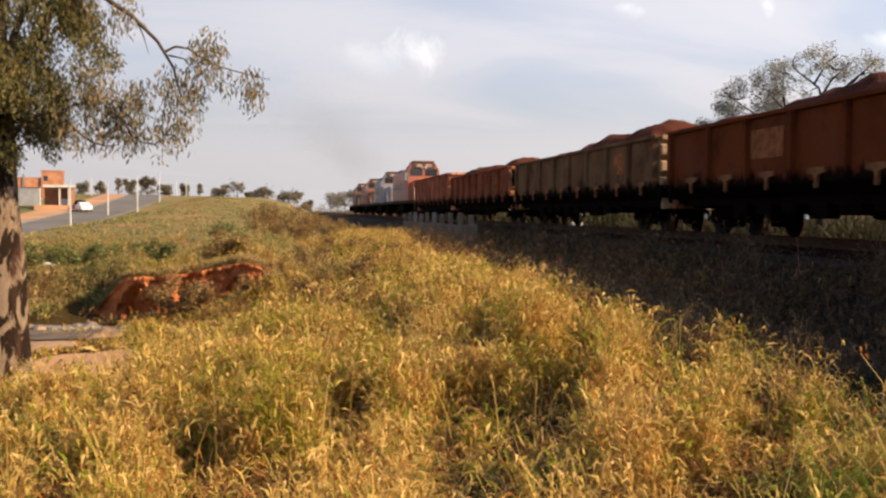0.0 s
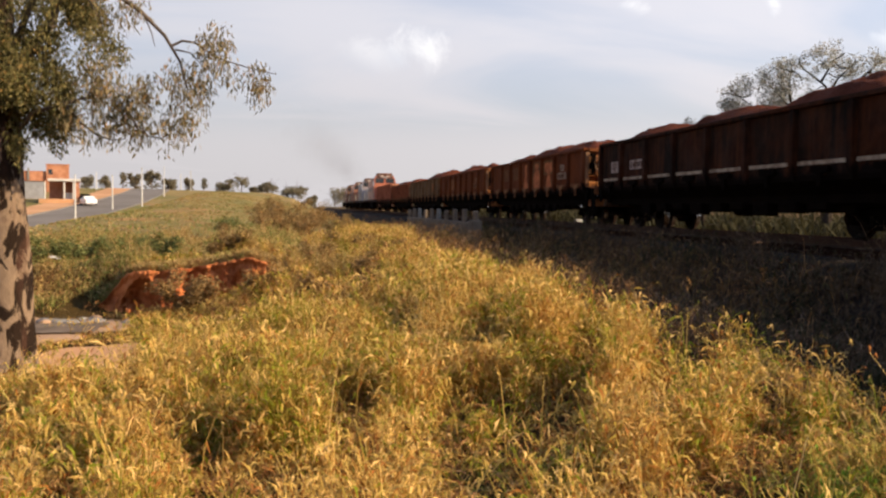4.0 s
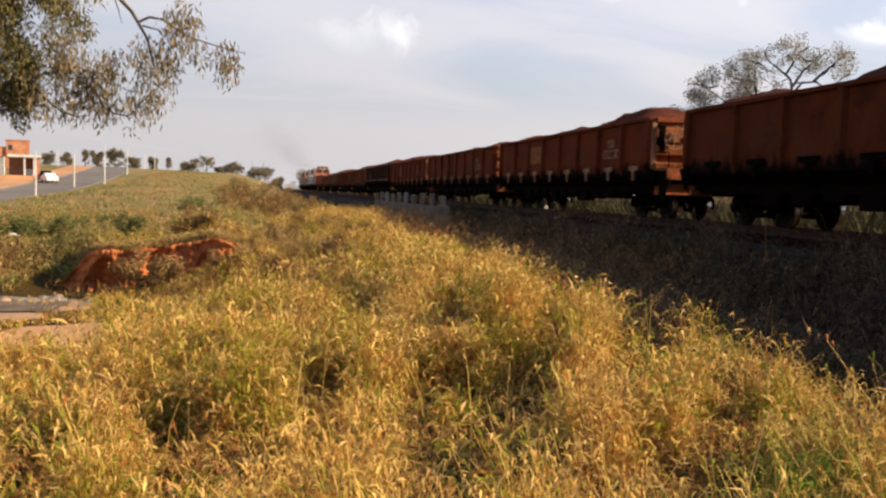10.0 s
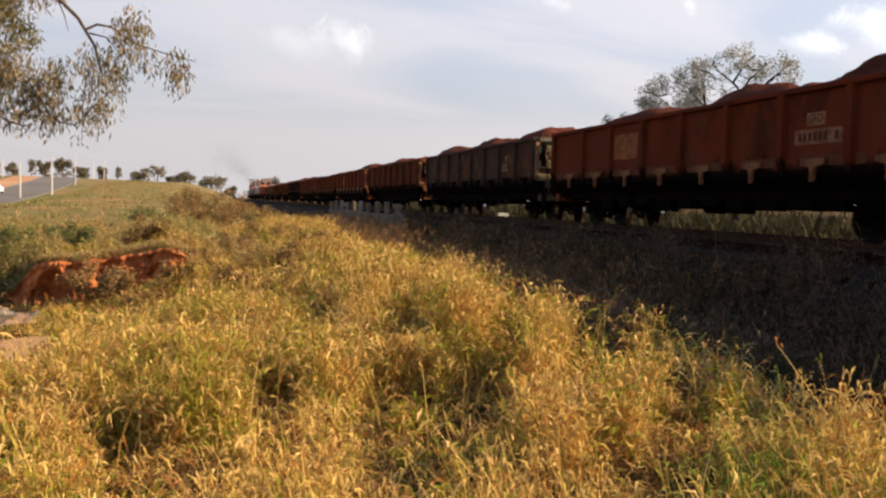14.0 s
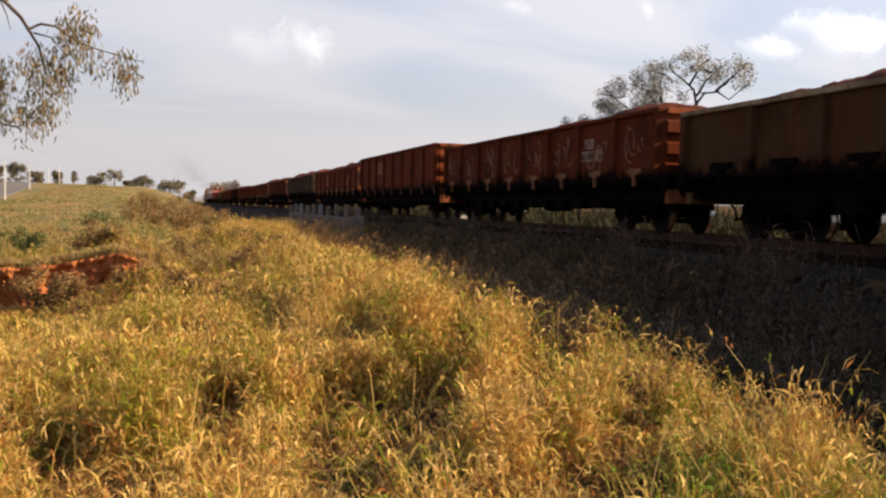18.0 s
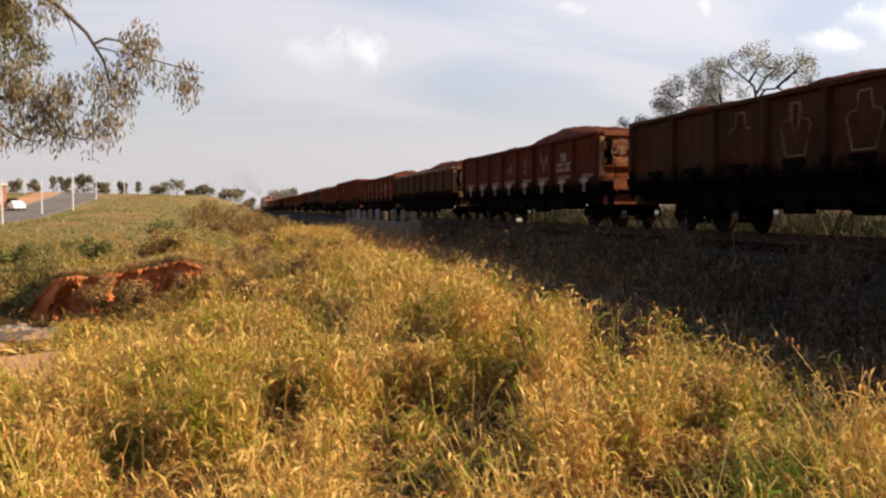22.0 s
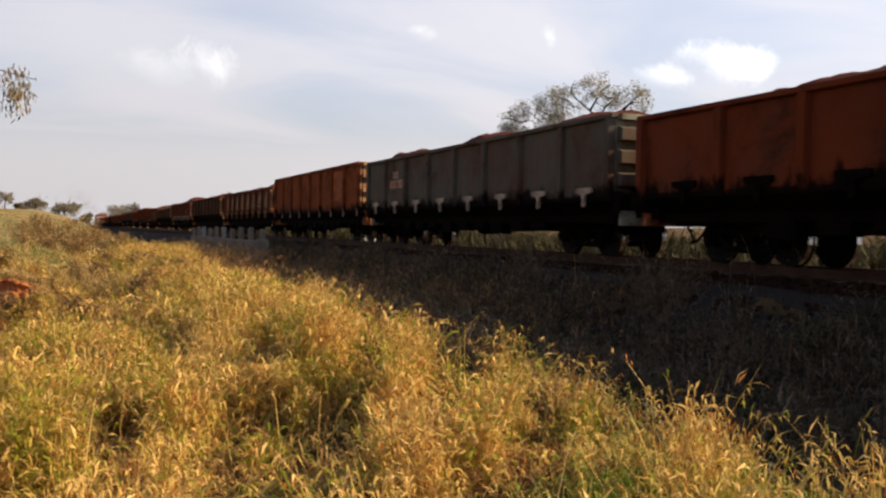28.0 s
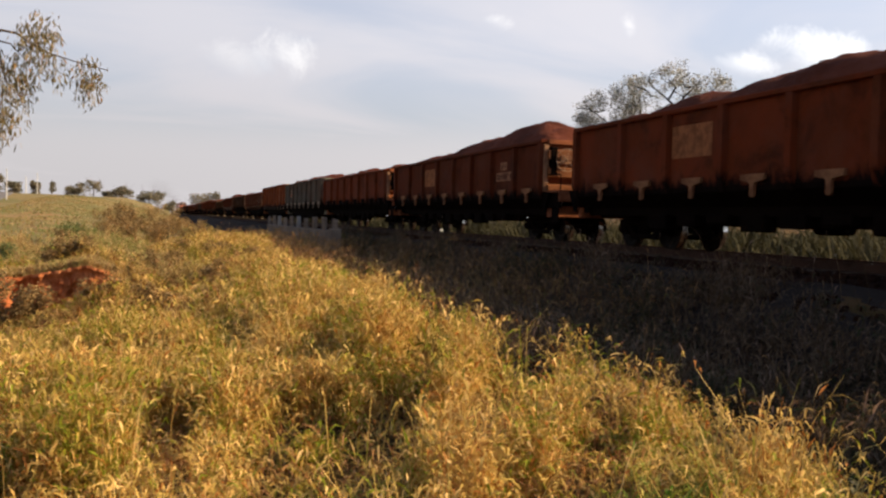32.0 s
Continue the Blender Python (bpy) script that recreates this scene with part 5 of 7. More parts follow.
def plants(name, cx, cy, hmax, per, leaf, width, mat, label, rs, foot=None):
    """Leafy grass: each plant a thin stem with several bent leaves, all in one mesh."""
    n = len(cx)
    z = height(cx, cy) - 0.02 if foot is None else foot
    az = rs.uniform(0, 2 * np.pi, n)
    lean = rs.uniform(0.05, 0.7, n) * hmax
    base = np.stack([cx, cy, z], 1)
    d = np.stack([np.cos(az), np.sin(az), np.zeros(n)], 1)

    def along(i, f):
        p = base[i] + d[i] * (lean[i] * f * f)[:, None]
        p[:, 2] += hmax[i] * f * (1 - 0.12 * f)
        return p

    idx = np.repeat(np.arange(n), per)
    m = n * per
    fine = np.clip(0.35 + np.hypot(cx, cy) / 8.0, 0.62, 1.1)[idx]
    f = rs.uniform(0.18, 1.0, m) ** 0.8
    p = along(idx, f)
    a = rs.uniform(0, 2 * np.pi, m)
    l = leaf * rs.uniform(0.5, 1.35, m) * fine
    up = rs.uniform(0.05, 1.25, m)
    out = np.stack([np.cos(a), np.sin(a), np.zeros(m)], 1)
    mid = p + out * (l * 0.5 * np.cos(up))[:, None]
    mid[:, 2] += l * 0.5 * np.sin(up)
    dn = up - rs.uniform(0.2, 1.9, m)
    tip = mid + out * (l * 0.55 * np.cos(dn))[:, None]
    tip[:, 2] += l * 0.55 * np.sin(dn)
    sa = a + np.pi / 2 + rs.normal(0, 0.5, m)
    side = np.stack([np.cos(sa), np.sin(sa), rs.normal(0, 0.35, m)], 1) * (width * rs.uniform(0.6, 1.3, m) * 0.5 * fine)[:, None]
    lv = np.stack([p, mid - side, mid + side, tip], 1).reshape(-1, 3)
    k = (np.arange(m) * 4)[:, None]
    tris = np.concatenate([k + [0, 1, 2], k + [1, 3, 2]])
    st = []
    every = np.arange(n)
    sd = np.stack([-np.sin(az), np.cos(az), np.zeros(n)], 1) * width * 0.22
    for f0 in (0.0, 0.55, 1.0):
        c = along(every, np.full(n, f0))
        st += [c - sd * (1 - 0.5 * f0), c + sd * (1 - 0.5 * f0)]
    sv = np.stack(st, 1).reshape(-1, 3)
    k = (np.arange(n) * 6)[:, None] + len(lv)
    me = fast_mesh(name, np.concatenate([lv, sv]), np.concatenate([k + [0, 1, 3, 2], k + [2, 3, 5, 4]]), tris)
    me.materials.append(M[mat])
    return tagged(new(name, me), label, "grass", kind="stuff")


def clump_height(x, y, rs, cells, low, r0, r1, h0, h1):
    """Height of grass over a field of rounded clumps; cells: (n, x0, x1, y0, y1)."""
    n, x0, x1, y0, y1 = cells
    px, py = rs.uniform(x0, x1, n), rs.uniform(y0, y1, n)
    pr, ph = rs.uniform(r0, r1, n), rs.uniform(h0, h1, n)
    out = np.full(len(x), low)
    for a, b, r, h in zip(px, py, pr, ph):
        q = 1 - ((x - a) ** 2 + (y - b) ** 2) / (r * r)
        out = np.maximum(out, h * np.sqrt(np.clip(q, 0, 1)))
    return out


def meadow_edge(y):
    """Where the shelf of tall grass breaks off above the ditch beside the track."""
    return 2.78 + 0.55 * sstep(12.0, 19.0, y) + 0.12 * np.sin(y * 1.9) + 0.10 * np.sin(y * 4.3 + 1.0) + 0.62 * sstep(7.2, 5.0, y) - 0.95 * sstep(5.0, 3.5, y)


def worn(x, y):
    """Trodden ground by the old tree, where little grows (1 at its middle)."""
    return np.exp(-(((x + 2.9) / 1.5) ** 2 + ((y - 14.2) / 2.9) ** 2) ** 2)


def build_grass():
    rs = np.random.RandomState(21)
    cx, cy = wedge(rs, 100000, 1.7, 11.5, -36, 52)
    keep = cx < meadow_edge(cy)
    cx, cy = cx[keep], cy[keep]
    h = clump_height(cx, cy, rs, (430, -8, 4.6, 0.5, 12), 0.06, 0.22, 0.58, 0.28, 0.86)
    h = h * (1 - 0.35 * sstep(-1.0, -4.0, cx))
    h = h * (1 - 0.6 * worn(cx, cy))
    # along the edge of the bank the grass ends at one level
    ridge = sstep(1.7, 2.7, cx)
    h = h * (1 - ridge) + ridge * np.clip(0.82 - height(cx, cy), 0.1, 0.75) * np.maximum(0.40 + 1.2 * h / 0.85, 0.72 * sstep(5.0, 5.8, cy))
    pits = [(2.2, 4.15, 0.42), (1.72, 6.0, 0.34), (-0.33, 5.0, 0.46), (2.8, 6.3, 0.24), (2.95, 5.05, 0.28), (1.0, 4.85, 0.28), (0.35, 6.6, 0.26), (2.5, 7.4, 0.24)]
    for k in range(230):
        hx, hy = wedge(rs, 1, 3.3, 11, -34, 30)
        rx, ry = rs.uniform(0.10, 0.27), rs.uniform(0.15, 0.42)
        if k % 4 == 1:
            hx, hy = wedge(rs, 1, 3.0, 6.6, 8, 38)
            rx, ry = rx * 0.95, ry * 1.1
        if k % 4 == 2:
            hx, hy = wedge(rs, 1, 4.2, 9.5, -36, -6)
            rx, ry = rx * 1.2, ry * 1.2
        q = ((cx - hx) / rx) ** 2 + ((cy - hy) / ry) ** 2
        h = h * (1 - 0.96 * np.exp(-q ** 2))
    # trampled hollows, open towards the path where one walks in: middle, half width
    for hx, hy, rx in pits:
        r = math.hypot(hx, hy)
        away, across = (cx * hx + cy * hy) / r - r, (cx * hy - cy * hx) / r
        q = (across / rx) ** 2 + ((away + 0.45) / 0.95) ** 2
        h = h * (1 - 0.94 * np.exp(-q ** 3))
    # beside the viewpoint only single clumps stand at the ditch
    bare = sstep(34.0, 35.8, np.degrees(np.arctan2(cx, cy))) * sstep(0.60, 0.52, lush(cx * 1.7 + 2, cy * 1.7))
    h = h * (1 - 0.84 * bare)
    keep = rs.uniform(0, 1, len(h)) < np.clip(0.10 + h * 2.0, 0, 1) * (1 - 0.2 * bare)
    cx, cy, h = cx[keep], cy[keep], h[keep]
    h = h * rs.uniform(0.55, 1.15, len(h)) + 0.04
    # greener towards the ditch; the darker tone also paints in the dimmer light
    fresh = rs.uniform(0, 1, len(h)) < sstep(24.0, 31.0, np.degrees(np.arctan2(cx, cy))) * sstep(8.5, 6.5, cy) * np.where(lush(cx * 0.9 + 5, cy * 0.9) > 0.45, 0.6, 0.2)
    plants("meadow_grass", cx[~fresh], cy[~fresh], h[~fresh], 7, 0.122, 0.0132, "grass", "knee-high dry golden-green grass in dense clumps", rs)
    plants("damp_grass", cx[fresh], cy[fresh], h[fresh], 7, 0.122, 0.0132, "greengrass", "knee-high greener grass beside the ditch", rs)
    # last year's dead stems lie brown among the clumps
    cx, cy = wedge(rs, 7000, 2.2, 9.5, -34, 46)
    keep = cx < meadow_edge(cy) + 0.1
    cx, cy = cx[keep], cy[keep]
    plants("dead_thatch", cx, cy, rs.uniform(0.04, 0.20, len(cx)), 5, 0.11, 0.010, "thatch", "matted brown dead stems under the grass", rs)
    # the meadow goes on beside and behind the viewpoint
    cx, cy = wedge(rs, 12000, 1.6, 9.0, 52, 324)
    keep = cx < 2.8 + 0.2 * np.sin(cy * 1.7)
    cx, cy = cx[keep], cy[keep]
    h = clump_height(cx, cy, rs, (420, -9, 4.4, -9, 6), 0.06, 0.2, 0.5, 0.24, 0.7)
    plants("meadow_grass", cx, cy, h * rs.uniform(0.55, 1.1, len(h)) + 0.04, 6, 0.12, 0.014, "grass", "knee-high dry golden-green grass in loose clumps", rs)
    cx, cy = wedge(rs, 5200, 2.2, 13.0, -30, 44)
    edge = meadow_edge(cy)
    keep = ((cx > edge - 0.45) & (cx < edge + 0.25) & (lush(cx * 0.8, cy * 0.8) > 0.55)) | ((cy < 4.0) & (cx < edge) & (lush(cx * 1.3, cy * 1.3) > 0.72))
    cx, cy = cx[keep], cy[keep]
    plants("green_grass", cx, cy, rs.uniform(0.14, 0.38, len(cx)), 7, 0.11, 0.010, "greengrass", "fresh green grass at the foot of the bank", rs)
    # short growth down the side of the ditch
    cx, cy = rs.uniform(1.9, 3.8, 2600), rs.uniform(1.2, 4.6, 2600)
    keep = cx > meadow_edge(cy) - 0.15
    cx, cy = cx[keep], cy[keep]
    plants("ditch_growth", cx, cy, rs.uniform(0.06, 0.34, len(cx)), 7, 0.12, 0.011, "greengrass", "short dull green growth on the side of the ditch", rs)
    # lone clumps in the ditch
    kx, ky = np.append(rs.uniform(3.4, 4.3, 24), rs.uniform(2.4, 3.3, 10)), np.append(rs.uniform(3.9, 7.2, 24), rs.uniform(2.5, 4.0, 10))
    k = np.repeat(np.arange(34), 34)
    cx, cy = kx[k] + rs.normal(0, 0.09, len(k)), ky[k] + rs.normal(0, 0.09, len(k))
    plants("ditch_grass", cx, cy, rs.uniform(0.35, 0.80, len(k)) * rs.uniform(0.7, 1.1, 34)[k], 6, 0.13, 0.012, "grass", "lone tall grass clumps in the ditch", rs)
    # tall seed stalks
    cx, cy = wedge(rs, 1300, 3.2, 14, -32, 50)
    keep = (cx < meadow_edge(cy) + 0.35) & ((cx > meadow_edge(cy) - 0.5) | (rs.uniform(0, 1, len(cx)) < 0.4))
    cx, cy = cx[keep], cy[keep]
    seed_stalks("seed_stalks", cx, cy, rs, 0.38, 0.66, "grass")
    # middle distance
    cx, cy = wedge(rs, 42000, 11, 36, -24, 19)
    keep = (cx < meadow_edge(cy) + 0.4 * sstep(12.0, 16.0, cy)) & (~dirt(cx, cy) | (rs.uniform(0, 1, len(cx)) < 0.04)) & (rs.uniform(0, 1, len(cx)) > 0.72 * worn(cx, cy))
    cx, cy = cx[keep], cy[keep]
    h = clump_height(cx, cy, rs, (430, -16, 5, 10, 37), 0.07, 0.35, 0.95, 0.34, 0.90)
    ridge = sstep(1.7, 2.9, cx)
    h = h * (1 - ridge) + ridge * np.clip(0.78 - height(cx, cy), 0.1, 0.8) * (0.4 + 0.8 * h / 0.8)
    h = h * (1 - 0.62 * sstep(0.3, -2.0, cx) * sstep(24, 20, cy))
    h = h * (1 - 0.7 * worn(cx, cy))
    h = h + 0.22 * sstep(20, 28, cy) * sstep(0.5, 2.0, cx)
    h = h * rs.uniform(0.6, 1.12, len(h)) + 0.04
    rank = (cy + 1.5 * np.sin(cx * 0.8) > 21.5) & (cx + 0.06 * (cy - 22) < 0.9 + 0.5 * np.sin(cy))
    dead = ~rank & (rs.uniform(0, 1, len(h)) < 0.10 + 0.5 * (lush(cx * 0.45, cy * 0.45) > 0.66))
    plants("dead_stems", cx[dead], cy[dead], h[dead], 6, 0.17, 0.018, "thatch", "dead brown grass among the living", rs)
    rank_or_dead = rank | dead
    plants("field_grass", cx[~rank_or_dead], cy[~rank_or_dead], h[~rank_or_dead], 6, 0.18, 0.019, "grass", "dry golden-green grass over the open field", rs)
    plants("rank_grass", cx[rank], cy[rank], h[rank], 6, 0.18, 0.021, "olivegrass", "olive and brown rank grass above the eroded bank", rs)
    # far field
    cx, cy = wedge(rs, 5200, 32, 150, -22, 6)
    keep = (cx < 4.6) & (cx > -24)
    cx, cy = cx[keep], cy[keep]
    B, H, W, a = tufts(rs, cx, cy, 8, 0.9, 0.08, 0.24, 0.08)
    blades("hill_grass", B, H, W, a, "fargrass", "pale green and straw grass on the rising field", rs, 0.7)
    # shaded railway bank: sparse, long and dry, in grass tinted dark for the shade
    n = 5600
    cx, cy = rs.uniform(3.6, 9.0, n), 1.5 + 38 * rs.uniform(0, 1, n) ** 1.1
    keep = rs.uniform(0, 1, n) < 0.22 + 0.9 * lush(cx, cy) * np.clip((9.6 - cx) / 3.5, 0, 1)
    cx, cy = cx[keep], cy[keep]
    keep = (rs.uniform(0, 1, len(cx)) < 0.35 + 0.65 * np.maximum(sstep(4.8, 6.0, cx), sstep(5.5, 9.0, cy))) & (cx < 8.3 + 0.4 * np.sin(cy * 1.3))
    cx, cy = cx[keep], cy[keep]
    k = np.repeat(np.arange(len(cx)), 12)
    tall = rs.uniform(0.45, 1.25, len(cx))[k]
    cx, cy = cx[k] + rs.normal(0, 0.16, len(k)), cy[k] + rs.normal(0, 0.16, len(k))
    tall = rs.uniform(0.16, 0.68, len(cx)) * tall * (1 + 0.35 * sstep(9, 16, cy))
    # paler straw farther along paints in the brighter light on that bank
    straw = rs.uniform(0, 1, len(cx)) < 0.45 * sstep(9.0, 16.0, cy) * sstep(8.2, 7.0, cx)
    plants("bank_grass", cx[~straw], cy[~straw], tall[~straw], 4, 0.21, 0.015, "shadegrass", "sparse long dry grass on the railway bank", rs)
    plants("bank_straw", cx[straw], cy[straw], tall[straw], 4, 0.21, 0.015, "thatch", "pale dead straw on the railway bank", rs)
    cx, cy = rs.uniform(4.2, 8.6, 420), rs.uniform(2.5, 40, 420)
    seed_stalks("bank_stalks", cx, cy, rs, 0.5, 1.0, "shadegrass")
    # tall dead grass in front of the culvert wall
    cx, cy = rs.uniform(5.2, 6.6, 1500), rs.uniform(27, 54, 1500)
    keep = lush(cx * 0.5, cy * 0.5) > 0.42
    cx, cy = cx[keep], cy[keep]
    plants("culvert_grass", cx, cy, rs.uniform(0.5, 1.45, len(cx)), 6, 0.26, 0.022, "thatch", "tall dead grass before the culvert wall", rs)
    # beyond the track
    n = 2000
    cx, cy = 15.6 + 18 * rs.uniform(0, 1, n) ** 1.6, rs.uniform(6, 110, n)
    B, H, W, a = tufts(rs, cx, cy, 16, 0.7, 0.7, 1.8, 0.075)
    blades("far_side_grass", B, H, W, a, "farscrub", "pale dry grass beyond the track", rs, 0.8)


def seed_stalks(name, cx, cy, rs, h0, h1, mat):
    """Thin bent stems with a drooping seed head of small leaves."""
    n = len(cx)
    z = height(cx, cy)
    H = rs.uniform(h0, h1, n)
    az = rs.uniform(0, 2 * np.pi, n)
    base = np.stack([cx, cy, z], 1)
    d = np.stack([np.cos(az), np.sin(az), np.zeros(n)], 1)
    side = np.stack([-np.sin(az), np.cos(az), np.zeros(n)], 1)
    pts = []
    for h, b, w in ((0, 0, 1), (0.5, 0.14, 0.9), (0.86, 0.40, 0.8), (0.97, 0.58, 0.6)):
        c = base + d * (H * b)[:, None]
        c[:, 2] += H * h
        off = side * 0.0028 * w
        pts += [c - off, c + off]
    stem = np.stack(pts, 1).reshape(-1, 3)
    k = (np.arange(n) * 8)[:, None]
    quads = [np.concatenate([k + [0, 1, 3, 2], k + [2, 3, 5, 4], k + [4, 5, 7, 6]])]
    verts = [stem]
    nv = len(stem)
    for j in range(6):
        f = rs.uniform(0.72, 1.02, n)
        c = base + d * (H * (0.30 + 0.28 * np.clip((f - 0.7) / 0.3, 0, 1)))[:, None]
        c[:, 2] += H * np.minimum(f, 1)
        a2 = az + rs.normal(0, 0.9, n)
        l = rs.uniform(0.025, 0.065, n)
        dd = np.stack([np.cos(a2), np.sin(a2), rs.uniform(-0.6, 0.6, n)], 1) * l[:, None]
        w = np.stack([-np.sin(a2), np.cos(a2), np.zeros(n)], 1) * 0.006
        leaf = np.stack([c, c + dd * 0.5 + w, c + dd, c + dd * 0.5 - w], 1).reshape(-1, 3)
        verts.append(leaf)
        quads.append((np.arange(n) * 4)[:, None] + nv + [0, 1, 2, 3])
        nv += len(leaf)
    me = fast_mesh(name, np.concatenate(verts), np.concatenate(quads), None)
    me.materials.append(M[mat])
    tagged(new(name, me), "dry grass stalks with drooping seed heads", "grass", kind="stuff")


# bare soil showing in the field: middle and half widths
SOIL = [(-3.1, 14.3, 1.15, 1.5), (-1.75, 11.9, 0.40, 0.5), (-1.0, 16.4, 0.6, 0.45), (-7.4, 29.0, 1.0, 2.2), (-6.2, 31.5, 0.8, 1.8), (-3.0, 34.0, 1.2, 1.5)]


def dirt(x, y):
    """Bare earth by the bank's foot."""
    foot = (x > -5.2) & (x < 0.0) & (y > 19.9) & (y < 21.5)
    bare = (((x + 5.3) / 2.1) ** 2 + ((y - 17.9) / 2.2) ** 2 < 1.0) | foot
    for px, py, rx, ry in SOIL:
        bare = bare | (((x - px) / rx) ** 2 + ((y - py) / ry) ** 2 < 0.9)
    return bare


build_grass()


def leaves_mesh(name, centres, per, radius, length, width, rs, droop=0.5, flat=1.0):
    """A crown of separate narrow leaves gathered round the centres."""
    c = np.asarray(centres, float)
    n = len(c) * per
    idx = np.repeat(np.arange(len(c)), per)
    off = rs.normal(0, 1, (n, 3))
    off /= np.linalg.norm(off, axis=1)[:, None]
    off *= (radius * rs.uniform(0, 1, n) ** 0.5)[:, None]
    off[:, 2] *= flat
    p = c[idx] + off
    a = rs.uniform(0, 2 * np.pi, n)
    tilt = rs.uniform(-0.5, 0.6, n) - droop * 1.2
    d = np.stack([np.cos(a) * np.cos(tilt), np.sin(a) * np.cos(tilt), np.sin(tilt)], 1)
    side = np.cross(d, rs.normal(0, 1, (n, 3)))
    side /= np.linalg.norm(side, axis=1)[:, None]
    l = length * rs.uniform(0.6, 1.3, n)[:, None]
    w = width * rs.uniform(0.7, 1.3, n)[:, None]
    v = np.stack([p, p + d * l * 0.45 + side * w * 0.5, p + d * l, p + d * l * 0.45 - side * w * 0.5], 1).reshape(-1, 3)
    q = (np.arange(n) * 4)[:, None] + [0, 1, 2, 3]
    return fast_mesh(name, v, q, None)


def grow(bm, start, heading, length, radius, depth, rng, tips, bendz=0.15, split=3, wander=0.28):
    """A limb that wanders, tapers and forks."""
    pts, rad = [Vector(start)], [radius]
    d = Vector(heading).normalized()
    steps = 5
    for i in range(steps):
        d = (d + Vector((rng.uniform(-1, 1), rng.uniform(-1, 1), rng.uniform(-0.7, 1) * 1.0)) * wander + Vector((0, 0, bendz * 0.3))).normalized()
        pts.append(pts[-1] + d * length / steps)
        rad.append(radius * (1 - 0.5 * (i + 1) / steps))
        if depth <= 1 and i >= 1:
            tips.append(pts[-1].copy())
    tube(bm, pts, rad, 7 if radius > 0.08 else 5)
    if depth > 0:
        for k in range(split):
            j = rng.randint(2, steps)
            nd = (d + Vector((rng.uniform(-1, 1), rng.uniform(-1, 1), rng.uniform(-0.4, 0.9))) * 0.95).normalized()
            grow(bm, pts[j], nd, length * rng.uniform(0.55, 0.8), rad[j] * 0.62, depth - 1, rng, tips, bendz, split, wander)
    else:
        tips.append(pts[-1].copy())


def tree(name, at, label, trunk_h, trunk_r, limbs, length, depth, mat, per, radius, leaf, seed, group="", lean=(0, 0), bark="twig", split=3, flat=0.8, rise=(0.35, 1.1)):
    """A tree with a tapered trunk, forking limbs and a crown of separate leaves."""
    rng = random.Random(seed)
    rs = np.random.RandomState(seed)
    z = float(height(at[0], at[1])) - 0.1
    th = empty_thing(name, label, "tree", group, Matrix.Translation((at[0], at[1], z)))
    bm = bmesh.new()
    top = Vector((lean[0], lean[1], trunk_h))
    tube(bm, [Vector((0, 0, 0)), top * 0.12, top * 0.5 + Vector((rng.uniform(-0.1, 0.1), 0.05, 0)), top], [trunk_r * 1.5, trunk_r * 1.1, trunk_r * 0.9, trunk_r * 0.75], 10)
    tips = []
    for k in range(limbs):
        a = 2 * math.pi * (k + rng.uniform(-0.3, 0.3)) / limbs
        grow(bm, top * rng.uniform(0.75, 1.0), (math.cos(a), math.sin(a), rng.uniform(*rise)), length * rng.uniform(0.8, 1.15), trunk_r * 0.55, depth, rng, tips, split=split)
    part("trunk", bm, bark, th)
    me = leaves_mesh("crown", [tuple(t) for t in tips], per, radius, leaf[0], leaf[1], rs, 0.3, flat)
    me.materials.append(M[mat])
    part("crown", me, None, th)
    return th


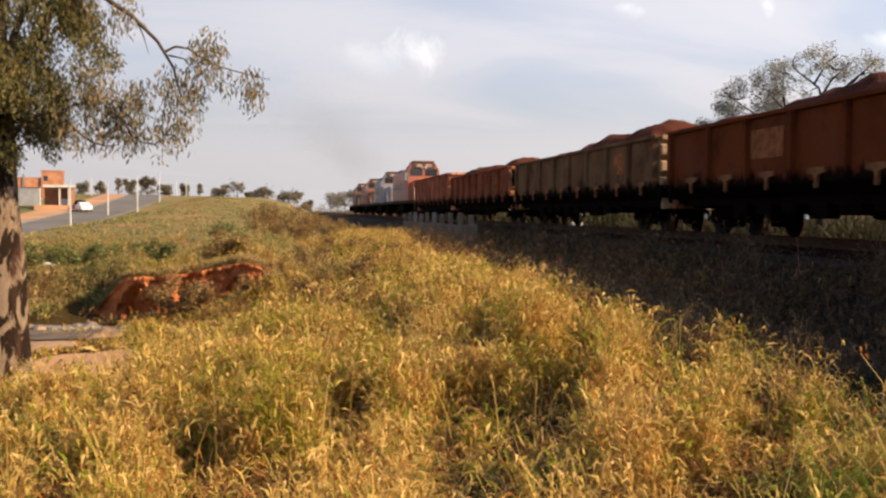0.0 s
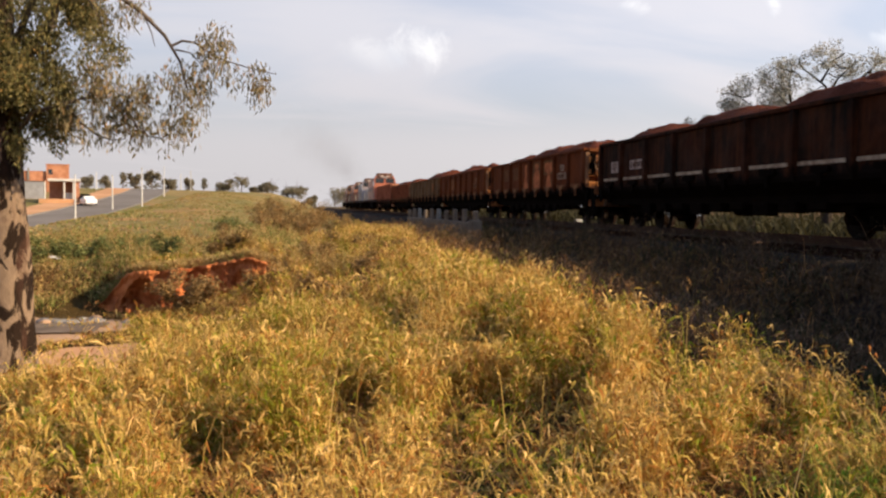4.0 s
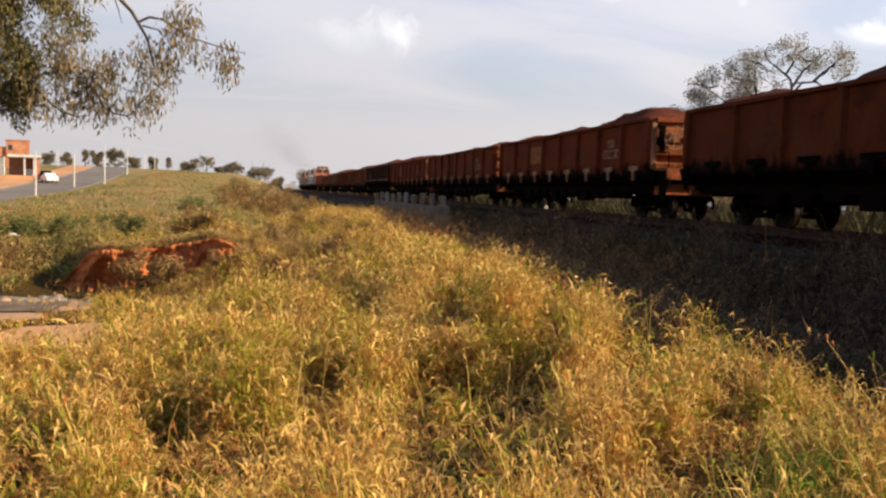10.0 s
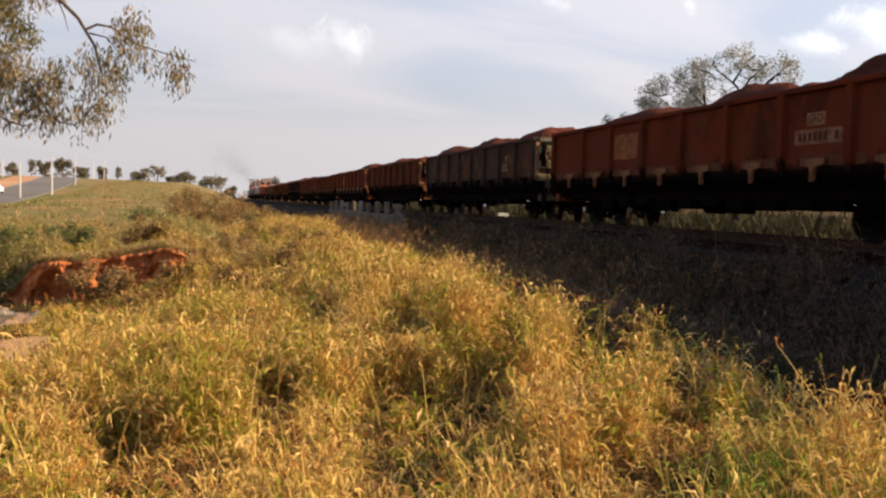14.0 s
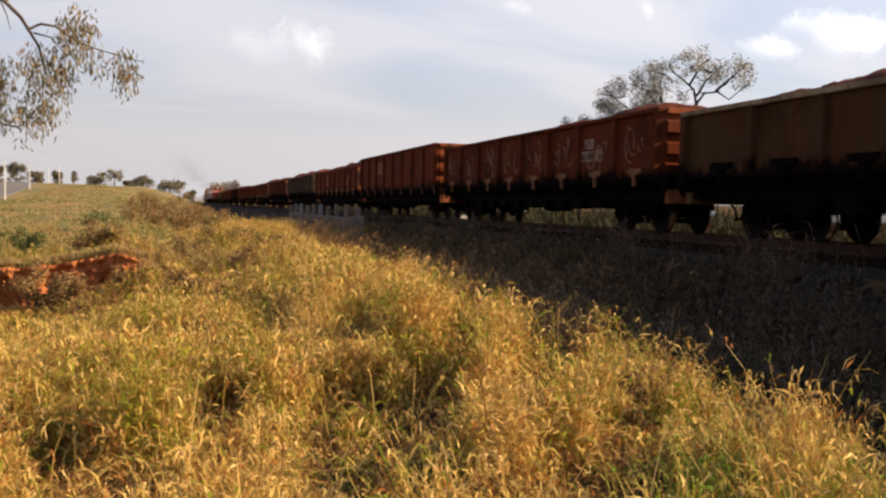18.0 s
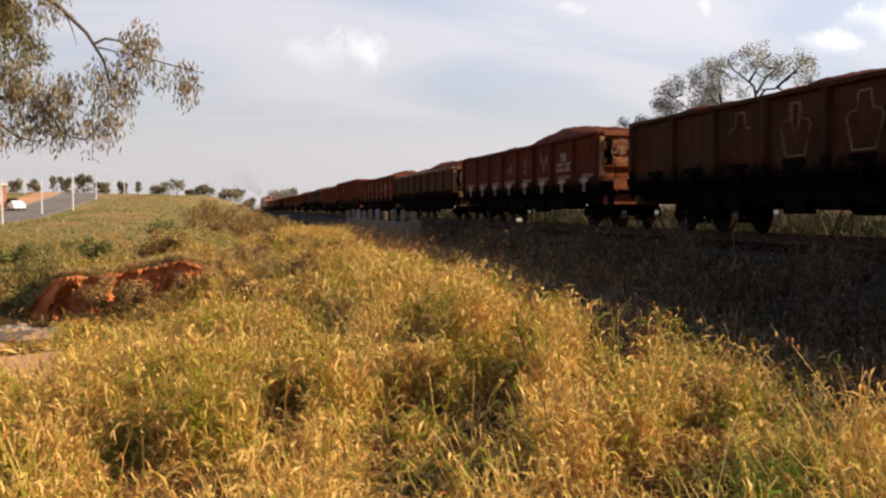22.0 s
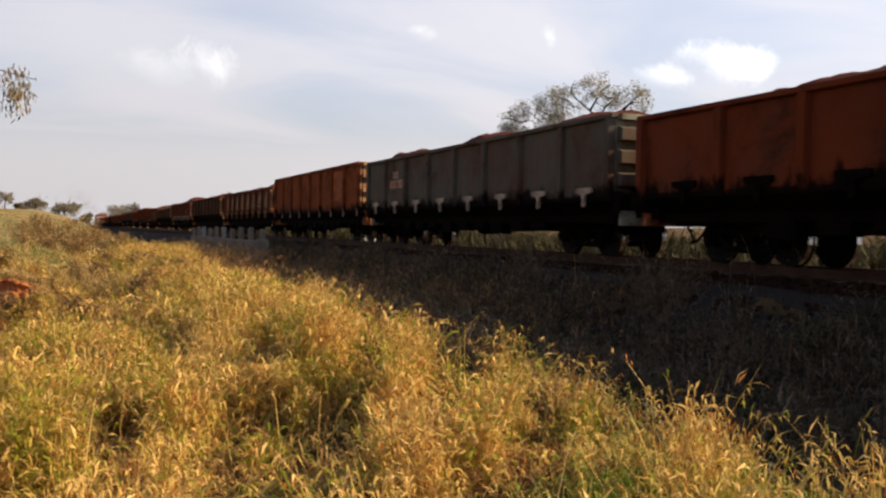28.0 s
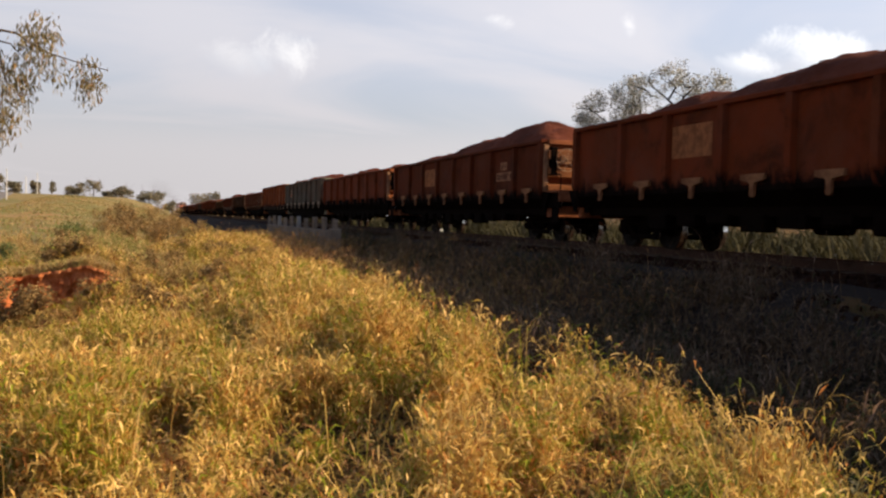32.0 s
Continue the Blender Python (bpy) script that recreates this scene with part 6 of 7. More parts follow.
def build_big_tree():
    """The old eucalypt: thick mottled trunk, drooping limbs that reach out over the grass."""
    rng = random.Random(77)
    rs = np.random.RandomState(77)
    bx, by = -4.05, 12.9
    bz = float(height(bx, by)) - 0.15
    th = empty_thing("eucalyptus_tree", "old eucalyptus with mottled peeling bark and drooping grey-green leaves", "tree", m=Matrix.Translation((bx, by, bz)))
    bm = bmesh.new()
    pts = [(0, 0, 0), (0.02, 0, 0.25), (0.05, 0, 0.9), (0.06, 0, 1.8), (0.02, 0, 2.7), (-0.02, 0.05, 3.6), (-0.1, 0.1, 5.0), (-0.1, 0.2, 7.0), (0, 0.3, 9.0)]
    tube(bm, pts, [0.58, 0.44, 0.355, 0.30, 0.27, 0.26, 0.24, 0.2, 0.12], 18)
    for v in bm.verts:
        if v.co.z > 0.0:
            k = noise.noise(Vector((v.co.x * 4, v.co.y * 4, v.co.z * 1.1))) * 0.07
            v.co.x *= 1 + k
            v.co.y *= 1 + k
    bmesh.ops.subdivide_edges(bm, edges=bm.edges, cuts=1, use_grid_fill=True)
    trunk = part("trunk", bm, "bark", th)
    trunk.data.shade_smooth()
    tips, hanging = [], []

    def limb(points, r0, twigs, sub, name="limb", drop=0.5):
        b2 = bmesh.new()
        p = [Vector(q) for q in points]
        rad = [r0 * (1 - 0.75 * i / (len(p) - 1)) for i in range(len(p))]
        tube(b2, p, rad, 7)
        for _ in range(twigs):
            i = rng.randint(1, len(p) - 1)
            s = p[i - 1].lerp(p[i], rng.random())
            grow(b2, s, (rng.uniform(-1, 1), rng.uniform(-1, 1), rng.uniform(-1.0, 0.3)), rng.uniform(*sub), rad[i] * 0.4, 1, rng, tips, -drop, 2, 0.3)
        part(name, b2, "twig", th)

    # guide lines for the limbs, relative to the foot of the trunk
    limb([(0.1, 0, 4.6), (0.5, -0.3, 5.35), (1.0, -0.5, 5.62), (1.5, -0.5, 5.50), (1.9, -0.5, 5.24), (2.22, -0.5, 4.92), (2.42, -0.5, 4.58), (2.52, -0.5, 4.2)], 0.05, 0, (0.2, 0.3))
    limb([(2.3, -0.5, 4.78), (2.45, -0.5, 4.86), (2.62, -0.5, 4.84), (2.76, -0.5, 4.74), (3.0, -0.5, 4.62), (3.3, -0.5, 4.54), (3.68, -0.5, 4.46)], 0.02, 0, (0.2, 0.3))
    limb([(2.36, -0.5, 4.74), (2.56, -0.5, 4.70), (2.74, -0.5, 4.5)], 0.014, 0, (0.2, 0.3))
    limb([(1.1, -0.5, 5.62), (1.3, -0.5, 5.25), (1.45, -0.5, 5.0)], 0.016, 0, (0.2, 0.3))
    limb([(1.95, -0.5, 5.2), (2.05, -0.5, 4.95), (2.1, -0.5, 4.75)], 0.012, 0, (0.2, 0.3))
    limb([(0.1, 0, 3.5), (0.53, -0.4, 3.86), (0.89, -0.5, 3.95), (1.18, -0.5, 4.05), (1.55, -0.5, 4.15)], 0.04, 1, (0.2, 0.3))
    limb([(0.95, -0.5, 3.96), (1.14, -0.5, 3.72), (1.36, -0.5, 3.55), (1.55, -0.5, 3.50), (1.7, -0.5, 3.52)], 0.02, 0, (0.2, 0.4))
    limb([(1.75, -0.5, 3.9), (1.87, -0.5, 3.66), (2.02, -0.5, 3.56), (2.18, -0.5, 3.54), (2.30, -0.5, 3.62), (2.36, -0.5, 3.85)], 0.016, 0, (0.2, 0.4))
    limb([(0.1, 0, 3.3), (0.4, -0.3, 3.5), (0.7, -0.3, 3.6), (1.0, -0.3, 3.75)], 0.015, 0, (0.2, 0.3))
    limb([(-0.1, 0, 4.2), (-0.8, -0.2, 4.9), (-1.7, -0.2, 5.1), (-2.6, 0, 5.0)], 0.08, 12, (0.6, 1.2))
    limb([(0, 0, 4.2), (0.5, 0.5, 5.2), (0.9, 0.4, 6.2), (1.5, 0, 7.0)], 0.1, 12, (0.6, 1.3))
    limb([(0, 0, 5.0), (-0.8, -0.4, 6.0), (-1.5, -0.6, 7.0)], 0.1, 10, (0.7, 1.4))

    def spray(n, x0, x1, z0, z1):
        """Hanging leaf sprays in an upright patch of the crown."""
        for _ in range(n):
            u, v = rng.uniform(-0.9, 0.9), rng.uniform(-0.8, 0.8)
            hanging.append(Vector(((x0 + x1) / 2 + u * (x1 - x0) / 2, -0.5 + rng.uniform(-0.25, 0.25), (z0 + z1) / 2 + v * (z1 - z0) / 2)))

    spray(14, 2.2, 2.8, 3.95, 4.5)
    spray(8, 2.2, 2.65, 3.45, 3.95)
    spray(12, 0.9, 2.0, 3.5, 3.95)
    spray(10, 2.66, 3.08, 4.35, 5.0)
    spray(8, 3.0, 3.62, 4.12, 4.55)
    spray(28, 1.2, 2.1, 3.85, 4.55)
    spray(4, 1.6, 1.9, 3.6, 3.85)
    spray(4, 0.8, 1.2, 3.6, 3.85)
    spray(12, 1.2, 2.0, 5.05, 5.8)
    for _ in range(140):
        tips.append(Vector((rng.uniform(-1.9, 1.3), rng.uniform(-1.1, 0.3), rng.uniform(3.95, 5.9))))
    for _ in range(36):
        tips.append(Vector((rng.gauss(-0.1, 0.5), rng.uniform(-0.8, -0.35), rng.uniform(4.0, 4.5))))
    for _ in range(150):
        tips.append(Vector((rng.uniform(-1.9, 0.75), rng.uniform(-0.6, 1.3), rng.uniform(4.3, 6.4))))
    for _ in range(80):
        tips.append(Vector((rng.uniform(-2.2, 1.4), rng.uniform(-1.1, 1.2), rng.uniform(5.6, 8.8))))
    me = leaves_mesh("crown", [tuple(t) for t in tips], 84, 0.16, 0.075, 0.022, rs, 0.85, 1.6)
    me.materials.append(M["eucalypt"])
    part("crown", me, None, th)
    me = leaves_mesh("leaf_sprays", [tuple(t) for t in hanging], 52, 0.19, 0.105, 0.021, rs, 0.95, 1.5)
    me.materials.append(M["drooping"])
    part("leaf_sprays", me, None, th, "thin grey-brown hanging leaves")


build_big_tree()


def build_savanna_tree():
    """Open spreading crown on dark crooked limbs, behind the track."""
    rng = random.Random(14)
    rs = np.random.RandomState(14)
    az, d = radians(32.6), 38.0
    bx, by = d * math.sin(az), d * math.cos(az)
    ex, ey = math.cos(az), -math.sin(az)
    z = float(height(bx, by)) - 0.1
    th = empty_thing("savanna_tree", "spreading grey-green savanna tree with dark crooked limbs", "tree", "", Matrix.Translation((bx, by, z)))

    def at(u, h, w=0.0):
        u = u * 0.93 + 0.12
        return Vector((u * ex + w * ey, u * ey - w * ex, h - z))

    bm = bmesh.new()
    tube(bm, [at(0.1, z), at(0.05, 2.0), at(-0.1, 4.0), at(0.0, 6.0)], [0.28, 0.20, 0.15, 0.09], 10)
    part("trunk", bm, "darkbark", th)
    lines = [[(0, 6.0), (0.35, 6.45), (0.9, 6.5), (1.4, 6.2), (2.0, 6.7)], [(0, 6.0), (-0.12, 6.6), (-0.6, 7.0), (-1.0, 7.3), (-1.2, 7.6)], [(0, 6.3), (0.35, 6.9), (0.8, 7.3), (1.0, 7.6)],
             [(-0.05, 4.6), (-0.9, 5.4), (-1.7, 6.0), (-2.4, 6.8)], [(-0.08, 4.2), (-1.3, 4.9), (-2.6, 5.6), (-3.6, 6.3)], [(0.8, 6.5), (1.4, 7.0), (1.9, 7.4)], [(-0.3, 6.8), (0.0, 7.3), (0.1, 7.6)], [(-1.4, 5.7), (-1.6, 6.6), (-1.5, 7.3)]]
    for ln in lines:
        b2 = bmesh.new()
        w = rng.uniform(-0.7, 0.7)
        p = [at(u, h, w * i / len(ln)) for i, (u, h) in enumerate(ln)]
        tube(b2, p, [0.058 * (1 - 0.7 * i / (len(p) - 1)) for i in range(len(p))], 6)
        junk = []
        for _ in range(4):
            i = rng.randint(1, len(p) - 1)
            grow(b2, p[i], (rng.uniform(-1, 1), rng.uniform(-1, 1), rng.uniform(-0.5, 0.3)), rng.uniform(0.3, 0.6), 0.03, 1, rng, junk, 0.0, 2, 0.35)
        part("limb", b2, "darkbark", th)
    tips = []
    for u, h, ru, rh, n in ((-2.9, 6.2, 1.45, 0.95, 95), (-1.6, 7.05, 1.1, 0.75, 55), (-0.2, 7.7, 0.95, 0.45, 26), (1.2, 7.45, 0.9, 0.40, 26), (1.95, 7.1, 0.45, 0.55, 16), (-1.2, 6.0, 1.2, 0.6, 40), (0.3, 7.1, 0.8, 0.5, 9), (-3.9, 5.7, 0.6, 0.5, 18)):
        for _ in range(int(n * 0.75)):
            a, q = rng.uniform(0, 6.283), rng.random() ** 0.45
            tips.append(at(u + ru * q * math.cos(a), h + rh * q * math.sin(a), rng.uniform(-1.1, 1.1)))
    me = leaves_mesh("crown", [tuple(t) for t in tips], 62, 0.34, 0.105, 0.046, rs, 0.2, 0.8)
    me.materials.append(M["greytree"])
    part("crown", me, None, th)


build_savanna_tree()
tree("small_scrub_tree", (16.5, 34.1), "small grey-green scrub tree behind the track", 4.2, 0.09, 5, 0.85, 1, "greytree", 28, 0.30, (0.13, 0.065), 8, bark="darkbark")


def bush(at, size, mat, seed, label, group):
    """A low bush: several thin stems and a loose crown."""
    rng = random.Random(seed)
    rs = np.random.RandomState(seed)
    z = float(height(at[0], at[1])) - 0.05
    th = empty_thing("bush", label, "bush", group, Matrix.Translation((at[0], at[1], z)))
    tips = []
    for k in range(5):
        bm = bmesh.new()
        a = rng.uniform(0, 6.28)
        grow(bm, (0, 0, 0), (math.cos(a) * 0.7, math.sin(a) * 0.7, 1), size * rng.uniform(0.6, 1.0), 0.02 * size, 1, rng, tips, 0.1, 2, 0.3)
        part("stem", bm, "twig", th)
    me = leaves_mesh("crown", [tuple(t) for t in tips], 26, 0.24 * size, 0.10 * size ** 0.5, 0.045 * size ** 0.5, rs, 0.2, 0.8)
    me.materials.append(M[mat])
    part("crown", me, None, th)


def build_far_side():
    """Low scrub beyond the track, seen under and between the wagons."""
    rs = np.random.RandomState(31)
    n = 500
    x, y = 15.8 + 14 * rs.uniform(0, 1, n) ** 2, rs.uniform(4, 150, n)
    c = np.stack([x, y, height(x, y) + rs.uniform(0.1, 1.75, n)], 1)
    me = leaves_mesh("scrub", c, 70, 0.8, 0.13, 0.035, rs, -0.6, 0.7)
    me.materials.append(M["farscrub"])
    tagged(new("scrub", me), "low dull green scrub beyond the track", "scrub", kind="stuff")


build_far_side()


def build_bushes():
    rows = [(-5.9, 24.0, 0.6, "bush"), (-5.2, 24.6, 0.55, "bush"), (-4.7, 24.0, 0.5, "bush"), (-3.7, 25.2, 0.6, "bush"), (-6.6, 23.6, 0.6, "bush"), (-7.2, 24.5, 0.6, "bush"), (-5.6, 25.6, 0.55, "bush"),
            (-4.2, 27.0, 0.5, "bush"), (-3.6, 44.0, 0.8, "bush"), (-2.9, 46.0, 0.7, "bush"), (-2.0, 22.9, 0.6, "drybush"), (-1.5, 23.1, 0.55, "drybush"),
            (-2.45, 19.4, 0.75, "drybush"), (-2.15, 19.2, 0.65, "drybush"), (-0.6, 18.5, 0.6, "drybush"), (0.5, 23.5, 0.7, "drybush"), (0.2, 36, 0.9, "drybush"), (1.2, 31, 0.7, "drybush"),
            (0.2, 50, 1.2, "drybush"), (0.9, 55, 1.3, "drybush"), (-0.9, 33, 0.8, "drybush"), (-1.6, 58, 1.5, "drybush"), (-0.6, 60, 1.4, "drybush"), (1.4, 58, 1.4, "drybush"), (-2.6, 62, 1.3, "drybush"), (2.0, 44, 1.0, "drybush"), (0.9, 14.2, 0.42, "drybush"), (1.3, 17.5, 0.5, "drybush"), (0.2, 15.8, 0.45, "drybush"), (2.3, 22.5, 0.6, "drybush"), (1.6, 26.5, 0.7, "drybush"), (-1.2, 40, 0.9, "drybush")]
    for i, (x, y, s, m) in enumerate(rows):
        bush((x, y), s, m, 300 + i, "low green weedy bush in the grass" if m == "bush" else "dry brown scrubby bush in the grass", "bushes of the field")


build_bushes()


def ridge_tree(az, d, wide, top, open_crown, seed):
    """A rounded tree on the ridge, its crown reaching nearly to the ground."""
    rng = random.Random(seed)
    rs = np.random.RandomState(seed)
    x, y = d * math.sin(radians(az)), d * math.cos(radians(az))
    z = float(height(x, y)) - 0.2
    h = max(top - z, 2.0)
    th = empty_thing("distant_tree", "hazy open-crowned tree on the far ridge" if open_crown else "hazy rounded dull green tree on the far ridge", "tree", "trees on the far ridge", Matrix.Translation((x, y, z)))
    bm = bmesh.new()
    tube(bm, [(0, 0, 0), (rng.uniform(-0.2, 0.2), 0, h * 0.35), (rng.uniform(-0.4, 0.4), 0, h * 0.7)], [0.16, 0.12, 0.06], 7)
    junk = []
    for k in range(4):
        a = rng.uniform(0, 6.28)
        grow(bm, (0, 0, h * rng.uniform(0.25, 0.5)), (math.cos(a), math.sin(a), 0.7), wide * 0.4, 0.07, 1, rng, junk, 0.1, 2, 0.3)
    part("trunk", bm, "twig", th)
    tips = []
    lobes = [(rng.uniform(-0.30, 0.30) * wide, rng.uniform(-0.3, 0.3) * wide, h * rng.uniform(0.42, 0.80)) for _ in range(7)]
    for cx, cy, cz in lobes:
        for _ in range(8 if open_crown else 24):
            o = Vector((rng.gauss(0, 1), rng.gauss(0, 1), rng.gauss(0, 1))).normalized() * rng.random() ** 0.4
            tips.append((cx + o.x * wide * 0.22, cy + o.y * wide * 0.22, cz + o.z * h * 0.17))
    for _ in range(8 if open_crown else 40):
        tips.append((rng.uniform(-0.4, 0.4) * wide, rng.uniform(-0.3, 0.3) * wide, h * rng.uniform(0.05, 0.45)))
    me = leaves_mesh("crown", tips, 16, wide * 0.09, 0.40, 0.24, rs, 0.2, 0.8)
    me.materials.append(M["farleaf"])
    part("crown", me, None, th)


def build_far_trees():
    rows = [(-10.6, 252, 2.6, 10.6, 1), (-9.9, 254, 3.2, 10.7, 0), (-8.9, 256, 4.6, 11.4, 0), (-7.9, 258, 4.8, 8.9, 0), (-6.7, 258, 2.8, 10.1, 0), (-5.8, 300, 2.8, 11.6, 1), (-4.6, 252, 5.6, 9.1, 0), (-3.5, 254, 6.2, 10.8, 1),
            (-1.9, 244, 6.6, 8.2, 0), (-0.3, 240, 8.0, 7.2, 0), (-11.6, 300, 4.0, 11.0, 0), (2.4, 330, 10.5, 9.2, 0), (3.3, 335, 7.0, 10.2, 0), (-12.6, 310, 5.0, 11.5, 0), (0.9, 246, 4.0, 5.0, 0), (-2.7, 262, 3.0, 7.2, 0)]
    for i, (az, d, w, top, o) in enumerate(rows):
        ridge_tree(az, d, w, top, o, 500 + i)


build_far_trees()


# ---------- eroded bank ----------
def build_bank():
    """Low scarp cut by rain: fluted face of raw earth under an overhanging lip of turf."""
    rs = np.random.RandomState(9)
    nx, nz = 260, 34
    xs = np.linspace(-4.75, 0.1, nx)
    line = 21.35 + 0.5 * np.sin(xs * 0.9) + 0.25 * np.sin(xs * 2.3)
    z0 = height(xs, line - 1.3) - 0.12
    z1 = height(xs, line + 0.9) + 0.02 - 0.10 * sstep(-3.3, -4.7, xs) - 0.10 * sstep(-0.6, 0.1, xs)
    z1 = z0 + (z1 - z0) * (1 - 0.75 * sstep(-3.7, -4.7, xs)) * (1 - 0.7 * sstep(-0.8, 0.1, xs))
    z1 = z1 + np.array([0.05 * noise.noise(Vector((q * 1.6, 0.0, 3.0))) + 0.03 * noise.noise(Vector((q * 5.0, 0.0, 8.0))) for q in xs])
    # hollows washed out of the face: middle, height, half width, half height, depth
    hollows = [(-3.45, 0.40, 0.45, 0.45, 0.55), (-2.35, 0.50, 0.28, 0.35, 0.35), (-1.25, 0.40, 0.20, 0.35, 0.25), (-0.55, 0.45, 0.25, 0.40, 0.28)]
    v = np.zeros((nz, nx, 3))
    for j in range(nz):
        t = j / (nz - 2) if j < nz - 1 else 1.0
        flute = np.array([0.20 * noise.noise(Vector((q * 3.1, t * 1.1, 11.0))) + 0.13 * abs(noise.noise(Vector((q * 2.1, t * 0.5, 1.0)))) + 0.06 * abs(noise.noise(Vector((q * 6.3, t * 1.2, 4.0)))) + 0.06 * noise.noise(Vector((q * 12.0, t * 8.0, 5.0))) + 0.03 * noise.noise(Vector((q * 31.0, t * 19.0, 7.0))) for q in xs])
        dep = np.zeros(nx)
        for cx, ct, rx, rt, dd in hollows:
            dep = np.maximum(dep, dd * np.clip(1.4 * (1 - ((xs - cx + 1.1 * flute) / rx) ** 2 - ((t - ct + 0.8 * flute) / rt) ** 2), 0, 1) ** 0.6)
        foot = 0.55 * max(0.0, 0.3 - t) ** 1.2
        v[j, :, 0] = xs
        v[j, :, 1] = line - 0.80 + 0.10 * t - foot + flute + dep - 0.10 * float(sstep(0.86, 0.97, t))
        v[j, :, 2] = z0 + (z1 - z0) * min(t, 1.0) + 0.012 * rs.normal(0, 1, nx)
    v[-1, :, 1] += 1.3
    v[-1, :, 2] = z1 - 0.03
    i = (np.arange(nz - 1)[:, None] * nx + np.arange(nx - 1)[None, :]).ravel()
    me = fast_mesh("earth_bank", v.reshape(-1, 3), np.stack([i, i + 1, i + nx + 1, i + nx], 1), None)
    me.materials.append(M["earth"])
    tagged(new("earth_bank", me), "eroded bank of bare red earth with gullies", "earth bank", kind="structure")
    # turf on the lip and roots hanging from it
    n = 4200
    gx = rs.uniform(-4.6, 0.5, n)
    gy = 21.35 + 0.5 * np.sin(gx * 0.9) + 0.25 * np.sin(gx * 2.3) + rs.uniform(-0.60, 0.6, n)
    lip = np.interp(gx, xs, z1)
    plants("bank_turf", gx, gy, rs.uniform(0.04, 0.20, n), 6, 0.13, 0.014, "olivegrass", "dry grass hanging over the lip of the bank", rs, lip - 0.03)
    # bare earth at its foot
    n = 40
    bm = bmesh.new()
    mx, my = -5.3, 17.9
    c = bm.verts.new((mx, my, float(height(mx, my)) + 0.03))
    rows = []
    for f in (0.35, 0.7, 1.0):
        r = []
        for k in range(n):
            a = 2 * math.pi * k / n
            q = f * (1 + 0.12 * math.sin(3 * a) + 0.08 * math.sin(7 * a + 1))
            x, y = mx + 2.1 * q * math.cos(a), my + 2.2 * q * math.sin(a)
            r.append(bm.verts.new((x, y, float(height(x, y)) + (0.03 if f < 1 else -0.01))))
        rows.append(r)
    for k in range(n):
        j = (k + 1) % n
        bm.faces.new((c, rows[0][k], rows[0][j]))
        for a, b in zip(rows, rows[1:]):
            bm.faces.new((a[k], b[k], b[j], a[j]))
    ob = part("bare_earth", bm, "dust")
    tagged(ob, "trodden patch of bare tan earth at the foot of the bank", "bare earth", kind="structure")
    bm = bmesh.new()
    rows = []
    for j in range(7):
        y = 17.0 + j * 0.27
        w = 1.0 + 0.25 * math.sin(j * 1.7)
        rows.append([bm.verts.new((x, y, float(height(x, y)) + 0.06)) for x in (-6.8, -5.8, -4.8, -3.9 + 0.12 * w)])
    for a, b in zip(rows, rows[1:]):
        for i in range(3):
            bm.faces.new((a[i], a[i + 1], b[i + 1], b[i]))
    tagged(part("worn_paving", bm, "oldconcrete"), "dusty worn paving of a farm track", "paving", kind="structure")
    rng = random.Random(4)
    for k in range(26):
        x, y = rng.uniform(-5.2, -3.0), rng.uniform(18.6, 19.8)
        s = rng.uniform(0.12, 0.38)
        b2 = bmesh.new()
        bmesh.ops.create_icosphere(b2, subdivisions=2, radius=0.5, matrix=Matrix.LocRotScale((0, 0, 0), Euler((0, 0, rng.uniform(0, 3))), (s, s * 0.8, s * 0.45)))
        for v2 in b2.verts:
            v2.co *= 1 + noise.noise(v2.co * 9 + Vector((k, 0, 0))) * 0.4
        ob = part("rubble_lump", b2, "concrete" if k % 3 else "dust", None, "", (x, y, float(height(x, y)) + s * 0.1))
        tagged(ob, "broken lump of rubble on bare earth", "rubble", "rubble by the bank")


build_bank()


def build_soil():
    for px, py, rx, ry in SOIL:
        bm = bmesh.new()
        rows = []
        for f in (0.25, 0.6, 0.85, 1.05):
            r = []
            for k in range(28):
                a = 2 * math.pi * k / 28
                q = f * (1 + 0.16 * math.sin(2 * a + px) + 0.10 * math.sin(5 * a + py))
                x, y = px + rx * q * math.cos(a), py + ry * q * math.sin(a)
                r.append(bm.verts.new((x, y, float(height(x, y)) + (0.045 if f < 1 else -0.03))))
            rows.append(r)
        bm.faces.new(rows[0])
        for a, b in zip(rows, rows[1:]):
            for k in range(28):
                bm.faces.new((a[k], b[k], b[(k + 1) % 28], a[(k + 1) % 28]))
        tagged(part("soil_patch", bm, "tanearth"), "bare patch of orange-tan soil in the grass", "bare soil", kind="structure")


build_soil()


# ---------- the road and the buildings beyond the field ----------
def road_x(y):
    return -30.5 + 0.03 * (y - 106) - 0.00057 * (y - 106) ** 2 * (1 if y > 106 else 0)


def strip(name, x0, x1, lift, mat, ys):
    bm = bmesh.new()
    rows = []
    for y in ys:
        c = road_x(y)
        rows.append([bm.verts.new((c + x, y, max(float(height(c + x0, y)), float(height(c + x1, y)), float(height(c + (x0 + x1) / 2, y))) + lift)) for x in (x0, x1)]
                    + [bm.verts.new((c + x1, y, float(height(c + x1, y)) - 0.4)), bm.verts.new((c + x0, y, float(height(c + x0, y)) - 0.4))])
    for a, b in zip(rows, rows[1:]):
        for i in range(4):
            bm.faces.new((a[i], a[(i + 1) % 4], b[(i + 1) % 4], b[i]))
    bmesh.ops.recalc_face_normals(bm, faces=bm.faces)
    return part(name, bm, mat)


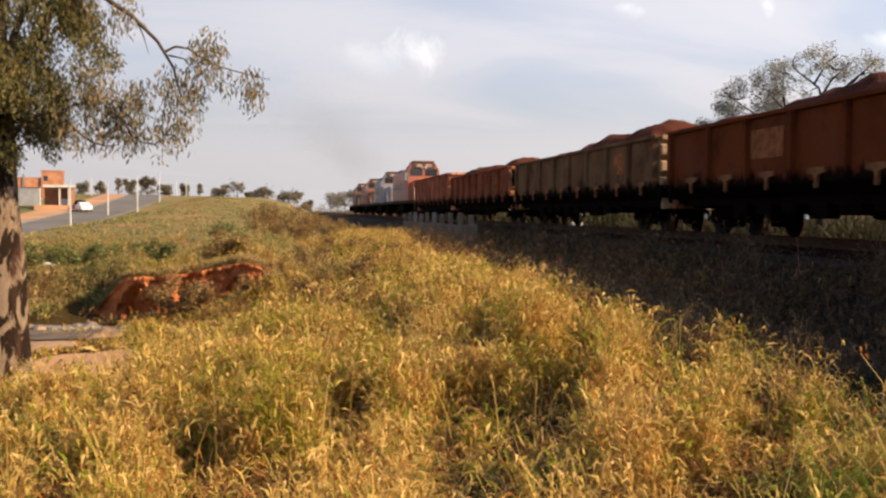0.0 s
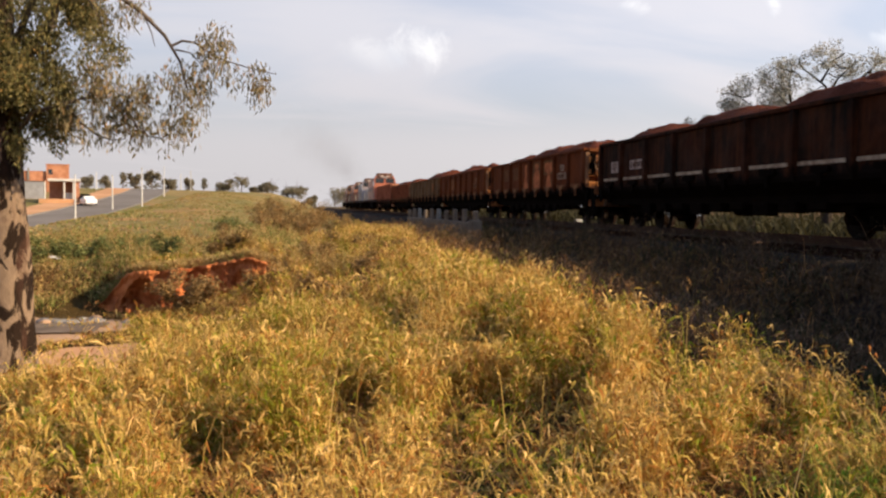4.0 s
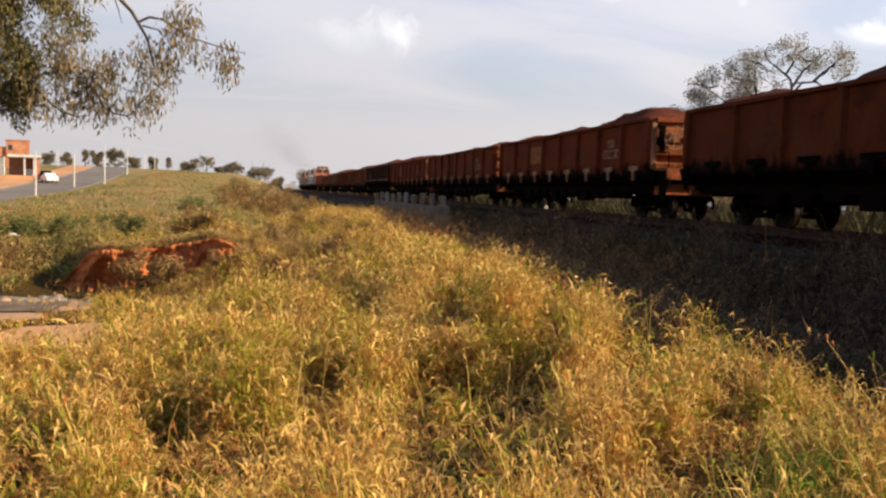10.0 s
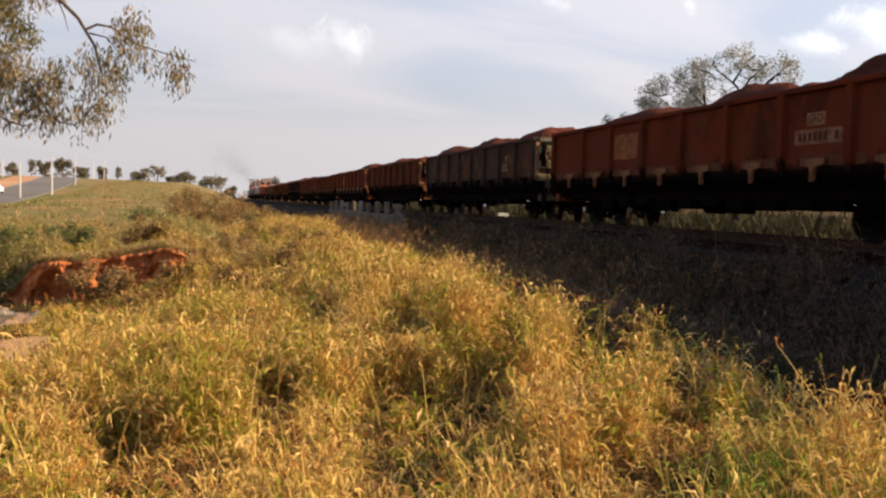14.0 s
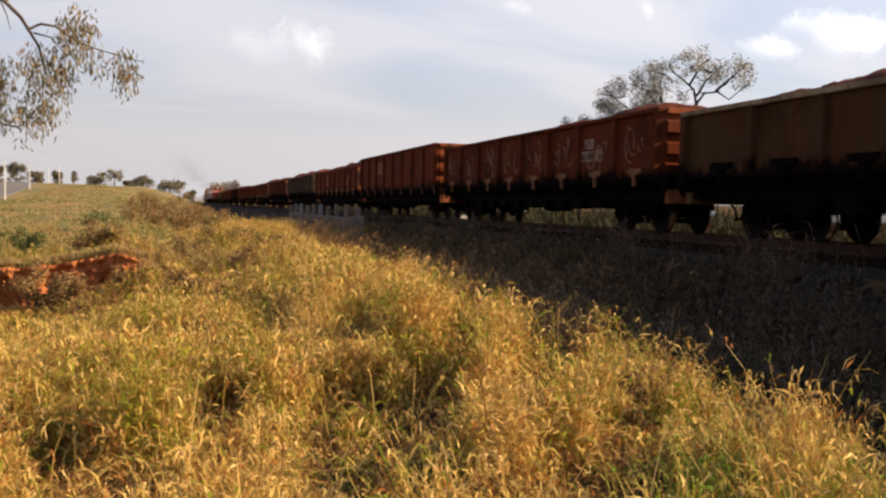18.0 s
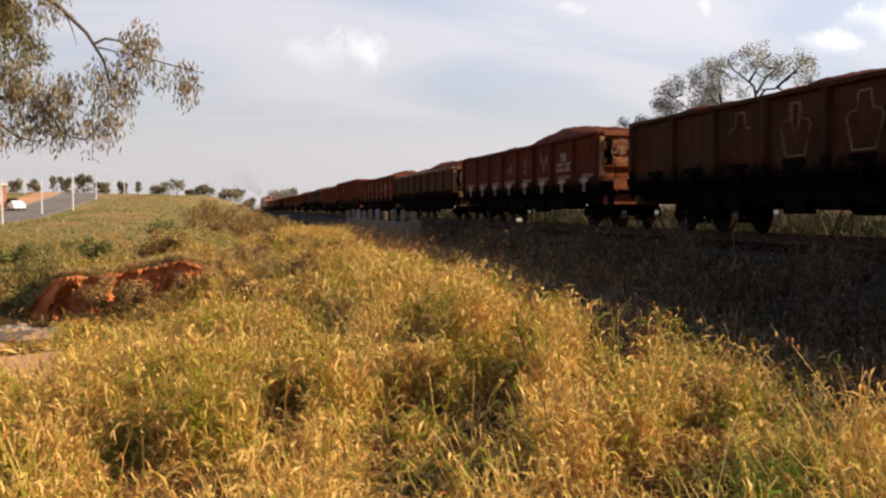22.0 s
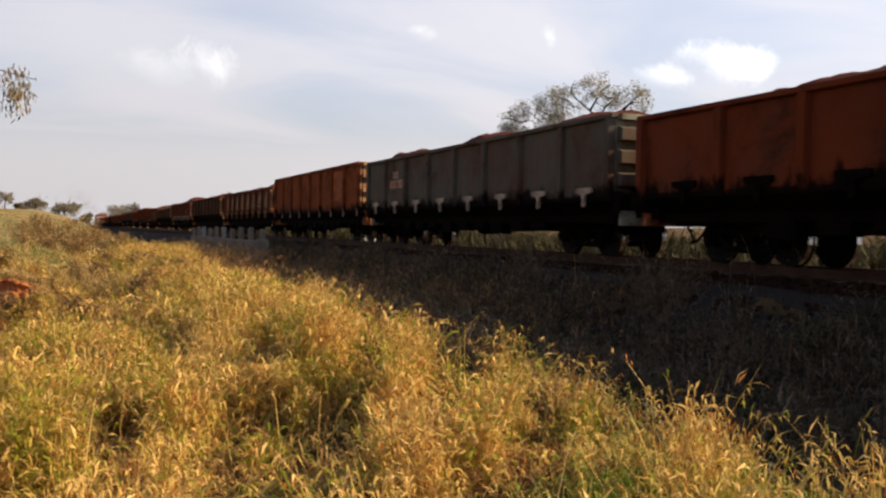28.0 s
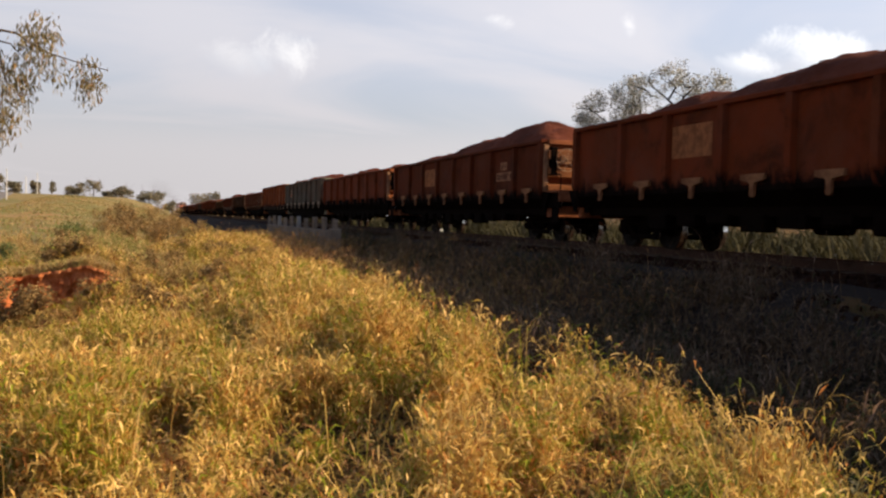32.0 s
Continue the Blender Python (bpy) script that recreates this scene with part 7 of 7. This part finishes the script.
def build_road():
    ys = np.arange(20, 262, 6.0)
    tagged(strip("road", -4.0, 4.0, 0.05, "asphalt", ys), "grey asphalt road climbing the hill", "road", kind="structure")
    tagged(strip("kerb", -4.3, -4.004, 0.18, "concrete", ys), "pale concrete kerb along the road", "kerb", kind="structure")
    tagged(strip("kerb", 4.004, 4.3, 0.07, "concrete", ys), "pale concrete kerb along the road", "kerb", kind="structure")
    tagged(strip("verge", -10.0, -4.304, 0.06, "tanearth", ys), "bare tan earth verge beyond the road", "verge", kind="structure")


build_road()


def az_place(px_az, d):
    a = radians(px_az)
    return d * math.sin(a), d * math.cos(a)


def build_poles():
    for az, d, h in POLES:
        x, y = az_place(az, d)
        th = empty_thing("utility_pole", "slim white concrete pole beside the road", "pole", "poles along the road", Matrix.Translation((x, y, float(height(x, y)) - 0.1)))
        bm = bmesh.new()
        lathe(bm, [(0, 0.13), (h * 0.5, 0.10), (h + 0.1, 0.07)], "z", 10)
        part("shaft", bm, "white", th)
        part("cap", boxes((-0.12, 0.12, -0.12, 0.12, h + 0.1, h + 0.2), bevel=0.02), "white", th)


POLES = [(-13.3, 118, 5.5), (-11.2, 140, 5.0), (-9.5, 150, 6.1), (-8.2, 185, 5.7), (-7.2, 225, 3.9), (-6.6, 240, 5.1), (-12.1, 215, 4.0)]
build_poles()


def car_at(x, y, rz, paint, label):
    th = empty_thing("car", label, "car", "", pose(x, y, float(height(x, y)) + 0.06, 0, 0, rz))
    W = 1.68
    prof = [(-2.05, 0.30), (-2.05, 0.72), (-1.95, 0.92), (-1.55, 0.98), (-0.95, 1.02), (-0.45, 1.44), (0.75, 1.46), (1.5, 1.02), (1.95, 0.98), (2.05, 0.8), (2.05, 0.30)]
    bm = bmesh.new()
    a = [bm.verts.new((-W / 2 + (0.14 if z > 1.1 else 0), p, z)) for p, z in prof]
    b = [bm.verts.new((W / 2 - (0.14 if z > 1.1 else 0), p, z)) for p, z in prof]
    n = len(prof)
    for i in range(n):
        bm.faces.new((a[i], a[(i + 1) % n], b[(i + 1) % n], b[i]))
    bm.faces.new(a)
    bm.faces.new(b[::-1])
    bmesh.ops.recalc_face_normals(bm, faces=bm.faces)
    part("body", bm, paint, th)
    for s in (-1, 1):
        part("side_window", boxes((s * 0.70, s * 0.80, -0.55, 0.95, 1.05, 1.36)), "glass", th)
        for yy in (-1.25, 1.3):
            b2 = bmesh.new()
            lathe(b2, [(-0.10, 0.31), (0.10, 0.31)], "x", 14)
            wh = part("wheel", b2, "rubber", th, "", (s * 0.76, yy, 0.31))
            b3 = bmesh.new()
            lathe(b3, [(s * 0.09, 0.2), (s * 0.11, 0.18)], "x", 12)
            part("rim", b3, "wheel", wh)
    for s in (-1, 1):
        part("headlight", boxes((s * 0.5, s * 0.8, -2.07, -2.03, 0.68, 0.84)), "carwhite", th)
    part("windscreen", boxes((-0.62, 0.62, -0.93, -0.52, 1.08, 1.12)), "glass", th)
    return th


def build_houses():
    x, y = az_place(-13.8, 160)
    z = float(height(x, y)) + 0.5
    th = empty_thing("shelter_building", "low roadside building with a flat white roof and open front", "building", "", pose(x, y, z, 0, 0, 13))
    part("plinth", boxes((-4.0, 2.8, -3.0, 3.0, -1.2, 0.05)), "tanearth", th)
    part("roof", boxes((-2.7, 2.3, -3, 3, 2.95, 3.35), bevel=0.03), "white", th)
    part("back_wall", boxes((-2.6, 2.1, 2.5, 2.8, 0.05, 2.95)), "brick", th)
    part("side_wall", boxes((1.6, 2.1, -2.6, 2.5, 0.05, 2.95)), "brick", th)
    part("counter", boxes((-0.1, 1.5, -1.2, -0.9, 0.05, 1.1)), "white", th)
    for px in (-0.2, 1.2):
        part("pillar", boxes((px - 0.14, px + 0.14, -2.8, -2.5, 0.05, 2.95), bevel=0.02), "white", th)
    x, y = az_place(-14.2, 205)
    z = float(height(x, y))
    th = empty_thing("brick_house", "unfinished house of bare orange brick on the slope", "house", "", pose(x, y, z, 0, 0, 14))
    H = 5.5
    part("wall", boxes((-2.3, 2.1, -3, 3, -0.5, H)), "brick", th)
    for px in (-1.5,):
        part("window", boxes((px - 0.4, px + 0.4, -3.03, -2.97, H - 2.0, H - 0.9)), "glass", th)
    part("parapet", boxes((-2.4, 2.2, -3.1, 3.1, H, H + 0.22)), "brick", th)
    part("lower_block", boxes((-9, -2.35, -2.5, 3, -0.5, H - 1.3)), "brick", th)
    part("concrete_column", boxes((-5.9, -5.5, -2.75, -2.52, -0.5, H - 0.7)), "concrete", th)
    x, y = az_place(-17.6, 175)
    z = float(height(x, y))
    th = empty_thing("boundary_wall", "long pale rendered boundary wall", "wall", "", pose(x, y, z, 0, 0, -10))
    part("wall", boxes((-14, 9, -0.15, 0.15, -1, 3.0)), "white", th)
    part("coping", boxes((-14, 9, -0.22, 0.22, 3.0, 3.15)), "brick", th)
    x, y = az_place(-12.55, 150)
    car_at(x, y, 25, "carwhite", "white hatchback parked at the roadside")
    x, y = az_place(-12.75, 158)
    car_at(x, y, 20, "under", "dark hatchback parked at the roadside")


build_houses()


def build_oddments():
    """A white marker block on the far shoulder of the track and a scrap of plastic in the weeds."""
    bm = box(bmesh.new(), -0.27, 0.27, -0.16, 0.16, 0.0, 0.28, 0.02)
    ob = part("marker_block", bm, "white", None, "", (13.15, 39.9, RAIL_Z - 0.19))
    tagged(ob, "small white-painted concrete block beside the ballast", "block")
    for x, y, s in ((-6.14, 23.41, 0.15), (-5.98, 23.31, 0.10)):
        bm = bmesh.new()
        bmesh.ops.create_icosphere(bm, subdivisions=2, radius=0.5)
        for v in bm.verts:
            v.co = Vector((v.co.x * s * 1.5, v.co.y * s * 0.6, v.co.z * s * 0.5)) * (1 + 0.5 * noise.noise(v.co * 4 + Vector((x, 0, 0))))
        ob = part("plastic_scrap", bm, "white", None, "", (x, y, float(height(x, y)) + 0.24))
        tagged(ob, "crumpled white plastic caught in the weeds", "litter", "litter in the field")


build_oddments()

# ---------- diesel smoke over the locomotives ----------
def build_smoke():
    rs = np.random.RandomState(8)
    n = 42000
    q = rs.uniform(0, 1, n) ** 0.8
    at = np.stack([-1.5 - 9 * q + rs.normal(0, 1, n) * (0.8 + 2.2 * q), rs.uniform(-34, 10, n) - 12 * q, 5.6 + 7.5 * q + rs.normal(0, 1, n) * (0.5 + 1.6 * q)], 1)
    e1 = rs.normal(0, 1, (n, 3)) * 0.014
    e2 = rs.normal(0, 1, (n, 3)) * 0.014
    v = np.stack([at, at + e1, at + e1 + e2, at + e2], 1).reshape(-1, 3)
    bm = fast_mesh("smoke_plume", v, (np.arange(n) * 4)[:, None] + [0, 1, 2, 3], None)
    bm.materials.append(M["smoke"])
    ob = part("smoke_plume", bm, None)
    tagged(ob, "thin grey diesel smoke drifting over the locomotives", "smoke", kind="stuff")
    y = front_at(-4, 0.23) + 60
    ob.matrix_basis = pose(TRACK_X, y, RAIL_Z)
    RUN.append((ob, y))


build_smoke()


# ---------- what moves ----------
def motions():
    for ob, y in RUN:
        walk(ob, [(t, pose(TRACK_X, y + SPEED * t, RAIL_Z)) for t in (0.0, 8.0, 16.0, 24.0, 32.0)])
    # wheels turn while their wagon passes near
    turn = SPEED / WHEEL_R
    for ob, y in RUN:
        for bog in [c for c in ob.children if c.name.startswith("bogie")]:
            for ax in [c for c in bog.children if c.name.startswith("wheelset")]:
                s = y + bog.location.y + ax.location.y
                t0, t1 = max(0.0, (6.0 - s) / SPEED), min(32.0, (46.0 - s) / SPEED)
                here = ax.location
                rest = lambda a: pose(here.x, here.y, here.z, math.degrees(-a), 0, 0)
                rows = [] if t0 <= 0 else [(0.0, rest(0))]
                if t1 > t0 + 0.1:
                    n = int((t1 - t0) * 30 / 2)
                    for i in range(n + 1):
                        t = t0 + i / 15
                        if t < 31.99:
                            rows.append((t, rest(turn * i / 15)))
                    last = turn * n / 15
                else:
                    last = 0.0
                if not rows:
                    rows = [(0.0, rest(0))]
                if rows[-1][0] < 31.9:
                    rows.append((32.0, rest(last)))
                walk(ax, rows)


motions()
